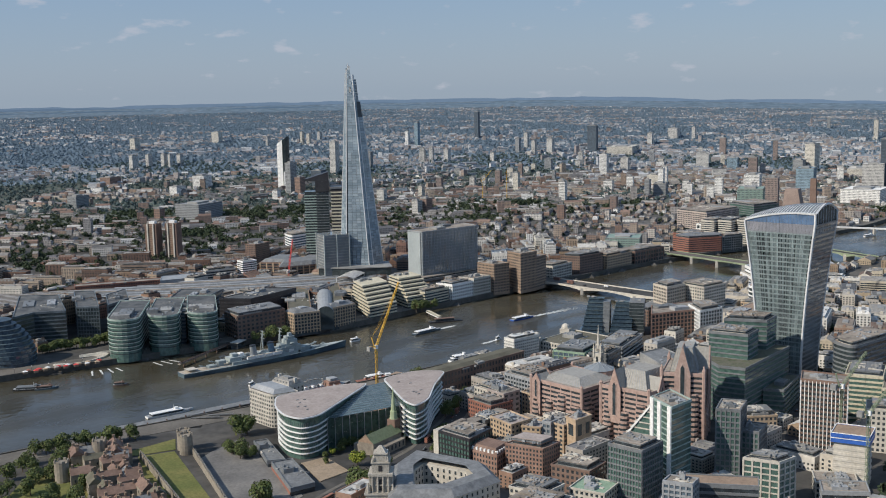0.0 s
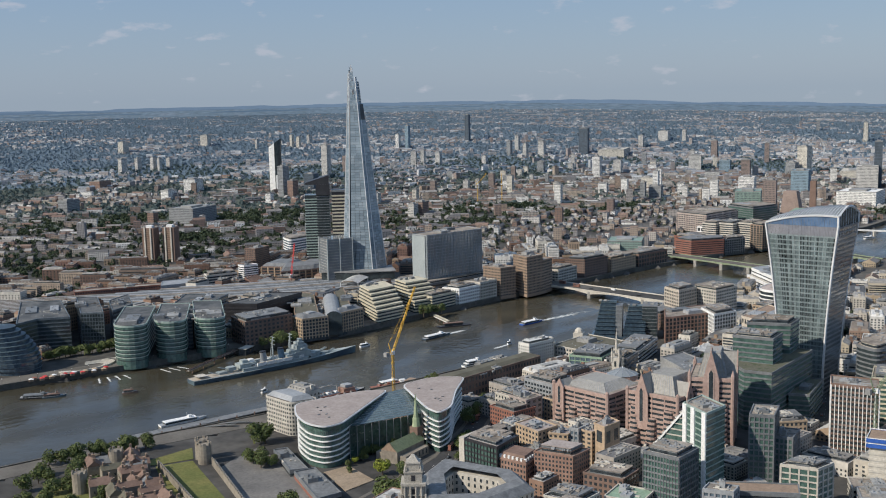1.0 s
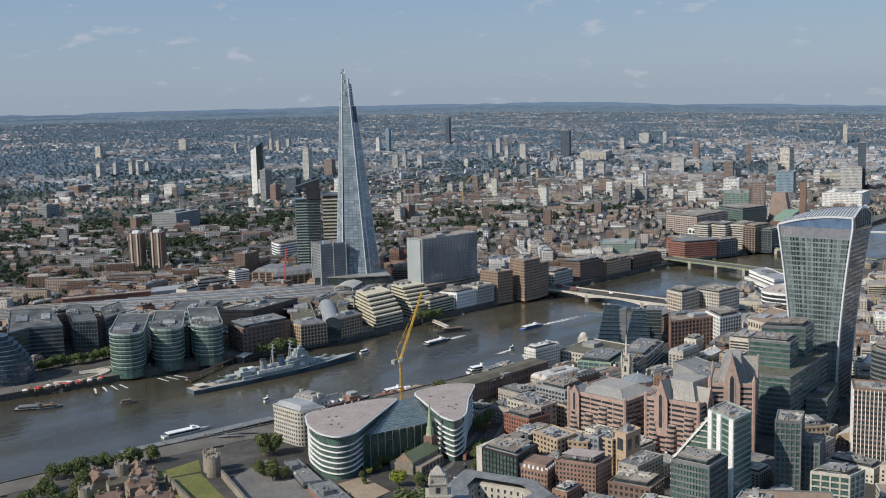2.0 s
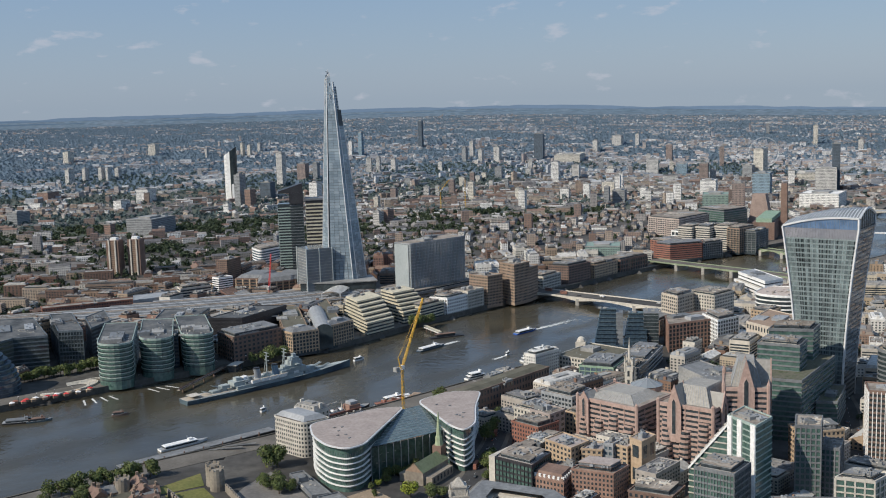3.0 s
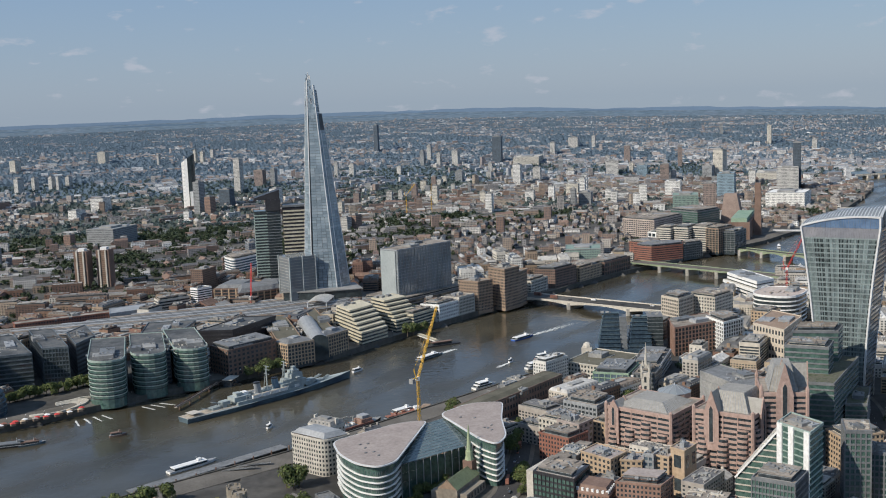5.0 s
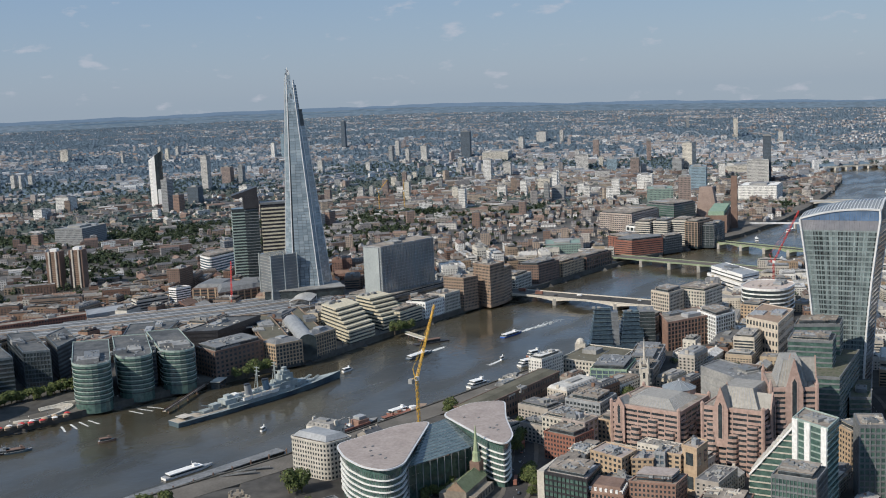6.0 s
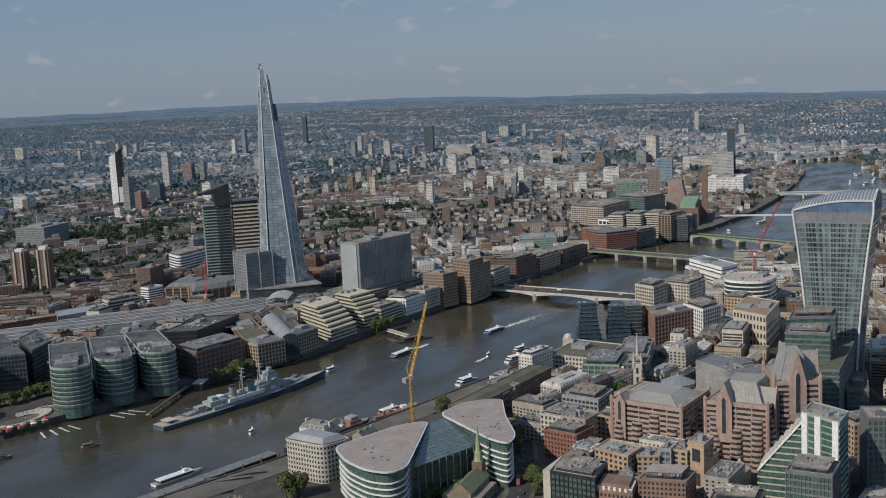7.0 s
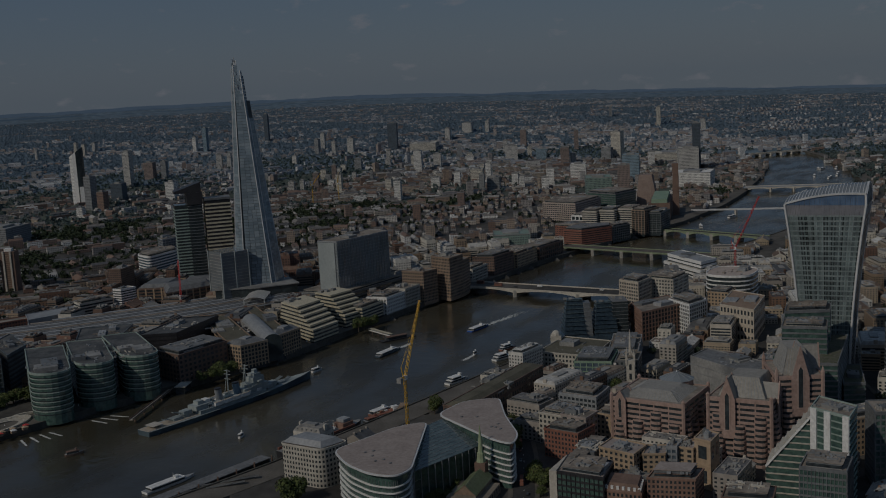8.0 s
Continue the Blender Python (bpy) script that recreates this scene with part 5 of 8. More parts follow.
office("round unfinished office with open floors", smooth_outline([(-90, 552), (-90, 604), (-152, 604), (-152, 552)], 25), 38, M_WHITE, M_DARKGLASS, "bands", 4.4, band=.32, plant=2, deck=M_PALEPINK)
office("tan office near the round building", para((-60, 566), (-58, 588), (-84, 590)), 26, M_YELLOW, style="punched", plant=3)


# -- pink gothic offices --
def gable_roof(t, c, ax, half_l, half_w, z0, z1, gable_mat, lab=""):
    """A steep slate roof with pointed masonry gables at both ends."""
    ay = Vector((-ax.y, ax.x))
    bm = bmesh.new()
    v = [bm.verts.new((*(c + ax * i * half_l + ay * j * half_w), z0)) for i, j in ((-1, -1), (1, -1), (1, 1), (-1, 1))]
    r = [bm.verts.new((*(c + ax * i * half_l), z1)) for i in (-1, 1)]
    bm.faces.new((v[0], v[1], r[1], r[0]))
    bm.faces.new((v[2], v[3], r[0], r[1]))
    bm.faces.new((v[3], v[2], v[1], v[0]))
    part("slate_roof", bm, M_SLATEPALE, t, "steep grey slate roof")
    for s in (-1, 1):
        bm = bmesh.new()
        q = [c + ax * s * half_l - ay * half_w * 1.04, c + ax * s * half_l + ay * half_w * 1.04]
        pts = [(*q[0], z0 - 26), (*q[1], z0 - 26), (*q[1], z0), (*(c + ax * s * half_l), z1 + 1.4), (*q[0], z0)]
        f = bm.faces.new([bm.verts.new(p) for p in pts])
        ex = bmesh.ops.extrude_face_region(bm, geom=[f])
        bmesh.ops.translate(bm, verts=[e for e in ex["geom"] if isinstance(e, bmesh.types.BMVert)], vec=(*(ax * s * .9), 0))
        bmesh.ops.recalc_face_normals(bm, faces=bm.faces)
        part("gable", bm, gable_mat, t, "pointed pink granite gable")
        e = c + ax * s * (half_l + .95)
        for nm, w, zz, hh, m in (("lancet_surround", half_w * .42, z0 - 21, (z1 - z0) * .45 + 21, M_PINKPALE), ("lancet_window", half_w * .26, z0 - 20, (z1 - z0) * .42 + 19, M_GLASS)):
            bm = bmesh.new()
            dp = .35 if m is M_GLASS else .2
            v = [bm.verts.new((*(e + ay * k * w + ax * s * g), z)) for g in (0, dp) for k, z in ((-1, zz), (1, zz), (1, zz + hh - w * 1.8), (0, zz + hh), (-1, zz + hh - w * 1.8))]
            for q in ((0, 1, 2, 3, 4), (9, 8, 7, 6, 5), (0, 5, 6, 1), (1, 6, 7, 2), (2, 7, 8, 3), (3, 8, 9, 4), (4, 9, 5, 0)):
                bm.faces.new([v[i] for i in q])
            bmesh.ops.recalc_face_normals(bm, faces=bm.faces)
            part(nm, bm, m, t)


def gothic(label, l, n, r, top, rise_h, inset, bays):
    pts = para(l, n, r)
    t = office(label, pts, top, M_PINK, M_GLASS, "grid", 3.6, 9.5, band=.5, pier=.35, plant=0, deck=M_DECK, name="gothic_office")
    x, y = t.matrix_basis.translation[:2]
    hip(t, grow(local(t, pts), -5), top - 5, rise_h, M_SLATEPALE, inset, "slate_roof", "steep pale slate roof")
    foot, ridge = grow(local(t, pts), -5), grow(local(t, pts), -5 - inset)
    for i in range(len(foot)):
        a, b, p, q = Vector(foot[i - 1]), Vector(foot[i]), Vector(ridge[i - 1]), Vector(ridge[i])
        m = int((b - a).length / 2.2)
        for k in range(m + 1):
            bm = bmesh.new()
            beam(bm, (*a.lerp(b, k / m), top - 4.95), (*p.lerp(q, k / m), top - 4.95 + rise_h), .13)
            part("roof_seam", bm, M_ZINC, t)
    for side, f, hw, z1 in bays:
        a, b = (Vector(l), Vector(n)) if side == 0 else (Vector(n), Vector(r))
        d = (b - a).normalized()
        mid = (Vector(l) + Vector(r)) / 2
        o = Vector((d.y, -d.x))
        if o.dot(a - mid) < 0:
            o = -o
        c = a.lerp(b, f) - o * 5
        gable_roof(t, Vector((c.x - x, c.y - y)), o, 6.5, hw, top - 5, z1 - 5, M_PINK)
    loc = local(t, pts)
    for a, b in edges(loc):
        d = (b - a).normalized()
        o = Vector((d.y, -d.x))
        m = int((b - a).length / 11)
        for i in range(m):
            c = a + d * ((i + .5) * (b - a).length / m)
            if o.dot(Vector((1060 - x, 900 - y))) < 0:
                continue
            full = int((top - 5) / 3.6)
            k0 = full - 1 - (i * 2 + 1) % 4
            for k in range(k0):
                # each storey of a bay stands a little further back than the one below
                r = 5.8 - 4.6 * k / full
                bm = bmesh.new()
                for w, dp, z0, z1, mi in ((4.3, r, k * 3.6, k * 3.6 + 1.75, 0), (3.9, r - .7, k * 3.6 + 1.75, k * 3.6 + 3.6, 1)):
                    prism(bm, ccw([tuple(c - d * w), tuple(c + d * w), tuple(c + d * w * .8 + o * dp * .7), tuple(c + d * w * .35 + o * dp), tuple(c - d * w * .35 + o * dp), tuple(c - d * w * .8 + o * dp * .7)]), z0, z1, mi)
                part("bay_storey", bm, [M_PINK, M_GLASS], t, "pink granite bay over a strip of dark windows")
            bm = bmesh.new()
            prism(bm, ccw([tuple(c - d * 4), tuple(c + d * 4), tuple(c + d * 2.4 + o * 1.6), tuple(c - d * 2.4 + o * 1.6)]), k0 * 3.6, k0 * 3.6 + .9)
            part("bay_coping", bm, M_PINK, t)
    for p in loc:
        bm = bmesh.new()
        prism(bm, [(p[0] + 1.3 * math.cos(i * 1.0472), p[1] + 1.3 * math.sin(i * 1.0472)) for i in range(6)], 0, top - 5 + 2.5)
        prism(bm, [(p[0] + 1.5 * math.cos(i * 1.0472), p[1] + 1.5 * math.sin(i * 1.0472)) for i in range(6)], top - 2.5, top + (2 if top > 55 else -1), 0, [(p[0] + .1 * math.cos(i), p[1] + .1 * math.sin(i)) for i in range(6)])
        part("corner_turret", bm, M_PINK, t)
    return t


M_SLATEPALE = paint("pale_slate", (0.275, 0.265, 0.245), (0.33, 0.318, 0.295), 0.6, scale=0.05, amount=0.18)
gothic("tall pink granite gothic office with steep gables", (371, 721), (358, 748), (320, 732), 60, 17, 4.5, [(0, .5, 5.5, 80), (1, .5, 4, 76)])
gothic("pink granite gothic office with stepped bays", (388, 680), (388, 721), (346, 724), 48, 13, 5.5, [(0, .32, 5, 62), (1, .3, 4, 58)])
gothic("pink granite gothic office with grey roof", (384, 612), (390, 664), (340, 668), 41, 5, 9, [(0, .14, 4, 46)])
t = thing("glazed_drum", 338, 645, 40, 0, "octagonal glazed drum with pyramid lantern roof", "rotunda")
for nm, r0, r1, z0, z1, m in (("drum", 12, 12, -6, 5, M_PINK), ("glass_roof", 12.5, 1.5, 5, 9.5, M_SLABGLASS), ("finial", .5, .2, 9.5, 11, M_STEEL)):
    bm = bmesh.new()
    prism(bm, [(r0 * math.cos(i * .5236), r0 * math.sin(i * .5236)) for i in range(12)], z0, z1, 0, [(r1 * math.cos(i * .5236), r1 * math.sin(i * .5236)) for i in range(12)])
    part(nm, bm, m, t)
for i in range(12):
    bm = bmesh.new()
    beam(bm, (12.5 * math.cos(i * .5236), 12.5 * math.sin(i * .5236), 5.1), (1.5 * math.cos(i * .5236), 1.5 * math.sin(i * .5236), 9.6), .1)
    part("roof_rib", bm, M_ZINC, t)


def white_spire():
    t = thing("church_spire", 240.5, 578.4, 5, 15, "slender white stone gothic church spire", "church tower")
    keep_free([(228, 566), (254, 566), (254, 592), (228, 592)], 2)
    bm = bmesh.new()
    box(bm, -3.4, -3.4, -2, 3.4, 3.4, 24)
    part("tower", bm, M_STONE, t)
    for s in range(4):
        c, q = math.cos(s * 1.5708), math.sin(s * 1.5708)
        for z in (8, 16):
            bm = bmesh.new()
            prism(bm, ccw([(c * 3.42 - q, q * 3.42 + c), (c * 3.42 + q, q * 3.42 - c), (c * 3.5 + q, q * 3.5 - c), (c * 3.5 - q, q * 3.5 + c)]), z, z + 5)
            part("lancet_window", bm, M_GLASS, t)
        bm = bmesh.new()
        px, py = 3.2 * (c - q), 3.2 * (c + q)
        prism(bm, [(px - .7, py - .7), (px + .7, py - .7), (px + .7, py + .7), (px - .7, py + .7)], 20, 28)
        prism(bm, [(px - .7, py - .7), (px + .7, py - .7), (px + .7, py + .7), (px - .7, py + .7)], 28, 34, 0, [(px - .05, py - .05), (px + .05, py - .05), (px + .05, py + .05), (px - .05, py + .05)])
        part("pinnacle", bm, M_STONE, t)
        bm = bmesh.new()
        beam(bm, (px, py, 27), (0, 0, 33), .4)
        part("flying_arch", bm, M_STONE, t)
    bm = bmesh.new()
    prism(bm, [(1.7 * math.cos(i * .7854), 1.7 * math.sin(i * .7854)) for i in range(8)], 28, 50, 0, [(.12 * math.cos(i * .7854), .12 * math.sin(i * .7854)) for i in range(8)])
    part("spire", bm, M_STONE, t)


white_spire()


# ---- south side ----
def round_front(label, a, b, back, top):
    """A long glass block whose river end is a half round, with pale floor bands."""
    a, b, back = Vector(a), Vector(b), Vector(back)
    mid, r = (a + b) / 2, (b - a).length / 2
    d = (back - b).normalized()
    front = [mid + (a - mid) * math.cos(math.pi * i / 10) - d * r * math.sin(math.pi * i / 10) * 1.0 for i in range(11)]
    ln = (back - b).length
    pts = [tuple(p) for p in front] + [tuple(b + d * ln), tuple(a + d * ln)]
    t = office(label, pts, top, M_PALEGREEN, M_GREENGLASS, "bands", 3.9, band=.2, plant=2, first=5.0, deck=M_DARKDECK)
    loc = local(t, pts)
    n = max(1, round((top - 10) / 3.9))
    for k in range(n):
        bm = bmesh.new()
        prism(bm, grow(loc, .12), 5 + k * (top - 10) / n + .1, 5 + k * (top - 10) / n + 1.1)
        part("shaded_glazing", bm, M_DARKGLASS, t)


# dark deck tones, with the cloud shade over these roofs put into them
M_DARKDECK = material("dark_roof_deck", [(0.05, 0.055, 0.06), (0.10, 0.105, 0.11), (0.15, 0.15, 0.145)], 0.8, scale=0.08, grain=0.4, amount=0.3)
round_front("round-fronted green glass office with pale bands", (470, 138), (448, 162), (390, 92), 45)
round_front("round-fronted green glass office beside the river", (428, 146), (407, 170), (352, 102), 43)
round_front("round-fronted green glass office with roof plant", (392, 164), (370, 186), (318, 112), 42)
office("blue glass link between round-fronted offices", para((402, 140), (388, 154), (340, 96)), 40, M_STEELBLUE, M_DARKBLUE, "bands", 3.9, plant=2)
office("striped office with louvred glass sides", [(523, 43), (496, 36), (470, 55), (426, -40), (457, -71)], 42, M_STEELBLUE, M_DARKGLASS, "bands", 3.9, band=.3, plant=2, deck=M_DARKDECK)
office("glass office with steel mast and roof plant", para((452, 46), (436, 64), (388, -26)), 42, M_STEELBLUE, M_DARKGLASS, "grid", 3.9, 3, band=.25, pier=.2, plant=2, deck=M_DARKDECK)
office("dark office with timber soffit and roof plant", para((413, 45), (377, 28), (345, -30)), 38, M_STEELBLUE, M_BLACK, "bands", 3.9, plant=2, deck=M_DARKDECK)
office("curved glass office behind the round fronts", [(345, 60), (318, 90), (268, 60), (300, 20)], 36, M_STEELBLUE, M_DARKGLASS, "bands", 3.9, plant=2, deck=M_DARKDECK)
office("brown brick court building with terraces", para((336, 152), (346, 188), (287, 196)), 31, M_BROWN, style="punched", floor=4, bay=5, plant=5)
office("black windowless block with white roof plant", para((302, 98), (282, 130), (204, 118)), 34, M_BLACK, M_BLACK, "bands", 4, plant=2, deck=M_DARKDECK)


def ovoid_hall():
    t = thing("ovoid_hall", 545, 84, 5, 0, "leaning egg-shaped dark glass hall", "hall")
    keep_free([(520, 60), (575, 60), (575, 110), (520, 110)])
    for k in range(11):
        f = k / 11
        r = 25 * math.sin(math.pi * (.32 + .58 * f)) ** .8
        bm = bmesh.new()
        cx, cy = 9 * f, -14 * f
        prism(bm, [(cx + r * math.cos(i * .2618), cy + r * math.sin(i * .2618)) for i in range(24)], k * 4, k * 4 + 3.4)
        part("glazed_storey", bm, M_DARKBLUE, t)
        bm = bmesh.new()
        prism(bm, [(cx + (r + .3) * math.cos(i * .2618), cy + (r + .3) * math.sin(i * .2618)) for i in range(24)], k * 4 + 3.4, k * 4 + 4)
        part("floor_band", bm, M_NAVYDARK, t)


ovoid_hall()


def galleria():
    random.seed(2)
    for l, n, r in (((283, 190), (287, 212), (259, 222)), ((237, 206), (243, 221), (205, 222))):
        t = office("yellow brick wharf pavilion with grey hipped roof", para(l, n, r), 27, M_YELLOW, M_GLASS, "grid", 3.8, 3.6, band=.3, pier=.5, plant=0, name="wharf_pavilion", category="wharf building")
        hip(t, grow(local(t, para(l, n, r)), .4), 22.4, 4, M_SLATE, 6)
        bm = bmesh.new()
        box(bm, -5, -4, 25, 5, 4, 27.5)
        part("plant_room", bm, M_ZINC, t)
    for l, n, r in (((269, 180), (259, 208), (157, 88)), ((209, 208), (229, 212), (137, 110))):
        t = office("long brown brick wharf range with slate roof", para(l, n, r) if r[0] > 200 else ccw([l, n, (n[0] - 90, n[1] - 108), (l[0] - 90, l[1] - 108)]), 26, M_TAN, style="punched", floor=4, bay=4, plant=2, deck=M_OLIVE, name="wharf_range", category="wharf building")
    t = thing("vaulted_arcade", 213, 180, 5, 0, "long barrel-vaulted glass arcade roof between wharf ranges", "arcade")
    keep_free([(250, 240), (238, 246), (160, 150), (180, 140)], 2)
    d, ay = Vector((-.66, -.75)), Vector((.75, -.66))
    for k in range(16):
        bm = bmesh.new()
        s0, s1 = -56 + k * 7, -56 + k * 7 + 6.6
        prev = None
        for i in range(9):
            an = math.pi * i / 8
            cur = [bm.verts.new((*(d * s + ay * 9 * math.cos(an)), 19 + 7.5 * math.sin(an))) for s in (s0, s1)]
            if prev:
                bm.faces.new((prev[0], prev[1], cur[1], cur[0]))
            prev = cur
        bmesh.ops.recalc_face_normals(bm, faces=bm.faces)
        bmesh.ops.solidify(bm, geom=bm.faces[:], thickness=.25)
        part("vault_bay", bm, M_ZINC, t, "grey glazed vault bay")
    bm = bmesh.new()
    f = -d * 56.4
    pts = [(*(f + ay * 9 * math.cos(math.pi * i / 8)), 19 + 7.5 * math.sin(math.pi * i / 8)) for i in range(9)]
    bm.faces.new([bm.verts.new(p) for p in pts] + [bm.verts.new((*(f - ay * 9), 0)), bm.verts.new((*(f + ay * 9), 0))])
    part("end_glazing", bm, M_DARKGLASS, t)


galleria()


def terraced_block(label, l, n, r, tops):
    """Cream concrete office that steps down towards the river."""
    l, n, r = Vector(l), Vector(n), Vector(r)
    c = (l + r) / 2
    t = thing("terraced_office", c.x, c.y, 5, 0, label, "office building")
    keep_free([tuple(l), tuple(n), tuple(r), tuple(l + r - n)])
    u, v = r - n, l - n
    nfl = int(tops / 3.7)
    for k in range(nfl):
        f = max(0, (k - nfl * .35)) / nfl
        a, b = n + v * f * .9 + u * f * .15 - c, r + v * f * .9 - c
        p = [tuple(a), tuple(b), tuple(r + v - c), tuple(l + u * f * .15 - c)]
        bm = bmesh.new()
        prism(bm, grow(ccw(p), -.8), k * 3.7, k * 3.7 + 2.2)
        part("glazed_storey", bm, M_GLASS, t)
        bm = bmesh.new()
        prism(bm, ccw(p), k * 3.7 + 2.0, k * 3.7 + 3.7)
        part("balcony_band", bm, M_CREAM, t)
    for s in range(5):
        bm = bmesh.new()
        q = l * .6 + (l + u) * .4 - c + u.normalized() * random.uniform(-8, 8) - v.normalized() * random.uniform(2, 12)
        prism(bm, ccw([(q.x - 3, q.y - 2), (q.x + 3, q.y - 2), (q.x + 3, q.y + 2), (q.x - 3, q.y + 2)]), nfl * 3.7, nfl * 3.7 + random.uniform(1.5, 3))
        part("plant_unit", bm, M_PLANT, t)


terraced_block("cream concrete terraced riverside office", (148, 156), (182, 222), (138, 224), 36)
terraced_block("cream concrete office with planted terraces", (92, 162), (112, 216), (74, 222), 34)
office("low cream banded office with balconies", para((90, 194), (88, 223), (46, 224)), 22, M_CREAM, M_GLASS, "bands", 3.7, plant=3)
office("white riverside office with vertical ribs", para((44, 202), (42, 227), (4, 229)), 25, M_WHITE, M_GLASS, "grid", 4, 3.4, pier=.7, plant=3)
office("white gridded riverside office", para((6, 206), (4, 230), (-26, 232)), 28, M_STONE, M_GLASS, "grid", 3.7, 3, plant=2)
office("brown granite riverside office", para((-32, 206), (-30, 236), (-54, 242)), 42, M_TAN, style="punched", floor=3.7, bay=2.4, plant=2)
office("stepped brown granite bridge-end tower", para((-70, 226), (-60, 256), (-92, 258)), 54, M_TAN, style="punched", floor=3.7, bay=2.6, plant=2)
office("brown granite tower with deep notch", para((-92, 222), (-90, 258), (-118, 254)), 46, M_TAN, style="punched", floor=3.7, bay=2.6, plant=2)
office("long stone office beyond the bridge foot", para((-146, 210), (-152, 240), (-196, 240)), 24, M_STONE, M_GLASS, "grid", 3.8, 4, plant=4)
nw = [(-8, 104), (-5, 133), (-101, 148), (-112, 112)]
slab = office("large grey glass office slab by station", nw, 80, M_ZINC, M_SLABGLASS, "grid", 3.9, 5.0, band=.1, pier=.12, plant=2, pier_mat=M_ZINCPALE)
bm = bmesh.new()
prism(bm, local(slab, [(-7.6, 105), (-5, 130), (-4.1, 129.9), (-6.7, 104.9)]), 0, 74)
part("end_wall", bm, M_ZINCPALE, slab, "pale metal end wall")
office("low dark podium below glass slab", [(4, 80), (8, 146), (-116, 160), (-124, 90)], 18, M_GREY, M_DARKGLASS, "bands", 4, keep=True, plant=4)


def hospital_tower():
    t = thing("hospital_tower", -88, -141, 5, 136, "tall dark concrete tower with striped service slab", "tower")
    keep_free([(-130, -190), (-40, -190), (-40, -100), (-130, -100)])
    for nm, x0, y0, x1, y1, h, m, st, fl, bt in (("service", -37, -11, -18, 12, 112, M_DARKGLASS, M_PALEGREEN, 4.2, 1.7), ("dark", -19, -12, 0, 13, 131, M_DARKGLASS, M_GREY, 4.2, .9), ("striped", 4, -14, 38, 10, 116, M_BLACK, M_CREAM, 5.2, 2.3)):
        bm = bmesh.new()
        box(bm, x0, y0, -2, x1, y1, h)
        part(nm + "_shaft", bm, m, t)
        for k in range(int(h / fl)):
            bm = bmesh.new()
            box(bm, x0 - .5, y0 - .5, k * fl, x1 + .5, y1 + .5, k * fl + bt)
            part("floor_band", bm, st, t)
    bm = bmesh.new()
    box(bm, 3, -15, 116, 39, 11, 119)
    part("roof_slab", bm, M_GREY, t)
    bm = bmesh.new()
    box(bm, -20, -14, 112, 1, 14.5, 128)
    part("lantern_block", bm, M_BLACK, t)
    bm = bmesh.new()
    prism(bm, [(-36, -13), (0, -13), (0, 13), (-36, 13)], 128, 131, 0, [(-36, -13, 131), (0, -13, 142), (0, 13, 142), (-36, 13, 131)])
    part("roof_wedge", bm, M_BLACK, t)


hospital_tower()

# -- riverside blocks between the bridges --
office("brown brick riverside warehouse", [(-206, 214), (-212, 243), (-262, 249), (-262, 216)], 30, M_BROWN, style="punched", floor=3.6, bay=3.2, plant=3)
office("yellow stone riverside block with brown end", [(-270, 220), (-270, 251), (-330, 255), (-330, 222)], 24, M_YELLOW, style="punched", floor=3.6, bay=4, plant=3)
office("brown brick wharf with tall arches", [(-336, 226), (-336, 256), (-404, 264), (-404, 232)], 23, M_BROWN, M_DARKGLASS, "grid", 5.5, 6, band=.3, pier=.9, plant=3)
office("red brick flats with white bands and dark attic", [(-482, 236), (-474, 268), (-520, 300), (-548, 288), (-530, 244)], 28, M_RED, M_GLASS, "bands", 3.4, band=.6, plant=4, deck=M_DECK)
office("dark glazed riverside office", [(-524, 300), (-560, 316), (-586, 300), (-552, 284)], 27, M_GREY, M_DARKGLASS, "grid", 3.7, 4, band=.25, pier=.3, plant=3)
for k, (x, y, h) in enumerate(((-588, 240, 43), (-594, 268, 44), (-606, 296, 45))):
    office("cream banded block of riverside flats", [(x, y - 13), (x + 2, y + 12), (x - 40, y + 14), (x - 40, y - 12)], h, M_STONE, M_GLASS, "bands", 3.6, band=.5, plant=3)
office("orange-brown and black glass block of flats", [(-598, 308), (-594, 330), (-640, 340), (-640, 310)], 44, M_TAN, M_DARKGLASS, "grid", 3.6, 5, band=.25, pier=.5, plant=3)
office("dark glass office with white diagonal frame", [(-606, 332), (-608, 352), (-660, 352), (-655, 334)], 38, M_GREY, M_DARKGLASS, "grid", 3.8, 6, band=.15, pier=.2, plant=3)
office("pale pink gridded data office with green attic", [(-744, 93), (-726, 162), (-830, 172), (-850, 100)], 38, M_PALEPINK, M_GLASS, "grid", 3.7, 4, plant=4)
office("white arcaded office front", [(-655, 182), (-641, 230), (-690, 240), (-700, 190)], 27, M_WHITE, M_DARKGLASS, "grid", 8, 8, band=.25, pier=.9, plant=3)
office("teal glass office with stepped roof", [(-872, 132), (-840, 198), (-910, 214), (-940, 150)], 42, M_GREY, G, "bands", 3.9, band=.25, plant=4)
office("red brick offices beside white arcade", [(-560, 190), (-548, 226), (-600, 240), (-610, 200)], 22, M_RED, style="punched", plant=3)


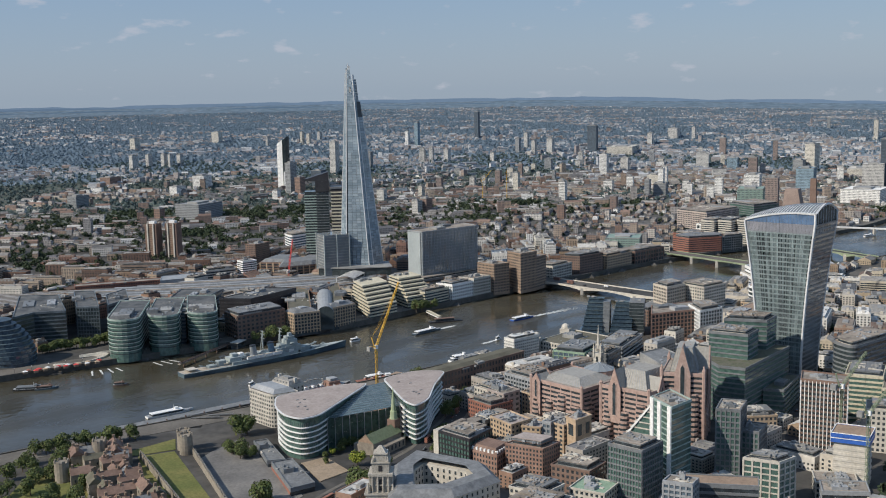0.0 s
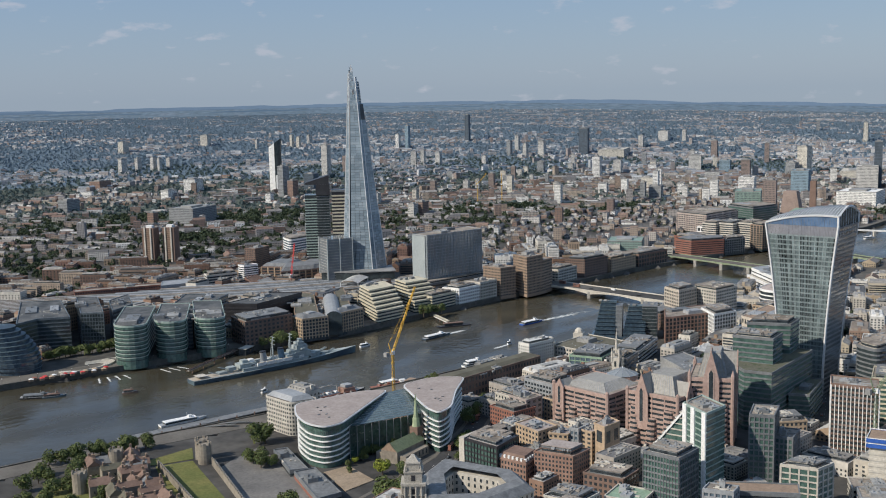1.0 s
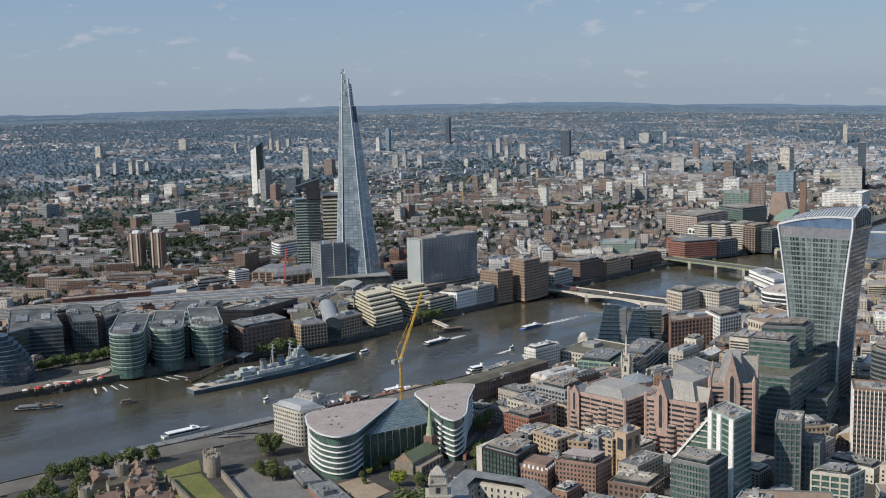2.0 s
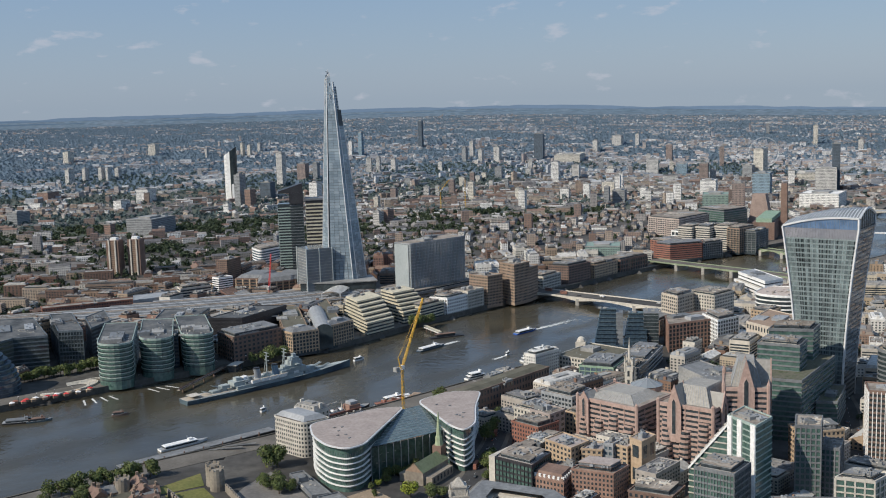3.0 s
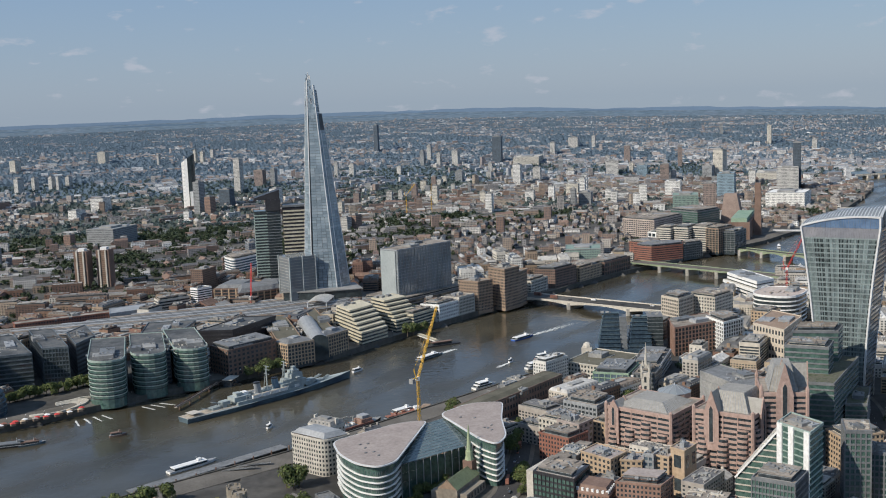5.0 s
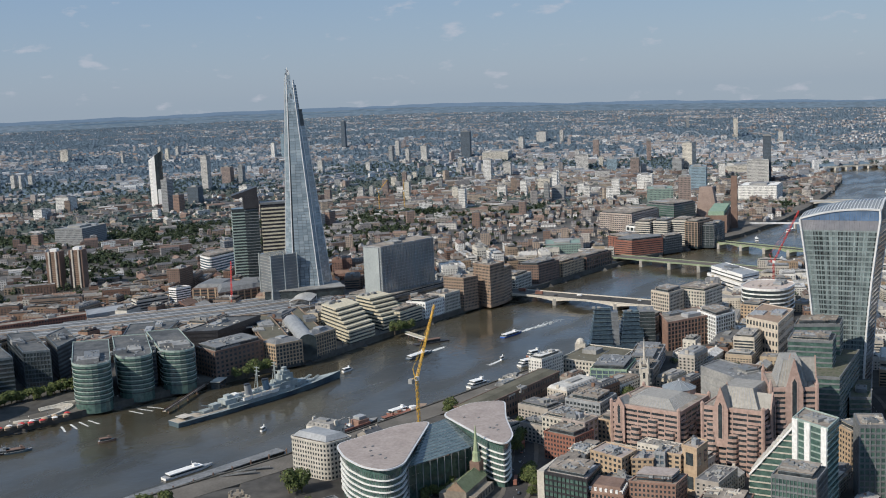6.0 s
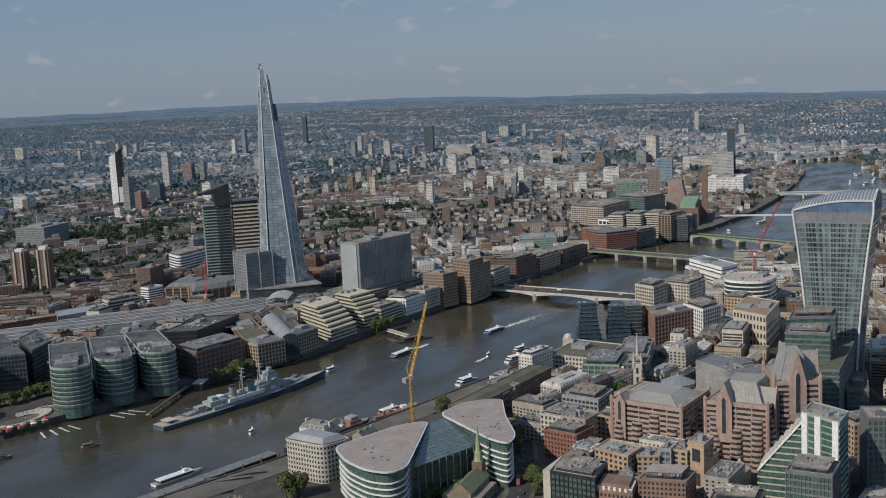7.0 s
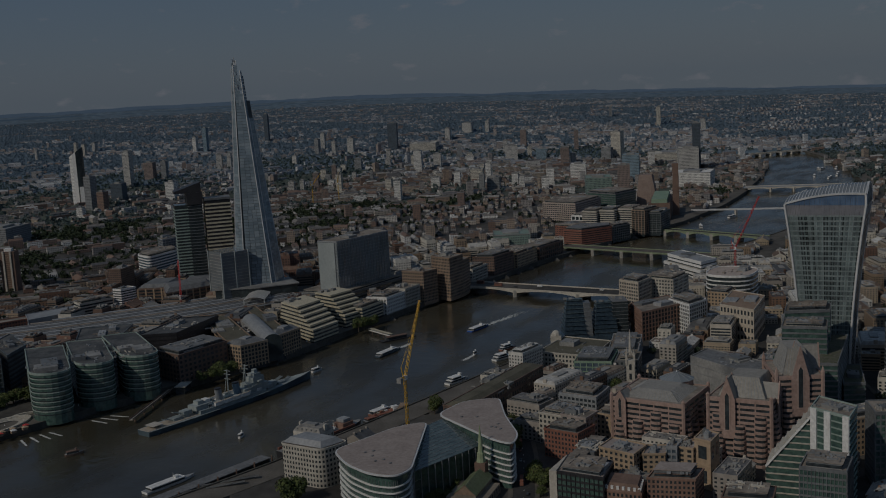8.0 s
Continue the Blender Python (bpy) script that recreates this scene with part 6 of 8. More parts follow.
def brick_point_tower(x, y):
    t = thing("flats_tower", x, y, 5, 30, "brown brick and white concrete tower of flats", "tower block", "paired flats towers")
    keep_free([(x - 14, y - 14), (x + 14, y - 14), (x + 14, y + 14), (x - 14, y + 14)], 4)
    bm = bmesh.new()
    box(bm, -10, -10, -2, 10, 10, 56)
    part("core", bm, M_BROWN, t)
    for k in range(18):
        bm = bmesh.new()
        box(bm, -10.4, -6, k * 3.05 + 1.2, 10.4, 6, k * 3.05 + 2.5)
        part("balcony_band", bm, M_TAN, t)
    for s in (-1, 1):
        for a in (-1, 1):
            bm = bmesh.new()
            box(bm, s * 10.6 - 1, a * 5 - 1.2, 0, s * 10.6 + 1, a * 5 + 1.2, 57)
            part("white_rib", bm, M_STONE, t)
    bm = bmesh.new()
    box(bm, -5, -5, 56, 5, 5, 60)
    part("plant_room", bm, M_WHITE, t)


brick_point_tower(45, -425)
brick_point_tower(20, -405)
office("brown brick block of flats on the hill street", para((-88, -180), (-82, -160), (-106, -150)), 36, M_BROWN, style="punched", plant=2)
office("red brick tower of flats beside the station", para((8, -232), (4, -212), (-32, -222)), 37, M_BROWN, style="punched", floor=3, bay=3, plant=2)
office("white apartment block near the viaduct", para((100, -132), (101, -118), (80, -114)), 32, M_WHITE, M_GLASS, "bands", 3, band=.5, plant=1)
for pts, rz in ((para((12, -150), (62, -128), (44, -92)), 5), (para((42, -104), (79, -66), (20, -42)), 6), (para((-10, -110), (20, -92), (0, -56)), 5)):
    hw = office("tan hospital wing with yellow piers and slate roof", pts, 25, M_BROWN, M_GLASS, "grid", 4, 9, band=.4, pier=.9, plant=0, pier_mat=M_YELLOW)
    hip(hw, grow(local(hw, pts), .5), 20, rz, M_SLATE, 6, "slate_roof", "hipped grey slate roof")
office("white curved hospital building with glass drum", smooth_outline([(-150, -330), (-128, -284), (-200, -290), (-240, -340)], 14), 30, M_WHITE, M_BLUEGLASS, "bands", 4, plant=4)
office("grey glass clinic tower beside white curved wing", para((-222, -350), (-205, -325), (-240, -318)), 44, M_ZINC, M_BLUEGLASS, "grid", 4, 5, band=.2, pier=.3, plant=2)
office("pale offices beside the viaduct", para((140, -158), (150, -138), (108, -126)), 23, M_STONE, M_GLASS, "bands", 3.6, plant=3)
office("long pale shed roof by the viaduct", para((192, -184), (216, -152), (160, -132)), 17, M_ZINC, M_ZINC, "bands", 6, plant=0, deck=M_ZINC)
office("low red brick housing terrace", para((300, -230), (308, -214), (196, -160)), 16, M_RED, style="punched", plant=2)


def station():
    """The sweeping platform canopies of the terminus, on their viaduct."""
    line = [(-60, 66), (10, 48), (80, 20), (150, -22), (235, -84), (330, -165), (430, -240), (620, -360)]
    ln = resample(line, 30)
    keep_free(offset(ln, 58) + offset(ln, -58)[::-1], 0)
    bm = bmesh.new()
    strip(bm, offset(ln, 56), offset(ln, -56), 2, 12, 0)
    bmesh.ops.recalc_face_normals(bm, faces=bm.faces)
    tagged(part("rail_viaduct", bm, M_VIADUCT), "broad brick railway viaduct with dark ballast", "viaduct", kind="structure")
    for k in range(13):
        o = -52 + k * 8.6
        seg = ln[2:20 - abs(k - 7)]
        t = thing("platform_canopy", 0, 0, 0, 0, "long curved grey metal platform canopy", "canopy", "platform canopies")
        bm = bmesh.new()
        w = 2.4
        rows = []
        for i, off_ in enumerate((-w, -w * .5, 0, w * .5, w)):
            l2 = offset(seg, o + off_)
            rows.append([bm.verts.new((x, y, 17.5 - .8 * abs(off_ / w) ** 2)) for x, y in l2])
        for a, b in zip(rows, rows[1:]):
            for i in range(len(seg) - 1):
                bm.faces.new((a[i], a[i + 1], b[i + 1], b[i]))
        bmesh.ops.recalc_face_normals(bm, faces=bm.faces)
        bmesh.ops.solidify(bm, geom=bm.faces[:], thickness=.35)
        part("canopy_roof", bm, (M_ZINC, M_DECK, M_SLATE, M_ZINC, M_GREY)[k % 5], t)
        for i in range(0, len(seg), 3):
            bm = bmesh.new()
            p = offset(seg, o)[i]
            beam(bm, (p[0], p[1], 11.5), (p[0], p[1], 17), .25)
            part("column", bm, M_STEEL, t)
    for k in range(10):
        o = -48 + k * 10
        t = thing("railway_track", 0, 0, 0, 0, "pair of steel rails on dark ballast", "track", "railway tracks")
        for s in (-.72, .72):
            bm = bmesh.new()
            l2 = offset(ln[14:], o + s)
            strip(bm, l2, offset(ln[14:], o + s + .25), 11.9, 12.2)
            bmesh.ops.recalc_face_normals(bm, faces=bm.faces)
            part("rail", bm, M_STEEL, t)
    t = thing("concourse_roof", 52, 52, 0, 28, "pale curved station concourse roof", "station roof")
    bm = bmesh.new()
    rows = [[bm.verts.new((-24 + 48 * i / 8, -13 + 26 * j / 6, 22 + 3 * math.sin(math.pi * j / 6))) for i in range(9)] for j in range(7)]
    for a, b in zip(rows, rows[1:]):
        for i in range(8):
            bm.faces.new((a[i], a[i + 1], b[i + 1], b[i]))
    bmesh.ops.solidify(bm, geom=bm.faces[:], thickness=.5)
    part("roof_shell", bm, M_WHITE, t)
    for sx in (-22, 22):
        for sy in (-12, 12):
            bm = bmesh.new()
            beam(bm, (sx, sy, 5), (sx, sy, 22), .4)
            part("column", bm, M_STEEL, t)


M_VIADUCT = material("ballast", [(0.10, 0.09, 0.08), (0.16, 0.14, 0.12)], 0.9, scale=0.05, grain=0.4, amount=0.3)
station()


# ---- bridges ----
def bridge(name, a, b, width, deck_z, piers, mats, label, arch=3.0, rail=1.2):
    a, b = Vector(a), Vector(b)
    ln, d = (b - a).length, (b - a).normalized()
    ang = math.degrees(math.atan2(d.y, d.x))
    t = thing(name, a.x, a.y, rise(a.x, a.y), ang, label, "bridge")
    w = width / 2
    n = len(piers) + 1
    xs = [0] + [p * ln for p in piers] + [ln]
    for i in range(n):
        bm = bmesh.new()
        x0, x1 = xs[i], xs[i + 1]
        prev = None
        for k in range(13):
            f = k / 12
            x = x0 + (x1 - x0) * f
            zl = deck_z - 1.2 - arch * (2 * f - 1) ** 2
            cur = [bm.verts.new(p) for p in ((x, -w, zl), (x, w, zl), (x, w, deck_z), (x, -w, deck_z))]
            if prev:
                for q in range(4):
                    bm.faces.new((prev[q], prev[(q + 1) % 4], cur[(q + 1) % 4], cur[q]))
            prev = cur
        bmesh.ops.recalc_face_normals(bm, faces=bm.faces)
        part("span", bm, mats[0], t)
    bm = bmesh.new()
    box(bm, -8, -w + 1.5, deck_z, ln + 8, w - 1.5, deck_z + .15)
    part("roadway", bm, mats[1], t)
    for s in (-1, 1):
        bm = bmesh.new()
        box(bm, -4, s * w - .3, deck_z, ln + 4, s * w + .3, deck_z + rail)
        part("parapet", bm, mats[0], t)
    for p in piers:
        bm = bmesh.new()
        x = p * ln
        prism(bm, ccw([(x - 2.6, -w), (x, -w - 3), (x + 2.6, -w), (x + 2.6, w), (x, w + 3), (x - 2.6, w)]), -6, deck_z - 1)
        part("pier", bm, mats[2], t)
    return t


M_GREENPAINT = paint("pale_green_paint", (0.20, 0.25, 0.16), (0.28, 0.32, 0.22), 0.6)
bridge("road_bridge", (-132, 240), (-112, 486), 32, 9.5, [.32, .66], [M_STONE, M_ASPHALT, M_STONE], "pale concrete road bridge with three flat arches", 3.5)
bridge("rail_bridge", (-436, 262), (-384, 500), 26, 10.5, [.2, .4, .6, .8], [M_GREENPAINT, M_VIADUCT, M_STONE], "green steel rail bridge on stone piers", .8, .9)
bridge("arched_bridge", (-640, 318), (-560, 524), 18, 10, [.2, .4, .6, .8], [M_GREENPAINT, M_ASPHALT, M_STONE], "pale green arched road bridge", 4.5)
bridge("foot_bridge", (-850, 340), (-905, 580), 5, 12, [.3, .7], [M_STEEL, M_PLANT, M_STONE], "slim steel suspension footbridge", .3)
bridge("rail_bridge_upstream", (-1245, 350), (-1300, 575), 34, 10, [.2, .4, .6, .8], [M_STONE, M_ZINC, M_STONE], "roofed rail bridge with pale arches", 3)
bridge("arched_bridge_upstream", (-2035, 178), (-2150, 300), 22, 9, [.2, .4, .6, .8], [M_STONE, M_ASPHALT, M_STONE], "white stone bridge with low arches", 3)


def bus(x, y, rot, mat, label, ln=10.5, h=4.2, group="buses", z=5.2):
    t = thing("bus" if h > 3 else "car", x, y, z, rot, label, "bus" if h > 3 else "car", group)
    bm = bmesh.new()
    box(bm, -ln / 2, -1.2, .5, ln / 2, 1.2, h)
    bmesh.ops.bevel(bm, geom=bm.edges[:], offset=.15, segments=1, affect="EDGES")
    part("body", bm, mat, t)
    for z in ((1.4, 2.1), (2.9, 3.7)) if h > 3 else ((1.0, 1.4),):
        bm = bmesh.new()
        box(bm, -ln / 2 + .4, -1.23, z[0], ln / 2 - .4, 1.23, z[1])
        part("window_band", bm, M_GLASS, t)
    for i in (-1, 1):
        for j in (-1, 1):
            bm = bmesh.new()
            prism(bm, [(i * ln * .33 + .45 * math.cos(k * .7854), .45 * math.sin(k * .7854) + .5) for k in range(8)], j * 1.0 - .12, j * 1.0 + .12)
            for v in bm.verts:
                v.co = Vector((v.co.x, v.co.z, v.co.y))
            part("wheel", bm, M_BLACK, t)


for f, off_, m, ln_, h_ in ((.08, -4, M_RED, 10.5, 4.2), (.2, 4, M_RED, 10.5, 4.2), (.42, -4, M_WHITE, 6, 2.6), (.3, 5, M_BLACK, 4.4, 1.6), (.6, 4, M_BLACK, 4.4, 1.6), (.75, -5, M_WHITE, 4.4, 1.6)):
    p = Vector((-132, 240)).lerp(Vector((-112, 486)), f)
    bus(p.x + off_, p.y, 85, m, "red double-decker bus on the bridge" if h_ > 4 else "small vehicle crossing the road bridge", ln_, h_, "bridge traffic", 9.65)


def street_cars():
    random.seed(41)
    protos = {}
    for nm, m in (("black", M_BLACK), ("white", M_WHITE), ("silver", M_ZINC), ("red", M_RED)):
        t = thing("car", 0, 0, 5.2, 0, nm + " parked or passing car on the street", "car", "street cars")
        bm = bmesh.new()
        prism(bm, [(-2.1, -.85), (2.1, -.85), (2.1, .85), (-2.1, .85)], .3, .95)
        bmesh.ops.bevel(bm, geom=bm.edges[:], offset=.12, segments=1, affect="EDGES")
        part("body", bm, m, t)
        bm = bmesh.new()
        prism(bm, [(-1.7, -.75), (1.1, -.75), (1.1, .75), (-1.7, .75)], .92, 1.45, 0, [(-1.3, -.62), (.5, -.62), (.5, .62), (-1.3, .62)])
        part("cabin", bm, M_GLASS, t)
        for i in (-1.3, 1.3):
            for j in (-.8, .8):
                bm = bmesh.new()
                prism(bm, [(i + .33 * math.cos(k * .7854), .33 + .33 * math.sin(k * .7854)) for k in range(8)], j - .1, j + .1)
                for v in bm.verts:
                    v.co = Vector((v.co.x, v.co.z, v.co.y))
                part("wheel", bm, M_BLACK, t)
        protos[nm] = t
    first = dict.fromkeys(protos, True)
    for line in STREETS:
        ln = resample(line, 40)
        for k in range(1, 39, 2):
            a, b = Vector(ln[k]), Vector(ln[k + 1])
            d = (b - a).normalized()
            s = random.choice((-1, 1))
            p = a + Vector((-d.y, d.x)) * s * random.choice((2.2, 5.2))
            nm = random.choice(list(protos))
            m = pose(p.x, p.y, 5.2, 0, 0, math.degrees(math.atan2(d.y, d.x)) + (180 if s > 0 else 0))
            if first[nm]:
                protos[nm].matrix_basis, first[nm] = m, False
            else:
                copy_thing(protos[nm], m)


street_cars()
for x, y, r in ((400, 548, 30), (470, 580, 24), (600, 612, 14)):
    bus(x, y, r, M_RED, "red double-decker bus on the street")


M_GRAVEL = material("tan_gravel", [(0.26, 0.205, 0.145), (0.34, 0.27, 0.20)], 0.95, scale=0.08, grain=0.8, amount=0.25)
bm = bmesh.new()
prism(bm, ccw([(562.8, 542.1), (542.6, 546.2), (552.3, 580.9), (579.0, 580.8)]), 4, 5.6)
tagged(part("pavement", bm, M_GRAVEL), "tan gravel terrace above the street by the church", "terrace", kind="structure")


# ---- ships and boats ----
def supply_vessel():
    t = thing("moored_vessel", 430, 399, 0, 170, "long dark moored vessel with red rails and white deck cranes", "ship")
    bm = bmesh.new()
    hull_mesh(bm, 84, 13, 5.5, .8, 20, .9, 0, .75)
    part("hull", bm, [M_BLACK, M_PLANT], t, "dark steel hull")
    for s in (-1, 1):
        bm = bmesh.new()
        box(bm, -40, s * 5.7 - .5, 5.4, 30, s * 5.7 + .5, 7.2)
        part("deck_rail", bm, M_RED, t, "red painted bulwark")
    for x0, x1, w, z0, z1, m in ((-36, -24, 4.6, 5.5, 9.5, M_ZINC), (-34, -27, 3.6, 9.5, 12, M_PLANT), (18, 30, 4.8, 5.5, 10, M_REDBROWN), (20, 28, 3.8, 10, 12.6, M_ZINC), (-20, 14, 2.6, 5.5, 7.4, M_ZINC)):
        bm = bmesh.new()
        box(bm, x0, -w, z0, x1, w, z1)
        bmesh.ops.bevel(bm, geom=bm.edges[:], offset=.3, segments=1, affect="EDGES")
        part("deckhouse", bm, m, t)
    for k in range(8):
        bm = bmesh.new()
        box(bm, -18 + k * 4.2, -2.2, 7.4, -16 + k * 4.2, 2.2, 8.6)
        part("hatch", bm, M_WHITE if k % 2 else M_GREY, t)
    for x, a in ((-10, 26), (16, -20)):
        bm = bmesh.new()
        beam(bm, (x, 2.8, 7), (x, 2.8, 12.5), .4)
        beam(bm, (x, 2.8, 12.2), (x + a * .8, 2.8, 13.6), .3)
        part("deck_crane", bm, M_STONE, t, "pale deck crane")


def work_barge():
    t = thing("work_barge", 350, 408, 0, 150, "red and white work barge with deck cargo", "barge")
    bm = bmesh.new()
    box(bm, -14, -4, -1, 12, 4, 1.6)
    bmesh.ops.bevel(bm, geom=bm.edges[:], offset=.5, segments=1, affect="EDGES")
    part("hull", bm, M_RED, t)
    random.seed(14)
    for k in range(9):
        bm = bmesh.new()
        x, y = random.uniform(-11, 8), random.uniform(-2.6, 2.6)
        box(bm, x - 1.3, y - .9, 1.6, x + 1.3, y + .9, 1.6 + random.uniform(.6, 2))
        part("cargo_box", bm, random.choice((M_WHITE, M_TEAK, M_BLACK, M_RED)), t)
    bm = bmesh.new()
    box(bm, 5, -2.4, 1.6, 10, 2.4, 4.6)
    part("wheelhouse", bm, M_WHITE, t)


def hull_mesh(bm, ln, beam_w, depth, sheer=1.5, n=18, stern=.75, mat=0, full=.55):
    """A ship's hull from the stern at -x to the bow at +x, closed with a deck."""
    rows = []
    for i in range(n + 1):
        f = i / n
        w = beam_w / 2 * (1 - max(0, (f - full) / (1 - full)) ** 2.2) * (stern + (1 - stern) * min(1, f / .22))
        z = depth + sheer * max(0, f - .4) ** 2 * 2.5
        x = -ln / 2 + ln * f
        w = max(w, .15)
        rows.append([bm.verts.new(p) for p in ((x, -w * .8, -1.5), (x + (f > .9) * 1.5, -w, z), (x + (f > .9) * 1.5, w, z), (x, w * .8, -1.5))])
    for a, b in zip(rows, rows[1:]):
        for q in range(3):
            f = bm.faces.new((a[q], b[q], b[q + 1], a[q + 1]))
            f.material_index = 1 if q == 1 else mat
    bm.faces.new(rows[0]).material_index = mat
    bm.faces.new(rows[-1][::-1]).material_index = mat
    bmesh.ops.recalc_face_normals(bm, faces=bm.faces)


M_FUNNEL = paint("funnel_blue", (0.09, 0.15, 0.22), (0.13, 0.20, 0.27), 0.5)


def warship():
    a, b = Vector((468, 251)), Vector((274, 284))
    c, d = (a + b) / 2, (b - a).normalized()
    t = thing("museum_warship", c.x, c.y, -1.9, math.degrees(math.atan2(d.y, d.x)), "grey camouflaged museum cruiser moored in the river", "ship")
    bm = bmesh.new()
    hull_mesh(bm, 187, 20, 6.0, 3.0, 26)
    part("hull", bm, [M_NAVYDARK, M_NAVY], t, "blue-grey steel hull")
    bm = bmesh.new()
    box(bm, -93, -6.5, 6.0, -40, 6.5, 6.25)
    part("stern_deck", bm, M_TEAK, t, "pale planked stern deck")

    def blockp(nm, x0, x1, w, z0, z1, m=None, slope=0.0, lab=""):
        bm = bmesh.new()
        w0 = w * (1 - slope)
        prism(bm, [(x0, -w), (x1, -w), (x1, w), (x0, w)], z0, z1, 0, [(x0 + slope * 3, -w0), (x1 - slope * 3, -w0), (x1 - slope * 3, w0), (x0 + slope * 3, w0)])
        return part(nm, bm, m or M_NAVY, t, lab)
    blockp("deckhouse", -42, 32, 8, 6, 9)
    blockp("aft_superstructure", -44, -26, 5.5, 9, 13)
    blockp("aft_director", -40, -34, 3, 13, 16)
    blockp("bridge_base", 18, 36, 6.5, 9, 15)
    blockp("bridge_tower", 20, 33, 5.2, 15, 21, None, .06)
    blockp("bridge_top", 22, 30, 4.0, 21, 24)
    blockp("director", 25, 28.5, 2.0, 24, 27)
    blockp("hangar", 8, 18, 6.5, 9, 14)
    blockp("bridge_wing", 24, 28, 8.2, 17, 18.2)
    blockp("signal_deck", 14, 20, 5, 14, 17)
    blockp("forward_deckhouse", 36, 42, 5.5, 7, 11)
    blockp("catapult_deck", -8, 2, 7, 9, 11, M_NAVYDARK)
    blockp("radar_house", -32, -27, 3, 13, 15.5, M_WHITE)
    for x, y in ((-30, 5), (-20, 6), (-2, 6.4), (10, 7), (-30, -5), (-20, -6), (-2, -6.4), (10, -7)):
        blockp("secondary_gun_house", x - 2, x + 2, 1.6, 9, 12.2, M_NAVY, .1).location = (0, y, 0)
    for x in (-14, 6):
        bm = bmesh.new()
        prism(bm, [(x + 3.6 * math.cos(k * .5236), 2.6 * math.sin(k * .5236)) for k in range(12)], 9, 20, 0, [(x - 1.8 + 3.3 * math.cos(k * .5236), 2.3 * math.sin(k * .5236)) for k in range(12)])
        part("funnel", bm, M_ZINC if x < 0 else M_FUNNEL, t, "pale raked funnel" if x < 0 else "blue raked funnel")
        bm = bmesh.new()
        prism(bm, [(x - 1.9 + 3.4 * math.cos(k * .5236), 2.4 * math.sin(k * .5236)) for k in range(12)], 20, 21)
        part("funnel_cap", bm, M_BLACK, t)
    for x in (-4, 16):
        for dx, dy in ((0, 0), (-3, 2.5), (-3, -2.5)):
            bm = bmesh.new()
            beam(bm, (x + dx, dy, 9), (x, 0, 34), .28)
            part("mast_leg", bm, M_NAVY, t)
        for z in (26, 30, 33):
            bm = bmesh.new()
            beam(bm, (x, -4, z), (x, 4, z), .2)
            part("mast_yard", bm, M_NAVY, t)
    for x, z, s in ((46, 9.5, 1), (56, 6.8, 1), (-52, 9.5, -1), (-62, 6.5, -1)):
        bm = bmesh.new()
        prism(bm, [(x + 3.4 * math.cos(k * .5236), 3.4 * math.sin(k * .5236)) for k in range(12)], 5.5, z - 1)
        part("barbette", bm, M_NAVY, t)
        bm = bmesh.new()
        prism(bm, ccw([(x - s * 5, -3.6), (x + s * 3.4, -3.2), (x + s * 4.6, 0), (x + s * 3.4, 3.2), (x - s * 5, 3.6)]), z - 1, z + 2)
        g = part("gun_turret", bm, M_NAVY, t)
        for y in (-1.6, 0, 1.6):
            bm = bmesh.new()
            beam(bm, (x + s * 3, y, z + .6), (x + s * 12, y, z + 3.4), .28)
            part("gun_barrel", bm, M_NAVY, g)
    random.seed(8)
    for k in range(44):
        x = random.uniform(-38, 30)
        s = random.choice((-1, 1))
        blockp("deck_fitting", x, x + random.uniform(1.5, 4), 1.2, 9, 9 + random.uniform(1, 2.6), random.choice((M_NAVY, M_WHITE, M_NAVYDARK))).location = (0, s * 5.5, 0)
    for s in (-1, 1):
        for k in range(4):
            bm = bmesh.new()
            hull_mesh(bm, 9, 2.6, 1.6, .4, 8)
            part("ship_boat", bm, [M_WHITE, M_TEAK], t, "", pose(-22 + k * 10, s * 8.2, 10.5))
    # awning over the stern and the gangway to the quay
    blockp("stern_awning", -88, -78, 5.5, 8.4, 8.6, M_STONE, 0, "pale awning over stern deck")
    t2 = thing("gangway", 398, 202, 2.2, 21, "long low gangway from quay to ship", "gangway")
    bm = bmesh.new()
    box(bm, -48, -1.6, 1.2, 48, 1.6, 1.6)
    part("deck", bm, M_TEAK, t2)
    for s in (-1, 1):
        bm = bmesh.new()
        box(bm, -48, s * 1.5 - .05, 1.6, 48, s * 1.5 + .05, 2.6)
        part("rail", bm, M_BROWN, t2)
    for k in range(5):
        bm = bmesh.new()
        beam(bm, (-40 + k * 20, 0, -6), (-40 + k * 20, 0, 1.2), .5)
        part("pile", bm, M_BROWN, t2)
    t3 = thing("pier_pavilion", 352, 196, 2.5, 21, "small glazed ticket pavilion with pale roof", "kiosk")
    bm = bmesh.new()
    box(bm, -8, -4, -4, 8, 4, 4)
    part("wall", bm, M_GLASS, t3)
    bm = bmesh.new()
    box(bm, -9, -5, 4, 9, 5, 4.6)
    part("roof", bm, M_STONE, t3)


warship()
work_barge()
supply_vessel()


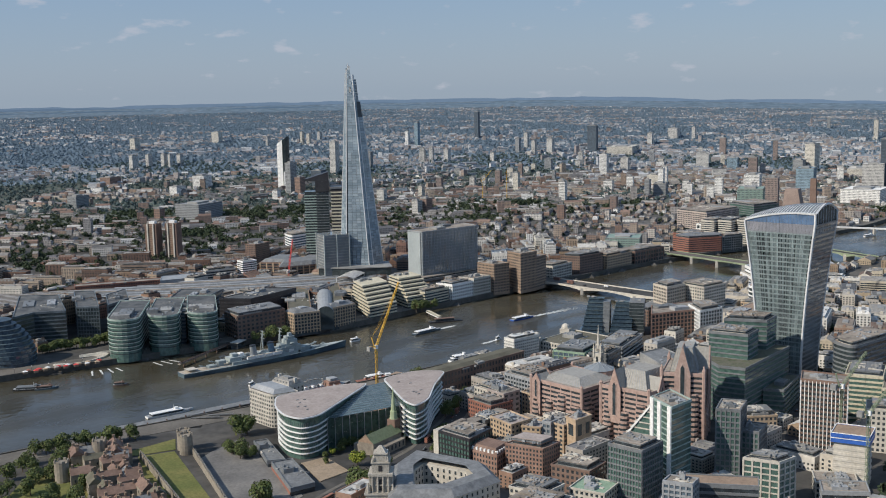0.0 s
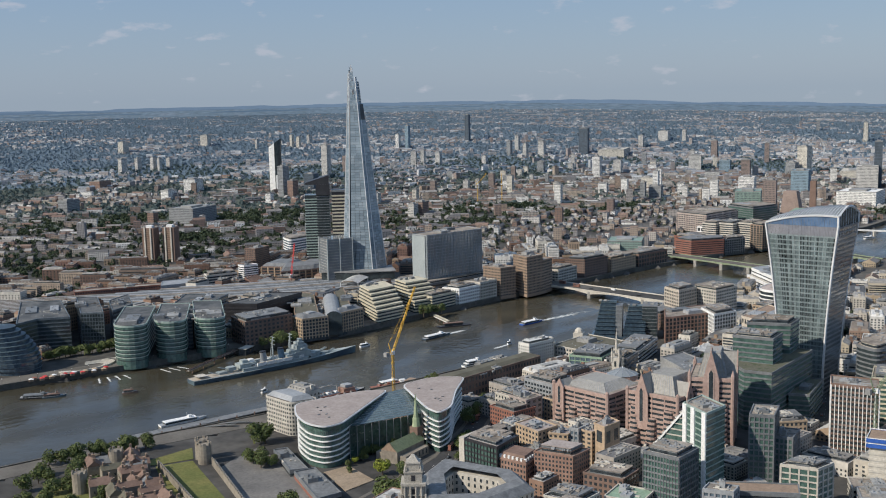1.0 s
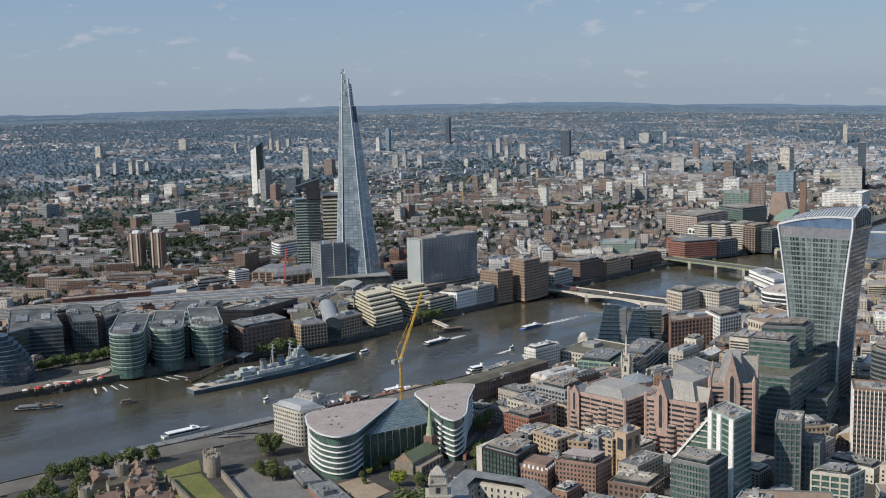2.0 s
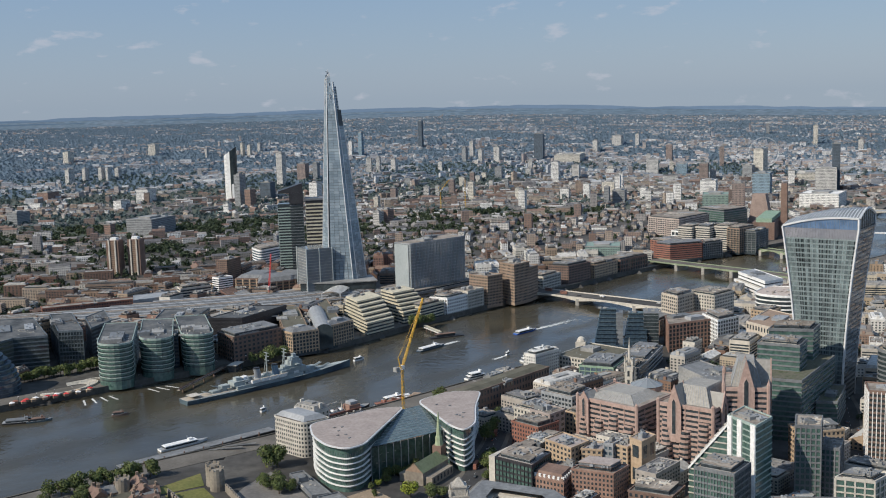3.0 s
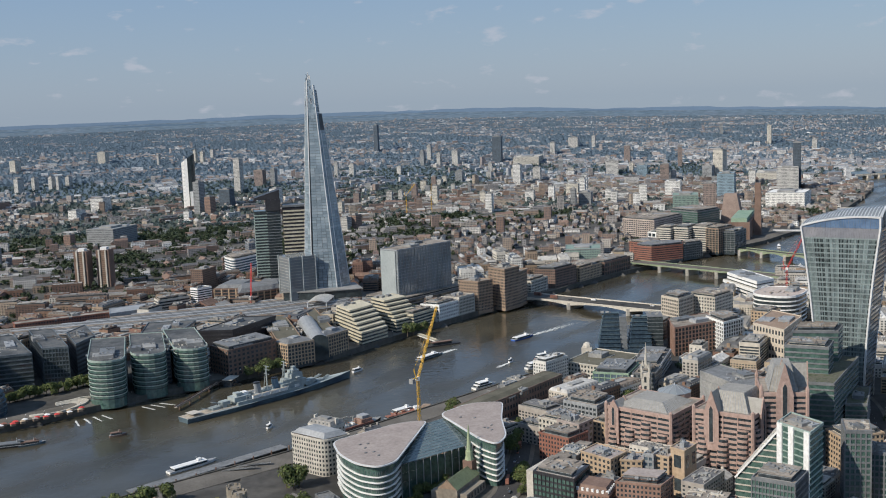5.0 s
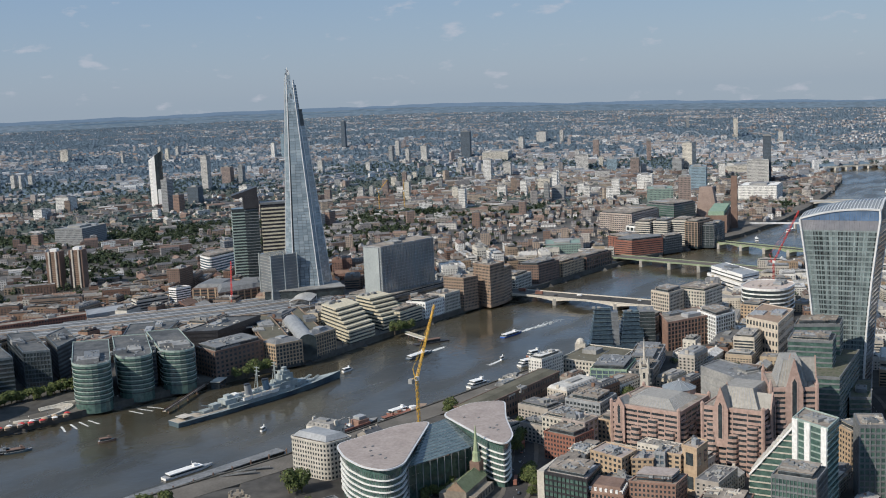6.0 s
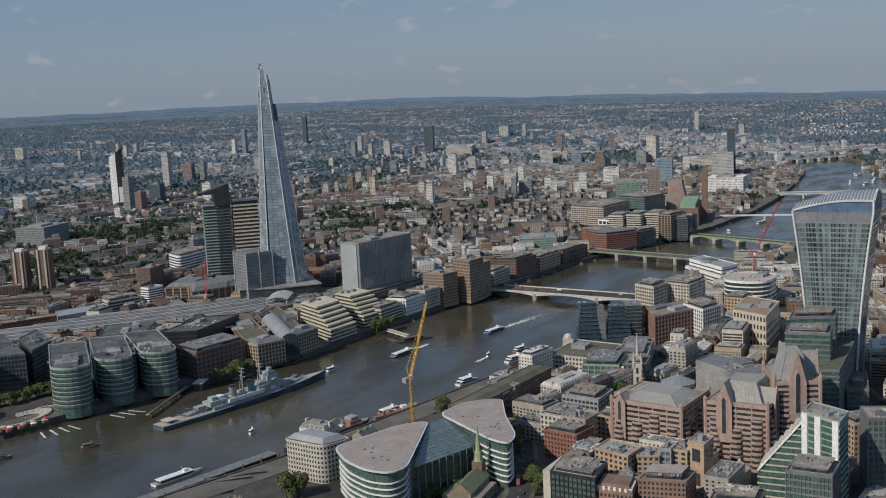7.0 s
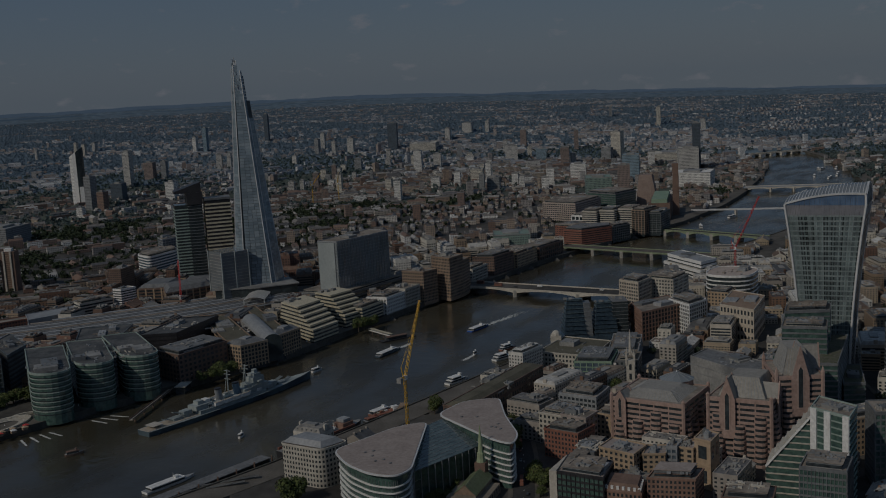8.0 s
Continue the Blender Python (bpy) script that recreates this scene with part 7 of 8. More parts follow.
def boat(x, y, rot, ln, w, label, decks=2, hull=None, cabin=None, group="river boats", name="river_boat"):
    t = thing(name, x, y, .1, rot, label, "boat", group)
    bm = bmesh.new()
    hull_mesh(bm, ln, w, 1.5, .5, 10, .85, 0, .62)
    part("hull", bm, [hull or M_WHITE, M_ZINC], t)
    z, l0 = 1.4, ln * .68
    for k in range(decks):
        bm = bmesh.new()
        box(bm, -l0 / 2 - ln * .06, -w * .4, z, l0 / 2 - ln * .06 - k * ln * .08, w * .4, z + 1.5)
        part("glazed_cabin", bm, M_GLASS, t)
        bm = bmesh.new()
        box(bm, -l0 / 2 - ln * .06 - .3, -w * .43, z + 1.5, l0 / 2 - ln * .06 - k * ln * .08 + .3, w * .43, z + 2.1)
        part("cabin_roof", bm, cabin or M_WHITE, t)
        z += 2.1
        l0 *= .72
    bm = bmesh.new()
    box(bm, ln * .12, -w * .2, z, ln * .2, w * .2, z + 1.6)
    part("wheelhouse", bm, cabin or M_WHITE, t)
    bm = bmesh.new()
    beam(bm, (ln * .1, 0, z), (ln * .1, 0, z + min(4, ln * .12)), .1)
    part("mast", bm, M_STEEL, t)
    return t


boat(541, 347, 168, 40, 8, "white river ferry moored at the pier", 1)
boat(176, 307, 176, 40, 8, "white and blue river ferry under way", 1, M_NAVYDARK)
boat(57, 349, 172, 34, 8, "white river ferry trailing a wake", 1, M_BLUE)
boat(576, 176, 140, 30, 9, "dark working barge with deck clutter", 1, M_BLACK, M_GREY)
boat(566, 186, 150, 20, 6, "dark blue tug beside the working barge", 1, M_NAVYDARK, M_BROWN)
boat(516, 231, 150, 13, 4, "small moored brown river lighter", 1, M_BROWN, M_BROWN)
boat(350, 402, 168, 24, 7, "red and white tug moored in the river", 1, M_RED)
boat(340, 417, 20, 24, 8, "dark flat barge beside the tug", 1, M_BLACK, M_TAN)
boat(372, 408, 160, 16, 6, "small black and red workboat", 1, M_BLACK, M_RED)
boat(250, 421, 165, 26, 8, "white pleasure boat moored by the quay", 2)
boat(165, 427, 160, 24, 8, "white pleasure boat with open top deck", 2)
boat(130, 416, 160, 20, 6, "small white boat with red trim", 2, M_RED)
boat(256, 275, 170, 12, 4, "small white launch off the warship", 1)
boat(440, 330, 190, 7, 2.5, "small motor boat on the river", 1)
boat(158, 394, 178, 6, 2.2, "small motor boat with short wake", 1)
random.seed(14)
for k in range(12):
    x = random.uniform(-1900, -700)
    boat(x, 425 + 40 * math.sin(x / 300) + random.uniform(-50, 40), random.uniform(150, 200), random.uniform(16, 34), 6, "small distant boat on the river", 1)


def wake(x, y, rot, ln, w, label):
    """Broken foam: many small flat scraps just above the water."""
    random.seed(int(abs(x) + ln))
    bm = bmesh.new()
    for _ in range(420):
        s = random.random() ** .8
        px, py = s * ln, random.gauss(0, .22) * w * (.35 + s)
        r = random.uniform(.4, 1.3) * (1.25 - s)
        vs = [bm.verts.new((px + r * 1.8 * math.cos(q * 1.2566) * random.uniform(.6, 1.2), py + r * .7 * math.sin(q * 1.2566), .06 + random.uniform(0, .05))) for q in range(5)]
        bm.faces.new(vs)
    ob = part("foam_wake", bm, M_FOAM)
    ob.matrix_basis = pose(x, y, .05, 0, 0, rot)
    tagged(ob, label, "wake", kind="stuff")


M_FOAM = paint("foam", (0.55, 0.56, 0.54), (0.68, 0.69, 0.67), 0.6)
wake(40, 351, 172, 80, 13, "white foam wake behind the ferry")
wake(156, 308, 176, 24, 6, "short foam wake behind a ferry")
wake(161, 394, 178 + 180, 22, 4, "short foam wake of a small boat")
for k, (x, y) in enumerate(((505, 162), (497, 164), (489, 166), (482, 169), (446, 180), (438, 182), (430, 185))):
    wake(x, y, 62 + 6 * k, 17, 1.1, "thin white foam streak off the quay")


def jetty():
    """The ferry landing off the terraced offices: pontoon, waiting room and gangway."""
    t = thing("ferry_landing", 122, 286, 0, 150, "dark ferry pontoon with waiting room and pale gangway", "pier")
    for nm, x0, y0, z0, x1, y1, z1, m in (("pontoon", -20, -4, -1, 20, 4, 1.3, M_BLACK), ("waiting_room", -12, -2.4, 1.3, 10, 2.4, 4, M_GLASS), ("roof", -13, -3, 4, 11, 3, 4.5, M_BROWN)):
        bm = bmesh.new()
        box(bm, x0, y0, z0, x1, y1, z1)
        part(nm, bm, m, t)
    g = thing("landing_gangway", 116, 262, 3.4, 64, "pale covered gangway to the ferry landing", "gangway")
    for nm, y0, z0, y1, z1, m in (("deck", -1.6, 0, 1.6, .3, M_TEAK), ("roof", -1.9, 2.6, 1.9, 2.9, M_CREAM), ("rail", -1.7, .3, -1.5, 1.4, M_WHITE), ("rail", 1.5, .3, 1.7, 1.4, M_WHITE)):
        bm = bmesh.new()
        box(bm, -21, y0, z0, 21, y1, z1)
        part(nm, bm, m, g)
    for x in (-16, -5, 6, 17):
        bm = bmesh.new()
        beam(bm, (x, 0, -7), (x, 0, 0), .4)
        part("pile", bm, M_BROWN, g)
        bm = bmesh.new()
        beam(bm, (x, 1.6, .3), (x, 1.6, 2.6), .12)
        part("post", bm, M_STEEL, g)


jetty()


def pier():
    t = thing("floating_pier", 548, 366, 0, 0, "long floating pier with pale roof and gangways", "pier")
    a, b = Vector((60, -8)), Vector((-68, 18))
    d = (b - a).normalized()
    o = Vector((-d.y, d.x)) * 5
    for nm, z0, z1, m, s in (("pontoon", -1, 1.2, M_BLACK, 1.15), ("deck_house", 1.2, 3.8, M_GLASS, .75), ("canopy", 3.8, 4.4, M_SLATE, 1.05)):
        bm = bmesh.new()
        prism(bm, ccw([tuple(a - o * s), tuple(b - o * s), tuple(b + o * s), tuple(a + o * s)]), z0, z1)
        part(nm, bm, m, t)
    for k in range(9):
        bm = bmesh.new()
        p = a.lerp(b, k / 8) - o * 1.25
        prism(bm, [(p.x + .6 * math.cos(i), p.y + .6 * math.sin(i)) for i in range(6)], -6, 6)
        part("pile", bm, M_BROWN, t)
    for p, q in (((10, 6), (-16, 40)), ((-2, 8), (-28, 42))):
        bm = bmesh.new()
        p, q = Vector(p), Vector(q)
        n = Vector((-(q - p).y, (q - p).x)).normalized() * 1.8
        for w, z0, z1, m in ((1, 1.5, 1.9, 0), (1, 3.9, 4.2, 0)):
            vs = [(*(p - n), z0), (*(q - n), z0 + 3.4), (*(q + n), z0 + 3.4), (*(p + n), z0)]
            f = bm.faces.new([bm.verts.new(v) for v in vs])
        bmesh.ops.solidify(bm, geom=bm.faces[:], thickness=.3)
        part("gangway", bm, M_PLANT, t, "covered grey gangway")


pier()


# ---- cranes ----
def lattice(bm, a, b, w, n, r=.16):
    a, b = Vector(a), Vector(b)
    d = (b - a).normalized()
    s = d.cross(Vector((.3, .9, .2))).normalized() * w
    u = d.cross(s).normalized() * w
    c = [s + u, s - u, -s - u, -s + u]
    for k in c:
        beam(bm, a + k, b + k * .7, r)
    for i in range(n):
        p, q = a.lerp(b, i / n), a.lerp(b, (i + 1) / n)
        for j in range(4):
            beam(bm, p + c[j], q + c[(j + 1) % 4], r * .7)


def crane(x, y, z0, mast_h, tip, mat, label, counter=9):
    t = thing("tower_crane", x, y, z0, 0, label, "crane", "tower cranes")
    for nm, a, b, w, n in (("mast", (0, 0, -3), (0, 0, mast_h), 1.0, max(6, int(mast_h / 4))), ("jib", (0, 0, mast_h), tip, .75, 14), ("counter_jib", (0, 0, mast_h), (-tip[0] / 40 * counter, -tip[1] / 40 * counter, mast_h + 1), .9, 3)):
        bm = bmesh.new()
        lattice(bm, a, b, w, n, .13)
        part(nm, bm, mat, t)
    v = Vector((tip[0], tip[1], 0)).normalized() if abs(tip[0]) + abs(tip[1]) > 1 else Vector((1, 0, 0))
    bm = bmesh.new()
    box(bm, -1.4, -1.4, mast_h - 1.5, 1.4, 1.4, mast_h + 1.5)
    part("slewing_cab", bm, M_WHITE, t)
    bm = bmesh.new()
    c = -v * (counter - 1)
    box(bm, c.x - 1.8, c.y - 1.8, mast_h - 2, c.x + 1.8, c.y + 1.8, mast_h + 1.6)
    part("counterweight", bm, M_PLANT, t)
    for e in (.55, .95):
        bm = bmesh.new()
        beam(bm, (-v.x * 5, -v.y * 5, mast_h + 9), Vector((0, 0, mast_h)).lerp(Vector(tip), e), .07)
        part("stay_cable", bm, mat, t)
    bm = bmesh.new()
    beam(bm, (-v.x * 2, -v.y * 2, mast_h), (-v.x * 5, -v.y * 5, mast_h + 9), .3)
    part("a_frame", bm, mat, t)
    bm = bmesh.new()
    beam(bm, tip, (tip[0], tip[1], tip[2] - 22), .06)
    part("hoist_rope", bm, M_BLACK, t)


crane(403.5, 458.5, 5, 43, (-31.5, -1.5, 95), M_YCRANE, "yellow luffing tower crane by the river")
crane(84, -38, 12, 12, (-34, -30, 50), M_RCRANE, "red luffing crane beside the terminus")
crane(-172, 570, 30, 26, (-18, 24, 84), M_RCRANE, "red luffing crane over building site")
crane(352, 846, 5, 62, (-14, 10, 84), M_GREENPAINT, "green tower crane over concrete core", 7)
crane(378, 874, 5, 55, (-16, 12, 78), M_GREENPAINT, "green tower crane beside scaffold", 7)
crane(-960, -560, 5, 45, (-22, 10, 70), M_YCRANE, "distant yellow tower crane")
crane(-990, -510, 5, 45, (20, 16, 72), M_YCRANE, "distant yellow tower crane with raised jib")

# ---- distant towers ----
# the dark tone is lifted towards blue to carry some distance haze
TONES = {"grey": [(0.26, 0.27, 0.28)], "brick": [(0.25, 0.17, 0.135)], "brown": [(0.25, 0.20, 0.18)], "cream": [(0.54, 0.51, 0.45)], "pale": [(0.48, 0.47, 0.45)], "white": [(0.68, 0.67, 0.65)], "blue": [(0.22, 0.30, 0.36)], "dark": [(0.09, 0.115, 0.145)], "green": [(0.22, 0.30, 0.27)], "yellow": [(0.38, 0.32, 0.22)]}
TONE_MATS = {k: facade("tower_" + k, [v[0], tuple(min(1, c * 1.1) for c in v[0])], floor=3.6, bay=2.6, by="object") for k, v in TONES.items()}


def far_tower(x, y, w, h, tone):
    t = thing("distant_tower" if h > w else "distant_block", x, y, 5 + rise(x, y), 20 + 25 * noise2(x, y, .003), tone + (" tower block with rows of windows far off" if h > w else " office block with rows of windows far off"), "tower block" if h > w else "office block", "distant towers")
    d = w * random.uniform(.6, .95)
    keep_free([(x - w * .6, y - w * .6), (x + w * .6, y - w * .6), (x + w * .6, y + w * .6), (x - w * .6, y + w * .6)], 3)
    bm = bmesh.new()
    box(bm, -w / 2, -d / 2, -4, w / 2, d / 2, h)
    part("shaft", bm, TONE_MATS[tone], t)
    bm = bmesh.new()
    ring(bm, ccw([(-w / 2 - .2, -d / 2 - .2), (w / 2 + .2, -d / 2 - .2), (w / 2 + .2, d / 2 + .2), (-w / 2 - .2, d / 2 + .2)]), .6, h, h + 1.2)
    part("parapet", bm, M_PLANT, t)
    bm = bmesh.new()
    box(bm, -w * .22, -d * .25, h, w * .25, d * .2, h + min(4, h * .12))
    part("plant_room", bm, M_PLANT, t)
    if w > 30:
        bm = bmesh.new()
        box(bm, -w * .42, -d * .3, h, -w * .28, d * .3, h + 2.2)
        part("plant_room", bm, M_ZINC, t)


random.seed(31)


def noise2(x, y, s, o=0.0):
    return noise.noise(Vector((x * s, y * s, o)))


far_tower(-823, -1104, 28, 79, "grey")
far_tower(-818, -1062, 26, 44, "brick")
far_tower(-1173, -1315, 26, 98, "pale")
far_tower(-1389, -2185, 33, 37, "cream")
far_tower(-1093, -2260, 32, 39, "cream")
far_tower(-852, -1894, 24, 44, "pale")
far_tower(-924, -1919, 18, 37, "pale")
far_tower(-954, -1880, 15, 39, "pale")
far_tower(-964, -1860, 14, 39, "pale")
far_tower(-1006, -1868, 16, 34, "pale")
far_tower(-752, -1398, 43, 34, "white")
far_tower(-612, -1313, 37, 24, "white")
far_tower(-273, -888, 19, 25, "brick")
far_tower(-352, -855, 83, 32, "grey")
far_tower(-1561, -1910, 13, 45, "cream")
far_tower(-1576, -1890, 13, 38, "cream")
far_tower(-1668, -1935, 18, 29, "pale")
far_tower(-1465, -1988, 13, 32, "pale")
far_tower(-1318, -1371, 29, 47, "brown")
far_tower(-1339, -1335, 20, 49, "grey")
far_tower(-1005, -1014, 33, 46, "white")
far_tower(-1770, -1582, 18, 51, "white")
far_tower(-1786, -1550, 18, 82, "blue")
far_tower(-1536, -1293, 18, 43, "pale")
far_tower(-1548, -1264, 18, 46, "pale")
far_tower(-1584, -1229, 23, 38, "pale")
far_tower(-2043, -1488, 18, 95, "dark")
far_tower(-686, -491, 22, 31, "brick")
far_tower(-662, -496, 17, 28, "pale")
far_tower(-964, -1152, 33, 44, "dark")
far_tower(-630, -1666, 49, 22, "brick")
far_tower(-312, -1289, 42, 29, "grey")
far_tower(-117, -179, 17, 31, "pale")
far_tower(-2031, -970, 32, 84, "dark")
far_tower(-1602, -640, 35, 59, "white")
far_tower(-1688, -624, 25, 41, "pale")
far_tower(-2181, -569, 21, 53, "brown")
far_tower(-1896, -485, 43, 43, "pale")
far_tower(-1912, -396, 45, 32, "blue")
far_tower(-1805, -279, 27, 49, "brown")
far_tower(-2148, -375, 16, 59, "brown")
far_tower(-1967, -179, 42, 77, "cream")
far_tower(-1918, -194, 33, 35, "grey")
far_tower(-1691, 125, 27, 120, "dark")
far_tower(-2889, -517, 19, 36, "grey")
far_tower(-1463, 25, 56, 63, "blue")
far_tower(-974, 170, 33, 80, "brown")
far_tower(-1040, 93, 69, 51, "green")
far_tower(-1452, -106, 45, 43, "white")
far_tower(-1655, 112, 56, 62, "pale")
far_tower(-1362, 205, 89, 30, "white")
far_tower(-1237, -236, 31, 33, "grey")
far_tower(-464, 155, 58, 20, "green")
far_tower(-2432, -894, 39, 33, "pale")
far_tower(-2457, -827, 18, 39, "pale")
far_tower(-2250, -880, 25, 41, "pale")
far_tower(-1908, -1055, 24, 48, "pale")
far_tower(-1969, -1203, 17, 50, "pale")
far_tower(-1861, -1155, 17, 48, "grey")
far_tower(-1873, -1097, 19, 41, "pale")
far_tower(-1459, -387, 48, 29, "cream")
far_tower(-1302, -426, 24, 25, "white")
far_tower(-2718, -280, 18, 65, "cream")
far_tower(-2619, -96, 19, 36, "pale")
far_tower(-2050, -863, 132, 22, "cream")
far_tower(-1945, -20, 111, 20, "cream")
for k in range(46):
    a, d = radians(random.choice((random.gauss(217, 3.2), random.gauss(208, 4), random.uniform(196, 236)))), random.uniform(2520, 3500)
    far_tower(1070 + d * math.cos(a), 1000 + d * math.sin(a), random.uniform(13, 24), random.choice((22, 26, 30, 36, 44, 56)) * (1.0 if d < 2900 else .7), random.choice(("pale", "white", "grey", "cream", "brown", "pale", "white")))


def turbine_tower():
    t = thing("turbine_tower", -880, -1200, 5 + rise(-880, -1200), 40, "slender white and dark tower with sloping turbine crown", "tower block")
    prism_pts = [(13 * math.cos(i * .5236), 17 * math.sin(i * .5236)) for i in range(12)]
    keep_free([(-900, -1220), (-860, -1220), (-860, -1180), (-900, -1180)])
    for nm, ids, m in (("white_half", range(5, 12), M_WHITE), ("glass_half", [0, 1, 2, 3, 4], M_DARKGLASS)):
        bm = bmesh.new()
        for i in ids:
            p, q = prism_pts[i], prism_pts[(i + 1) % 12]
            bm.faces.new([bm.verts.new(v) for v in ((*p, -3), (*q, -3), (*q, 132 + q[1] * .7), (*p, 132 + p[1] * .7))])
        part(nm, bm, m, t)
    bm = bmesh.new()
    bm.faces.new([bm.verts.new((p[0], p[1], 130 + p[1] * .7)) for p in prism_pts])
    part("sloping_crown", bm, M_BLACK, t)
    for k in range(34):
        bm = bmesh.new()
        prism(bm, [(p[0] * 1.012, p[1] * 1.012) for p in prism_pts[5:12]], 2 + k * 3.5, 2.7 + k * 3.5)
        part("floor_band", bm, M_ZINC, t)
    bm = bmesh.new()
    box(bm, -24, -14, -3, -10, 16, 52)
    box(bm, 10, 4, -3, 24, 20, 46)
    part("podium_block", bm, M_WHITE, t)


turbine_tower()


def brick_chimney():
    t = thing("power_station", -838, 312, 5, 14, "brown brick former power station with tall chimney", "museum")
    keep_free([(-930, 250), (-780, 250), (-780, 340), (-930, 340)], 5)
    bm = bmesh.new()
    box(bm, -70, -45, -2, 70, -8, 30)
    part("turbine_hall", bm, M_BROWN, t)
    bm = bmesh.new()
    box(bm, -66, -40, 30, 66, -13, 37)
    part("glass_beam", bm, M_COPPER, t)
    bm = bmesh.new()
    prism(bm, [(-6, -6), (6, -6), (6, 6), (-6, 6)], -2, 93, 0, [(-5, -5), (5, -5), (5, 5), (-5, 5)])
    part("chimney", bm, M_BROWN, t, "tall square brick chimney")
    bm = bmesh.new()
    prism(bm, [(-158, -80), (-116, -80), (-116, -36), (-158, -36)], -2, 62, 0, [(-147, -70), (-127, -73), (-125, -49), (-145, -47)])
    part("twisted_extension", bm, M_PALEBROWN, t, "tapering brick extension")
    w = thing("observation_wheel", -2120, -230, 5 + rise(-2120, -230), 130, "giant white observation wheel beside the river", "wheel")
    for r in (46, 44):
        bm = bmesh.new()
        for i in range(48):
            a, b = i * math.tau / 48, (i + 1) * math.tau / 48
            beam(bm, (r * math.cos(a), 0, 50 + r * math.sin(a)), (r * math.cos(b), 0, 50 + r * math.sin(b)), .3)
        part("rim", bm, M_STEEL, w)
    for i in range(16):
        bm = bmesh.new()
        a = i * math.tau / 16
        beam(bm, (0, 0, 50), (44 * math.cos(a), 0, 50 + 44 * math.sin(a)), .1)
        part("spoke", bm, M_STEEL, w)
    for s in (-1, 1):
        bm = bmesh.new()
        beam(bm, (s * 18, 20, -4), (0, 0, 50), .7)
        part("leg", bm, M_STEEL, w)


brick_chimney()


# ---- trees near the river ----
def tree_mesh(seed):
    rng = random.Random(seed)
    bm = bmesh.new()
    h = 5.5
    prism(bm, [(.45 * math.cos(i * 1.0472), .45 * math.sin(i * 1.0472)) for i in range(6)], -1, h, 0, [(.28 * math.cos(i * 1.0472), .28 * math.sin(i * 1.0472)) for i in range(6)])
    for k in range(6):
        a = k * 1.05 + rng.uniform(-.3, .3)
        beam(bm, (0, 0, h - rng.uniform(.3, 1.8)), (3 * math.cos(a), 3 * math.sin(a), h + rng.uniform(1.5, 4)), .14)
    v, f = [], []
    crown_faces(v, f, 0, 0, 0, 1.0, 900, rng)
    me = bpy.data.meshes.new("crown")
    me.from_pydata(v, [], f)
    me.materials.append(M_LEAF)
    tm = bpy.data.meshes.new("trunk")
    bm.to_mesh(tm)
    bm.free()
    tm.materials.append(M_BARK)
    return tm, me


def crown_faces(verts, faces, x, y, z, s, n, rng):
    """Leaf clumps of one crown: small tilted pieces round several lobes, with gaps between."""
    lobes = [(rng.uniform(-3, 3) * s, rng.uniform(-3, 3) * s, rng.uniform(3.2, 8.5) * s, rng.uniform(2.0, 3.6) * s) for _ in range(8)]
    for _ in range(n):
        lx, ly, lz, lr = rng.choice(lobes)
        u, t = rng.uniform(-.5, 1), rng.uniform(0, 6.283)
        k = math.sqrt(max(0, 1 - u * u))
        r = lr * rng.uniform(.75, 1.1)
        c = (x + lx + r * k * math.cos(t), y + ly + r * k * math.sin(t), z + lz + r * u * .9)
        nx, ny, nz = k * math.cos(t) + rng.uniform(-.5, .5), k * math.sin(t) + rng.uniform(-.5, .5), u + rng.uniform(-.2, .6)
        il = 1 / math.sqrt(nx * nx + ny * ny + nz * nz + 1e-9)
        nx, ny, nz = nx * il, ny * il, nz * il
        il = 1 / math.sqrt(nx * nx + ny * ny + 1e-9)
        px, py = -ny * il, nx * il
        qx, qy, qz = -nz * py, nz * px, nx * py - ny * px
        e = lr * rng.uniform(.28, .5) * (40 / n) ** .35 * 1.25
        b = len(verts)
        m = rng.choice((4, 5, 5))
        for i in range(m):
            w = e * rng.uniform(.7, 1.25)
            ca, sa, o = w * math.cos(6.283 * i / m), w * math.sin(6.283 * i / m), rng.uniform(-.2, .2) * e
            verts.append((c[0] + px * ca + qx * sa + nx * o, c[1] + py * ca + qy * sa + ny * o, c[2] + qz * sa + nz * o))
        faces.append(tuple(range(b, b + m)))


TREE_MESHES = [tree_mesh(s) for s in range(6)]


def tree(x, y, s=1.0, z=5.0, label="broad-leaved tree with dense green crown"):
    tm, me = random.choice(TREE_MESHES)
    t = thing("tree", x, y, z, random.uniform(0, 360), label, "tree", "riverside trees")
    t.scale = (s, s, s)
    new("trunk", tm).parent = t
    new("crown", me).parent = t


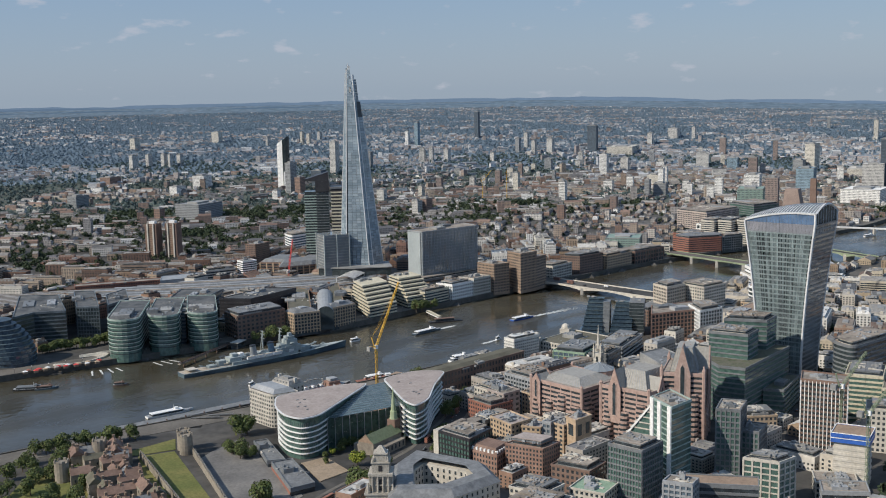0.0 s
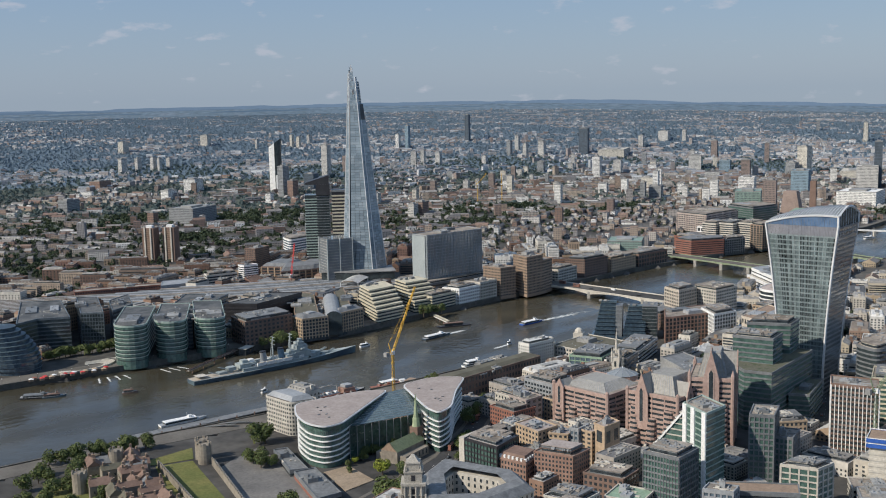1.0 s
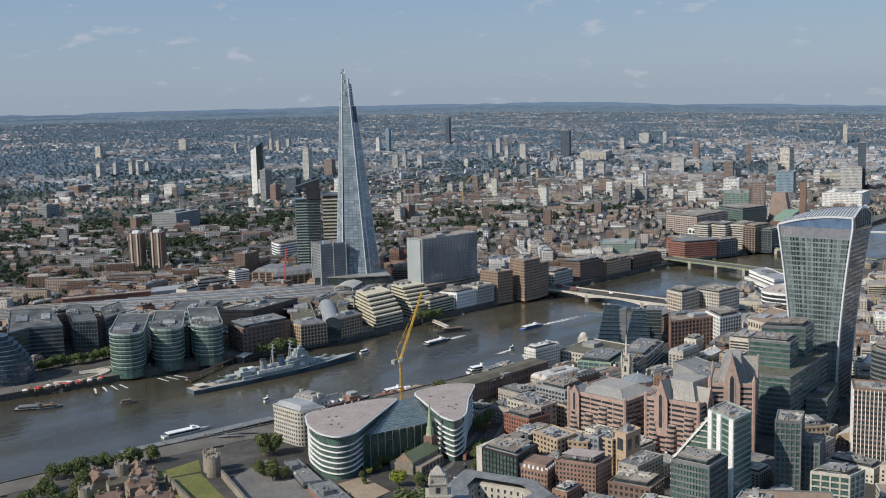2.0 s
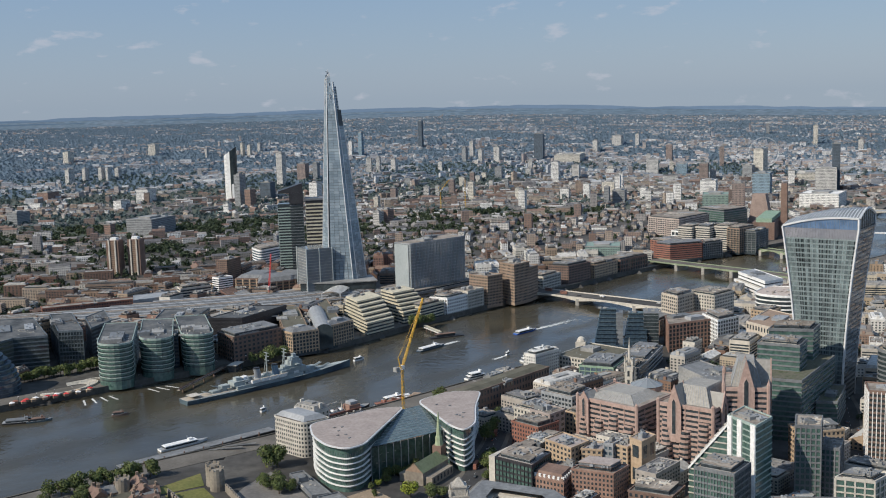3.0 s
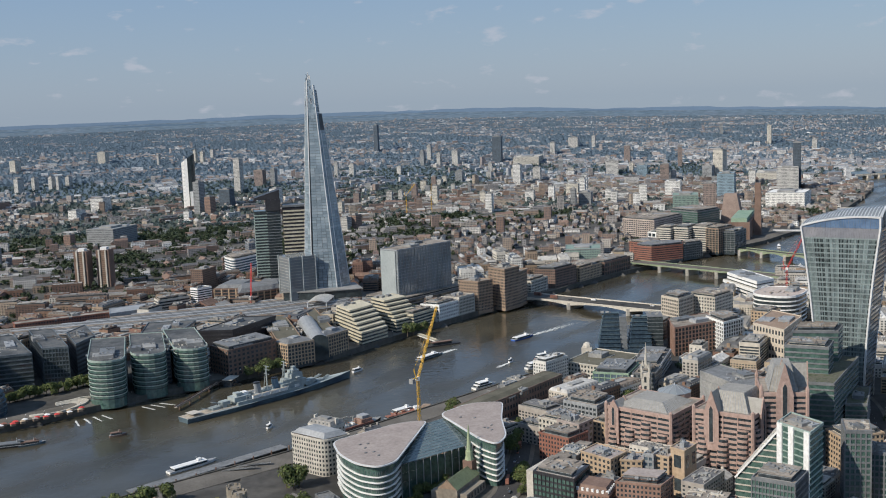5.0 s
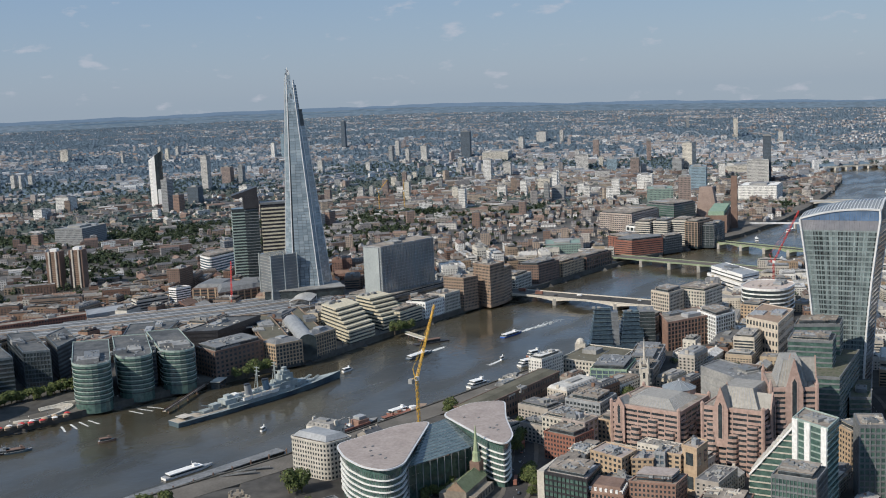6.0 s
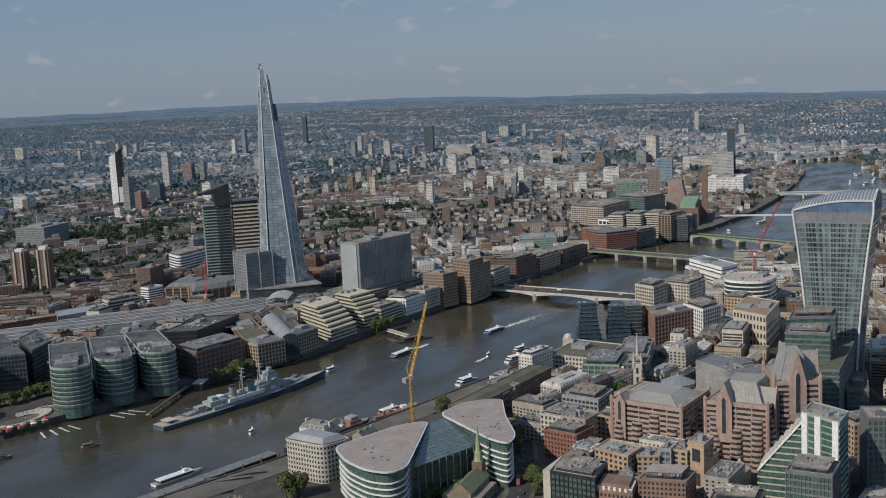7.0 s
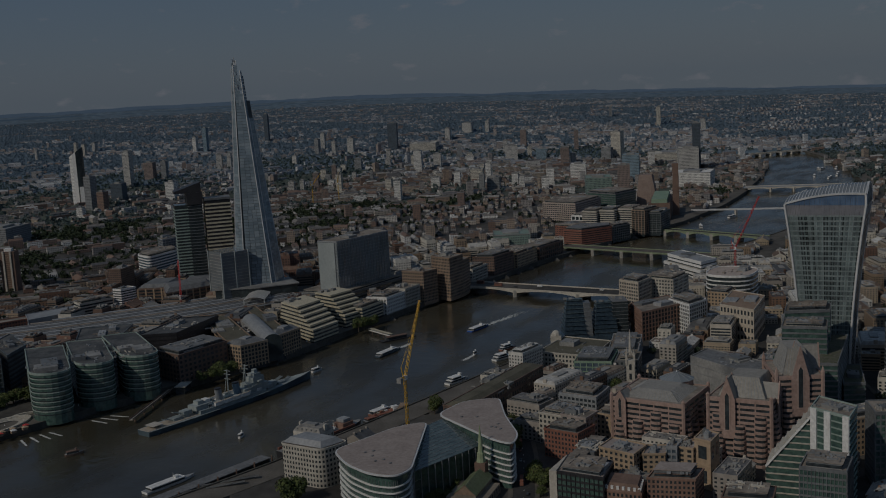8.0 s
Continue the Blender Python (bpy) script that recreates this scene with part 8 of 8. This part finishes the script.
random.seed(77)
for k in range(11):
    f = k / 10
    tree(672 - 64 * f + random.uniform(-3, 3), 372 + 22 * f + random.uniform(-3, 3), random.uniform(1.0, 1.3), 5, "plane tree in a row along the quay")
for x, y in ((700, 400), (688, 392), (712, 412), (706, 428), (694, 410), (722, 430), (716, 446), (730, 440), (738, 462), (696, 436), (712, 462), (684, 448), (690, 470), (704, 486), (668, 404), (660, 396), (676, 412), (726, 480), (740, 500), (756, 490)):
    tree(x + random.uniform(-3, 3), y + random.uniform(-3, 3), random.uniform(.8, 1.2), 5, "leafy tree among the old castle lawns")
for x, y, s in ((551, 452, 1.2), (545, 458, 1.1), (576, 478, .7), (580, 486, .75), (572, 486, .7), (578, 494, .7), (584, 500, .75), (576, 502, .7), (628, 578, 1.0), (634, 586, 1.1), (574, 612, 1.1), (566, 620, 1.25), (580, 622, 1.2), (572, 630, 1.1), (536, 590, .7), (530, 596, .6), (458, 584, .8), (464, 590, .8), (470, 596, .7), (520, 540, .5), (512, 548, .5), (505, 538, .5), (528, 546, .5), (415, 548, .9), (398, 546, .9), (250, 568, .8), (262, 572, .9), (256, 560, .7)):
    tree(x, y, s * 1.35)
M_YLEAF = material("yellow_leaves", [(0.13, 0.17, 0.02), (0.18, 0.21, 0.03), (0.22, 0.24, 0.04)], 0.75, by="island", grain=0.8, amount=0.3, spec=0.2)
tm, me = TREE_MESHES[2]
bright = me.copy()
bright.materials.clear()
bright.materials.append(M_YLEAF)
for x, y, s in ((541, 578, 1.1), (536, 546, .5)):
    t = thing("tree", x, y, 5, 40, "bright yellow-green tree beside the church", "tree", "riverside trees")
    t.scale = (s, s, s)
    new("trunk", tm).parent = t
    new("crown", bright).parent = t
for x, y, s in ((512, 543, .85), (497, 547, .85), (486, 552, .8), (519, 538, .75), (505, 546, .7), (543, 546, .45), (466, 587, 1.15), (462, 593, 1.0), (368, 530, 1.1), (372, 538, 1.0), (343, 449, 1.1), (349, 452, 1.0), (355, 455, .9), (552, 556, .5), (484, 600, .7)):
    tree(x, y, s)

for k in range(16):
    tree(505 - 5.5 * k + random.uniform(-3, 3), 70 + 1.2 * k + random.uniform(-4, 4), random.uniform(.9, 1.3), 5, "small tree along the riverside walk")
for x, y in ((334, 204), (326, 208), (316, 209), (306, 208), (298, 212), (262, 200), (258, 212), (292, 150), (118, 236), (110, 238), (98, 240), (86, 236), (350, 120), (330, 128)):
    tree(x, y, random.uniform(.95, 1.4), 5, "green tree before the riverside offices")

# ---- riverside park clutter ----
def park():
    random.seed(9)
    t = thing("sunken_amphitheatre", 497, 128, 5, 0, "oval sunken stone amphitheatre with curved seating", "amphitheatre")
    for k in range(4):
        r = 13 + k * 2.2
        for i in range(20):
            bm = bmesh.new()
            a, b = i * math.pi / 14, (i + 1) * math.pi / 14
            p = [(r * 1.4 * math.cos(a), r * .7 * math.sin(a)), (r * 1.4 * math.cos(b), r * .7 * math.sin(b)), ((r + 2) * 1.4 * math.cos(b), (r + 2) * .7 * math.sin(b)), ((r + 2) * 1.4 * math.cos(a), (r + 2) * .7 * math.sin(a))]
            prism(bm, ccw(p), .2, .5 + k * .45)
            part("seat_stone", bm, M_STONE, t)
    for k in range(16):
        x, y = 560 - 4.6 * k + random.uniform(-1, 1), 136 + 1.4 * k - 5 * (k % 2) + random.uniform(-1, 1)
        s = thing("market_stall", x, y, 5.25, 160, "small market stall with bright canopy", "stall", "market stalls")
        bm = bmesh.new()
        box(bm, -2, -1.5, 0, 2, 1.5, 2.2)
        part("counter", bm, M_TAN, s)
        bm = bmesh.new()
        prism(bm, [(-2.4, -2), (2.4, -2), (2.4, 2), (-2.4, 2)], 2.2, 3.3, 0, [(-.3, -.3), (.3, -.3), (.3, .3), (-.3, .3)])
        part("canopy", bm, random.choice((M_RCRANE, M_WHITE, M_RED, M_YELLOW, M_TAUPE)), s)
    for k in range(46):
        f = k / 45
        p = resample(SOUTH[2:8], 46)[k]
        l = thing("lamp_post", p[0], p[1] - 3, 5.25, 0, "slim riverside lamp post with globe", "street lamp", "quay lamps")
        bm = bmesh.new()
        beam(bm, (0, 0, 0), (0, 0, 5), .09)
        part("post", bm, M_BLACK, l)
        bm = bmesh.new()
        prism(bm, [(.4 * math.cos(i * 1.0472), .4 * math.sin(i * 1.0472)) for i in range(6)], 5, 5.7, 0, [(.2 * math.cos(i * 1.0472), .2 * math.sin(i * 1.0472)) for i in range(6)])
        part("lantern", bm, M_WHITE, l)
    wlk = thing("curved_ramp", 455, 128, 5.2, 160, "sweeping pale stone ramp wall", "wall")
    bm = bmesh.new()
    ln = [(-26 + 2.6 * i, 5 * math.sin(i * .32)) for i in range(21)]
    a, b = offset(ln, .9), offset(ln, -.9)
    for i in range(20):
        prism(bm, ccw([a[i], a[i + 1], b[i + 1], b[i]]), 0, 1.6)
    part("wall", bm, M_STONE, wlk)


park()


# ---- generic city ----
def house_mesh(name, w, d, h, kind):
    """One town building: walls with panes on every storey, then a flat, pitched or mansard roof with its small parts."""
    bm = bmesh.new()
    x, y = w / 2, d / 2
    box(bm, -x, -y, -3, x, y, h, 0)
    fl = random.uniform(3.2, 3.8)
    n = max(1, int((h - 1) / fl))
    bay = random.uniform(2.6, 3.6)
    ww, wh = bay * random.uniform(.42, .62), fl * random.uniform(.45, .6)
    band = random.random() < 0.1
    for k in range(n):
        z0 = 1.1 + k * fl
        for nx, ny, ln in ((0, -1, w), (0, 1, w), (-1, 0, d), (1, 0, d)):
            m = max(1, int(ln / bay))
            cols = [(-ln / 2 + .8, ln / 2 - .8)] if band else [(-ln / 2 + ln * (i + .5) / m - ww / 2, -ln / 2 + ln * (i + .5) / m + ww / 2) for i in range(m)]
            for a, b in cols:
                off = (y if ny else x) + 0.06
                q = [(a, off), (b, off)]
                pts = []
                for (s, o), z in ((q[0], z0), (q[1], z0), (q[1], z0 + wh), (q[0], z0 + wh)):
                    pts.append((-s * ny, o * ny, z) if ny else (o * nx, s * nx, z))
                bm.faces.new([bm.verts.new(p) for p in pts]).material_index = 1
    if kind == "flat":
        for a in ((-x, -y, x, -y + .5), (-x, y - .5, x, y), (-x, -y + .5, -x + .5, y - .5), (x - .5, -y + .5, x, y - .5)):
            box(bm, a[0], a[1], h, a[2], a[3], h + random.uniform(.7, 1.0), 0)
        box(bm, -x + .5, -y + .5, h, x - .5, y - .5, h + .15, 2)
        if random.random() < .6 and w > 16:
            i = random.uniform(2, 3.2)
            hp = random.uniform(2.6, 3.4)
            box(bm, -x + i, -y + i, h, x - i, y - i, h + hp, random.choice((0, 3)))
            box(bm, -x + i - .1, -y + i - .1, h + .8, x - i + .1, y - i + .1, h + 2.1, 1)
            box(bm, -x + i - .5, -y + i - .5, h + hp, x - i + .5, y - i + .5, h + hp + .3, 2)
            h += hp
        for _ in range(random.randint(1, 4)):
            px, py, s = random.uniform(-x * .6, x * .6), random.uniform(-y * .6, y * .6), random.uniform(1, min(w, d) * .2)
            box(bm, px - s, py - s * .7, h, px + s, py + s * .7, h + random.uniform(1.2, 3.6), 3)
        for _ in range(random.randint(8, 18)):
            px, py = random.uniform(-x * .75, x * .75), random.uniform(-y * .75, y * .75)
            a, b = random.choice(((.6, .6), (1.6, .4), (.4, 1.4), (2.6, .25), (1.1, .9)))
            box(bm, px - a, py - b, h, px + a, py + b, h + random.uniform(.5, 1.7), random.choice((3, 3, 0)))
    elif kind == "pitched":
        r = d * random.uniform(.28, .4)
        v = [bm.verts.new(p) for p in ((-x - .3, -y - .3, h), (x + .3, -y - .3, h), (x + .3, y + .3, h), (-x - .3, y + .3, h), (-x - .3, 0, h + r), (x + .3, 0, h + r))]
        for q, mt in (((0, 1, 5, 4), 2), ((2, 3, 4, 5), 2), ((1, 2, 5), 0), ((3, 0, 4), 0)):
            bm.faces.new([v[i] for i in q]).material_index = mt
        for s in range(int(w / 7) + 1):
            px = -x + 1 + s * (w - 2) / max(1, int(w / 7))
            box(bm, px - .5, -.8, h + r * .5, px + .5, .8, h + r + 1.3, 0)
    else:
        i = 2.0
        prism(bm, [(-x, -y), (x, -y), (x, y), (-x, y)], h, h + 3.2, 2, [(-x + i, -y + i), (x - i, -y + i), (x - i, y - i), (-x + i, y - i)])
        for s in range(int(w / 4)):
            px = -x + 2.5 + s * 4
            for sg in (-1, 1):
                box(bm, px - .7, sg * (y - 1.3) - .8, h + .5, px + .7, sg * (y - 1.3) + .8, h + 2.3, 3)
        for sx in (-1, 1):
            box(bm, sx * (x - 1) - .6, -1.5, h, sx * (x - 1) + .6, 1.5, h + 5, 0)
        box(bm, -x * .4, -y * .3, h + 3.2, x * .3, y * .3, h + 4.6, 3)
    me = bpy.data.meshes.new(name)
    bmesh.ops.recalc_face_normals(bm, faces=[f for f in bm.faces if f.material_index != 1])
    bm.to_mesh(me)
    bm.free()
    for m in (M_WALL, M_GLASS, M_ROOF, M_PLANT):
        me.materials.append(m)
    return me


random.seed(11)
HOUSES = []
for i in range(44):
    kind = random.choice(["flat", "flat", "flat", "pitched", "mansard"])
    w, d = random.uniform(16, 31), random.uniform(12, 20)
    h = random.choice([9, 10, 12, 12, 14, 15, 17, 19, 22, 25])
    if kind == "pitched":
        h = random.uniform(7, 12)
    HOUSES.append((house_mesh("town_building", w, d, h, kind), w, d, h, kind))
BLOCKS = [(house_mesh("town_block", random.uniform(32, 52), random.uniform(15, 22), random.choice((14, 17, 20, 24, 28)), random.choice(("flat", "flat", "mansard"))), 40, 18, 20, "flat") for i in range(14)]


BOXES = [(min(p[0] for p in q), max(p[0] for p in q), min(p[1] for p in q), max(p[1] for p in q), q) for q in KEEP_POLY]


def free(x, y, r=12.0):
    if inside((x, y), RIVER) or bank_gap((x, y), SOUTH) < r + 4 or bank_gap((x, y), NORTH) < r + 4:
        return False
    return not any(x0 < x < x1 and y0 < y < y1 and inside((x, y), poly) for x0, x1, y0, y1, poly in BOXES)


def visible_plan(x, y, margin=0.0):
    """Whether a place lies in the wedge of town that this scene covers."""
    dx, dy = x - 1070, y - 990
    d = math.hypot(dx, dy)
    a = math.degrees(math.atan2(dy, dx)) % 360
    return d, 183 - margin < a < 256 + margin


LABELS = {"flat": "flat-roofed brick and stone town building with roof plant", "pitched": "brick terrace with pitched slate roof and chimneys", "mansard": "masonry block with mansard roof, dormers and chimneys"}


PARKS = [(-490, -770, 110, 100), (-1500, -900, 130, 120), (-700, -1500, 110, 110), (-300, -1000, 130, 70), (-1000, -1700, 110, 100), (-150, -620, 100, 50), (-1280, -1480, 120, 70), (-950, -420, 70, 60), (-600, -330, 60, 40)]


def in_park(x, y):
    return any(((x - a) / c) ** 2 + ((y - b) / d) ** 2 < 1 + .5 * noise2(x, y, .012, 4) for a, b, c, d in PARKS)


def leafy(x, y):
    if in_park(x, y):
        return .8
    return .75 * noise2(x, y, .0028, 3.3) + .6 * noise2(x, y, .011, 7) + (0.2 if y < -200 else -0.2) + (0.1 if y < -420 else 0)


def join_row(row, root, mats_used):
    """Joins many placed building meshes into one part."""
    co, loops, starts, mats, nv, nl = [], [], [], [], 0, 0
    for me, m in row:
        n = len(me.vertices)
        c = np.empty(n * 3)
        me.vertices.foreach_get("co", c)
        c = np.c_[c.reshape(-1, 3), np.ones(n)] @ np.array(m.transposed())
        co.append(c[:, :3])
        l = np.empty(len(me.loops), dtype=np.int32)
        me.loops.foreach_get("vertex_index", l)
        loops.append(l + nv)
        s = np.empty(len(me.polygons), dtype=np.int32)
        me.polygons.foreach_get("loop_start", s)
        starts.append(s + nl)
        k = np.empty(len(me.polygons), dtype=np.int32)
        me.polygons.foreach_get("material_index", k)
        mats.append(k)
        nv, nl = nv + n, nl + len(l)
    me = bpy.data.meshes.new("building_row")
    me.vertices.add(nv)
    me.vertices.foreach_set("co", np.concatenate(co).ravel())
    me.loops.add(nl)
    me.loops.foreach_set("vertex_index", np.concatenate(loops))
    st = np.concatenate(starts)
    me.polygons.add(len(st))
    me.polygons.foreach_set("loop_start", st)
    me.polygons.foreach_set("material_index", np.concatenate(mats))
    for m in mats_used:
        me.materials.append(m)
    me.update(calc_edges=True)
    me.shade_flat()
    me.validate()
    tagged(new("building_row", me), kind="stuff").parent = root


def town():
    near, far, trees = [], [], []
    c = 25.0
    for ix in range(-120, 60):
        for iy in range(-130, 60):
            x, y = ix * c, iy * c * 1.06
            d, ok = visible_plan(x, y)
            if not ok or d < 330 or d > 2600:
                continue
            # streets bend slowly from one quarter to the next
            sx, sy = x + 14 * noise2(x, y, .004), y + 14 * noise2(x, y, .004, 5)
            if d > 1500 and (ix % 5 == 0 or iy % 7 == 0):
                continue
            g = leafy(sx, sy)
            rot = 34 * noise2(sx, sy, .0016, 9) + (12 if y > 300 else -38 if y < -250 else 28)
            if random.random() < 0.16:
                rot += 90
            if not free(sx, sy, 13):
                continue
            if g > .16 and random.random() < min(.95, .35 + g):
                for _ in range(6 if g > .7 else 3):
                    trees.append((sx + random.uniform(-13, 13), sy + random.uniform(-13, 13), random.uniform(.75, 1.25)))
                if random.random() < (.93 if g > .7 else .55):
                    continue
            r = random.random()
            if r < .07:
                trees.append((sx, sy, random.uniform(.7, 1.1)))
                continue
            sc = random.uniform(.85, 1.1)
            if d < 1750:
                near.append((sx, sy, rot, sc))
            else:
                far.append((sx, sy, rot, sc))
            for _ in range(random.choice((0, 0, 1, 1)) if y > -150 else random.choice((1, 2, 3, 4))):
                trees.append((sx + random.choice((-13, 13)), sy + random.uniform(-9, 9), random.uniform(.5, .9)))
    near.sort(key=lambda n: math.hypot(n[0] - 1060, n[1] - 1000))
    rows, stone = [[] for _ in range(110)], {}
    for i, (x, y, rot, sc) in enumerate(near):
        me, w, d, h, kind = random.choice(BLOCKS if i >= 290 and y > -420 and random.random() < .16 else HOUSES)
        zs = sc * (0.66 if y < -150 else 0.74 if y > 480 else 0.95)
        m = pose(x, y, 5 + rise(x, y), 0, 0, rot) @ Matrix.Diagonal((sc * (1.25 if y < -150 else 1), sc * (.8 if y < -150 else 1), zs, 1))
        if i < 290:
            if y > 470:
                if me.name not in stone:
                    stone[me.name] = me.copy()
                    stone[me.name].materials[0], stone[me.name].materials[2] = M_CITYSTONE, M_CITYLEAD
                me = stone[me.name]
            ob = new("town_building", me)
            ob.matrix_basis = m
            tagged(ob, LABELS[kind], "building", "town buildings")
        else:
            rows[random.randrange(60) if math.atan2(990 - y, 1070 - x) > radians(38) and y < 60 else random.randrange(60, 110)].append((me, m))
    root = thing("town_blocks", 0, 0, 0, 0, "close-packed town buildings of brick and stone", "town", kind="stuff")
    for k, row in enumerate(rows):
        if row:
            join_row(row, root, (M_TERRACE, M_GLASS, M_TERRACEROOF, M_PLANT) if k < 60 else (M_WALL, M_GLASS, M_ROOF, M_PLANT))
    return far, trees


FAR, TREES = town()


def far_town():
    """Distant streets: walls, roofs and chimneys of thousands of buildings, joined."""
    rows = list(FAR)
    random.seed(5)
    d = 2600.0
    while d < 4660:
        e = -0.1052 + 4.22e-5 * (d - 2500)
        s = max(.2, min(1.0, (263 / -min(e, -.009)) ** -1 * d))
        a = 181.0
        step = math.degrees(21 * s / d) * 1.25
        while a < 259:
            aa, dd = radians(a + random.uniform(-.3, .3) * step), d + random.uniform(-9, 9) * s
            x, y = EYE_XY[0] + dd * math.cos(aa), EYE_XY[1] + dd * math.sin(aa)
            a += step
            if inside((x, y), RIVER):
                continue
            g = .8 * noise2(x, y, .0024 / s, 3.3) + .35 * noise2(x, y, .011 / s, 7) + .06 * (dd > 3700) + .10 * max(0, min(1, (math.degrees(aa) - 219) / 10)) + (.6 if in_park(x, y) else 0) + .20 * max(0, min(1, (dd - 3500) / 900))
            if random.random() < .38 + g * 1.5:
                TREES.append((x, y, random.uniform(.9, 1.5) * s))
                if random.random() < .5:
                    TREES.append((x + random.uniform(-14, 14) * s, y + random.uniform(-14, 14) * s, random.uniform(.8, 1.3) * s))
                continue
            rows.append((x, y, -45 + 50 * noise2(x, y, .0015, 2) + random.choice((0, 0, 0, 90)), s * random.uniform(.8, 1.15)))
        d += 22 * s * 1.2
    sets = [([], [], [], []), ([], [], [], [])]
    for x, y, rot, s in rows:
        # the farther buildings go to the walls and roofs with haze in their colour
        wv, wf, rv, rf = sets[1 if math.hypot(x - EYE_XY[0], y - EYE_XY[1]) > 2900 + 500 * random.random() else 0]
        w, dp = random.choice((5, 6, 7, 9, 12, 15, 19)) * s * random.uniform(.8, 1.2), random.uniform(3.2, 6) * s
        h = random.choice((4, 5, 5, 6, 6, 7, 8, 10)) * s
        if random.random() < .05:
            w, dp, h = random.uniform(12, 20) * s, 5 * s, random.uniform(10, 16) * s
        if random.random() < .02:
            w, dp, h = 7 * s, 7 * s, random.choice((16, 20, 24, 30)) * s
        z = 5 + rise(x, y)
        ca, sa = math.cos(radians(rot)), math.sin(radians(rot))

        def at(px, py, pz):
            return (x + ca * px - sa * py, y + sa * px + ca * py, z + pz)
        b = len(wv)
        wv += [at(px, py, pz) for pz in (-4 * s, h) for px, py in ((-w, -dp), (w, -dp), (w, dp), (-w, dp))]
        wf += [(b, b + 1, b + 5, b + 4), (b + 1, b + 2, b + 6, b + 5), (b + 2, b + 3, b + 7, b + 6), (b + 3, b, b + 4, b + 7)]
        b = len(rv)
        if random.random() < .45 and h < 16 * s:
            r = dp * .7
            rv += [at(px, py, pz) for px, py, pz in ((-w, -dp, h), (w, -dp, h), (w, dp, h), (-w, dp, h), (-w, 0, h + r), (w, 0, h + r))]
            rf += [(b, b + 1, b + 5, b + 4), (b + 2, b + 3, b + 4, b + 5), (b + 1, b + 2, b + 5), (b + 3, b, b + 4)]
        else:
            rv += [at(px, py, h - .01) for px, py in ((-w, -dp), (w, -dp), (w, dp), (-w, dp))]
            rf += [(b, b + 1, b + 2, b + 3)]
            px, py, q = random.uniform(-.5, .5) * w, random.uniform(-.5, .5) * dp, dp * random.uniform(.15, .4)
            b = len(rv)
            rv += [at(px + i, py + j, k) for k in (h, h + 2.5 * s) for i, j in ((-q, -q), (q, -q), (q, q), (-q, q))]
            rf += [(b, b + 1, b + 5, b + 4), (b + 1, b + 2, b + 6, b + 5), (b + 2, b + 3, b + 7, b + 6), (b + 3, b, b + 4, b + 7), (b + 4, b + 5, b + 6, b + 7)]
    root = thing("distant_town", 0, 0, 0, 0, "distant streets of small brick and stone buildings", "town", kind="stuff")
    for nm, v, f, m in (("walls", *sets[0][:2], M_MIDWALL), ("roofs", *sets[0][2:], M_MIDROOF), ("walls", *sets[1][:2], M_HAZYWALL), ("roofs", *sets[1][2:], M_HAZYROOF)):
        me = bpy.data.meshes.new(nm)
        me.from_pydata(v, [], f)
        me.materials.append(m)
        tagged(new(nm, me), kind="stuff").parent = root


far_town()


def far_trees():
    rng = random.Random(3)
    sets = {"street_trees": ([], [], M_MIDLEAF), "far_woods": ([], [], M_HAZYLEAF), "hill_woods": ([], [], M_HAZYHILLLEAF)}
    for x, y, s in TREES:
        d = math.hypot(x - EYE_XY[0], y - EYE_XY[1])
        # beyond 2500 m and 3600 m the crowns get haze-tinted leaves
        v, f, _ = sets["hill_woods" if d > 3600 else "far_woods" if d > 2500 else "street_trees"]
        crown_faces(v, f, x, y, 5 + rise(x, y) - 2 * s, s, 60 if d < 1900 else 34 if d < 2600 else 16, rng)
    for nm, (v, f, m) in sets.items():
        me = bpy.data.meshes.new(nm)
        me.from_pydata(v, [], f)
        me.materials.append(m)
        tagged(new(nm, me), "distant trees and gardens, leaf colour hazed bluer with distance", "trees", kind="stuff")


far_trees()


def far_ridges():
    """Low wooded hills on the skyline, one behind the other, glowing blue in place of haze."""
    # glow is the haze colour, paler for each ridge farther back
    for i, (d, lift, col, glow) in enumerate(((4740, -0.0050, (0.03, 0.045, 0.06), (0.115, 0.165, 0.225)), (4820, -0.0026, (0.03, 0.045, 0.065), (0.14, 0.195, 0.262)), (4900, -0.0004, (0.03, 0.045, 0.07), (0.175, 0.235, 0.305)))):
        m = material("hill_haze_glow", [col, tuple(c * 1.25 for c in col)], 1.0, scale=0.006, grain=0.03, amount=0.2, spec=0.0)
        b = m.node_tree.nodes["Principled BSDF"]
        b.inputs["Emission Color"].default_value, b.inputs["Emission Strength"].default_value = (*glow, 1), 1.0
        v, f = [], []
        for k in range(261):
            a = 176 + k * .34
            x, y = EYE_XY[0] + d * math.cos(radians(a)), EYE_XY[1] + d * math.sin(radians(a))
            e = -0.006 - max(0, min(1, (215 - a) / 29)) * 0.016
            n = .0016 * noise2(a, i * 7.1, .22) + .0008 * noise2(a, i * 3.3, 1.1) + .0004 * noise2(a, i * 5.3, 5.0)
            v += [(x, y, 263 + d * (e - .05)), (x, y, 263 + d * (e + lift + n))]
            if k:
                f.append((2 * k - 2, 2 * k, 2 * k + 1, 2 * k - 1))
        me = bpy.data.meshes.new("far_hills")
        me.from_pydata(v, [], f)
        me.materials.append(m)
        tagged(new("backdrop_hills", me), "low wooded skyline hills with blue haze glow", "hills", kind="structure")


far_ridges()
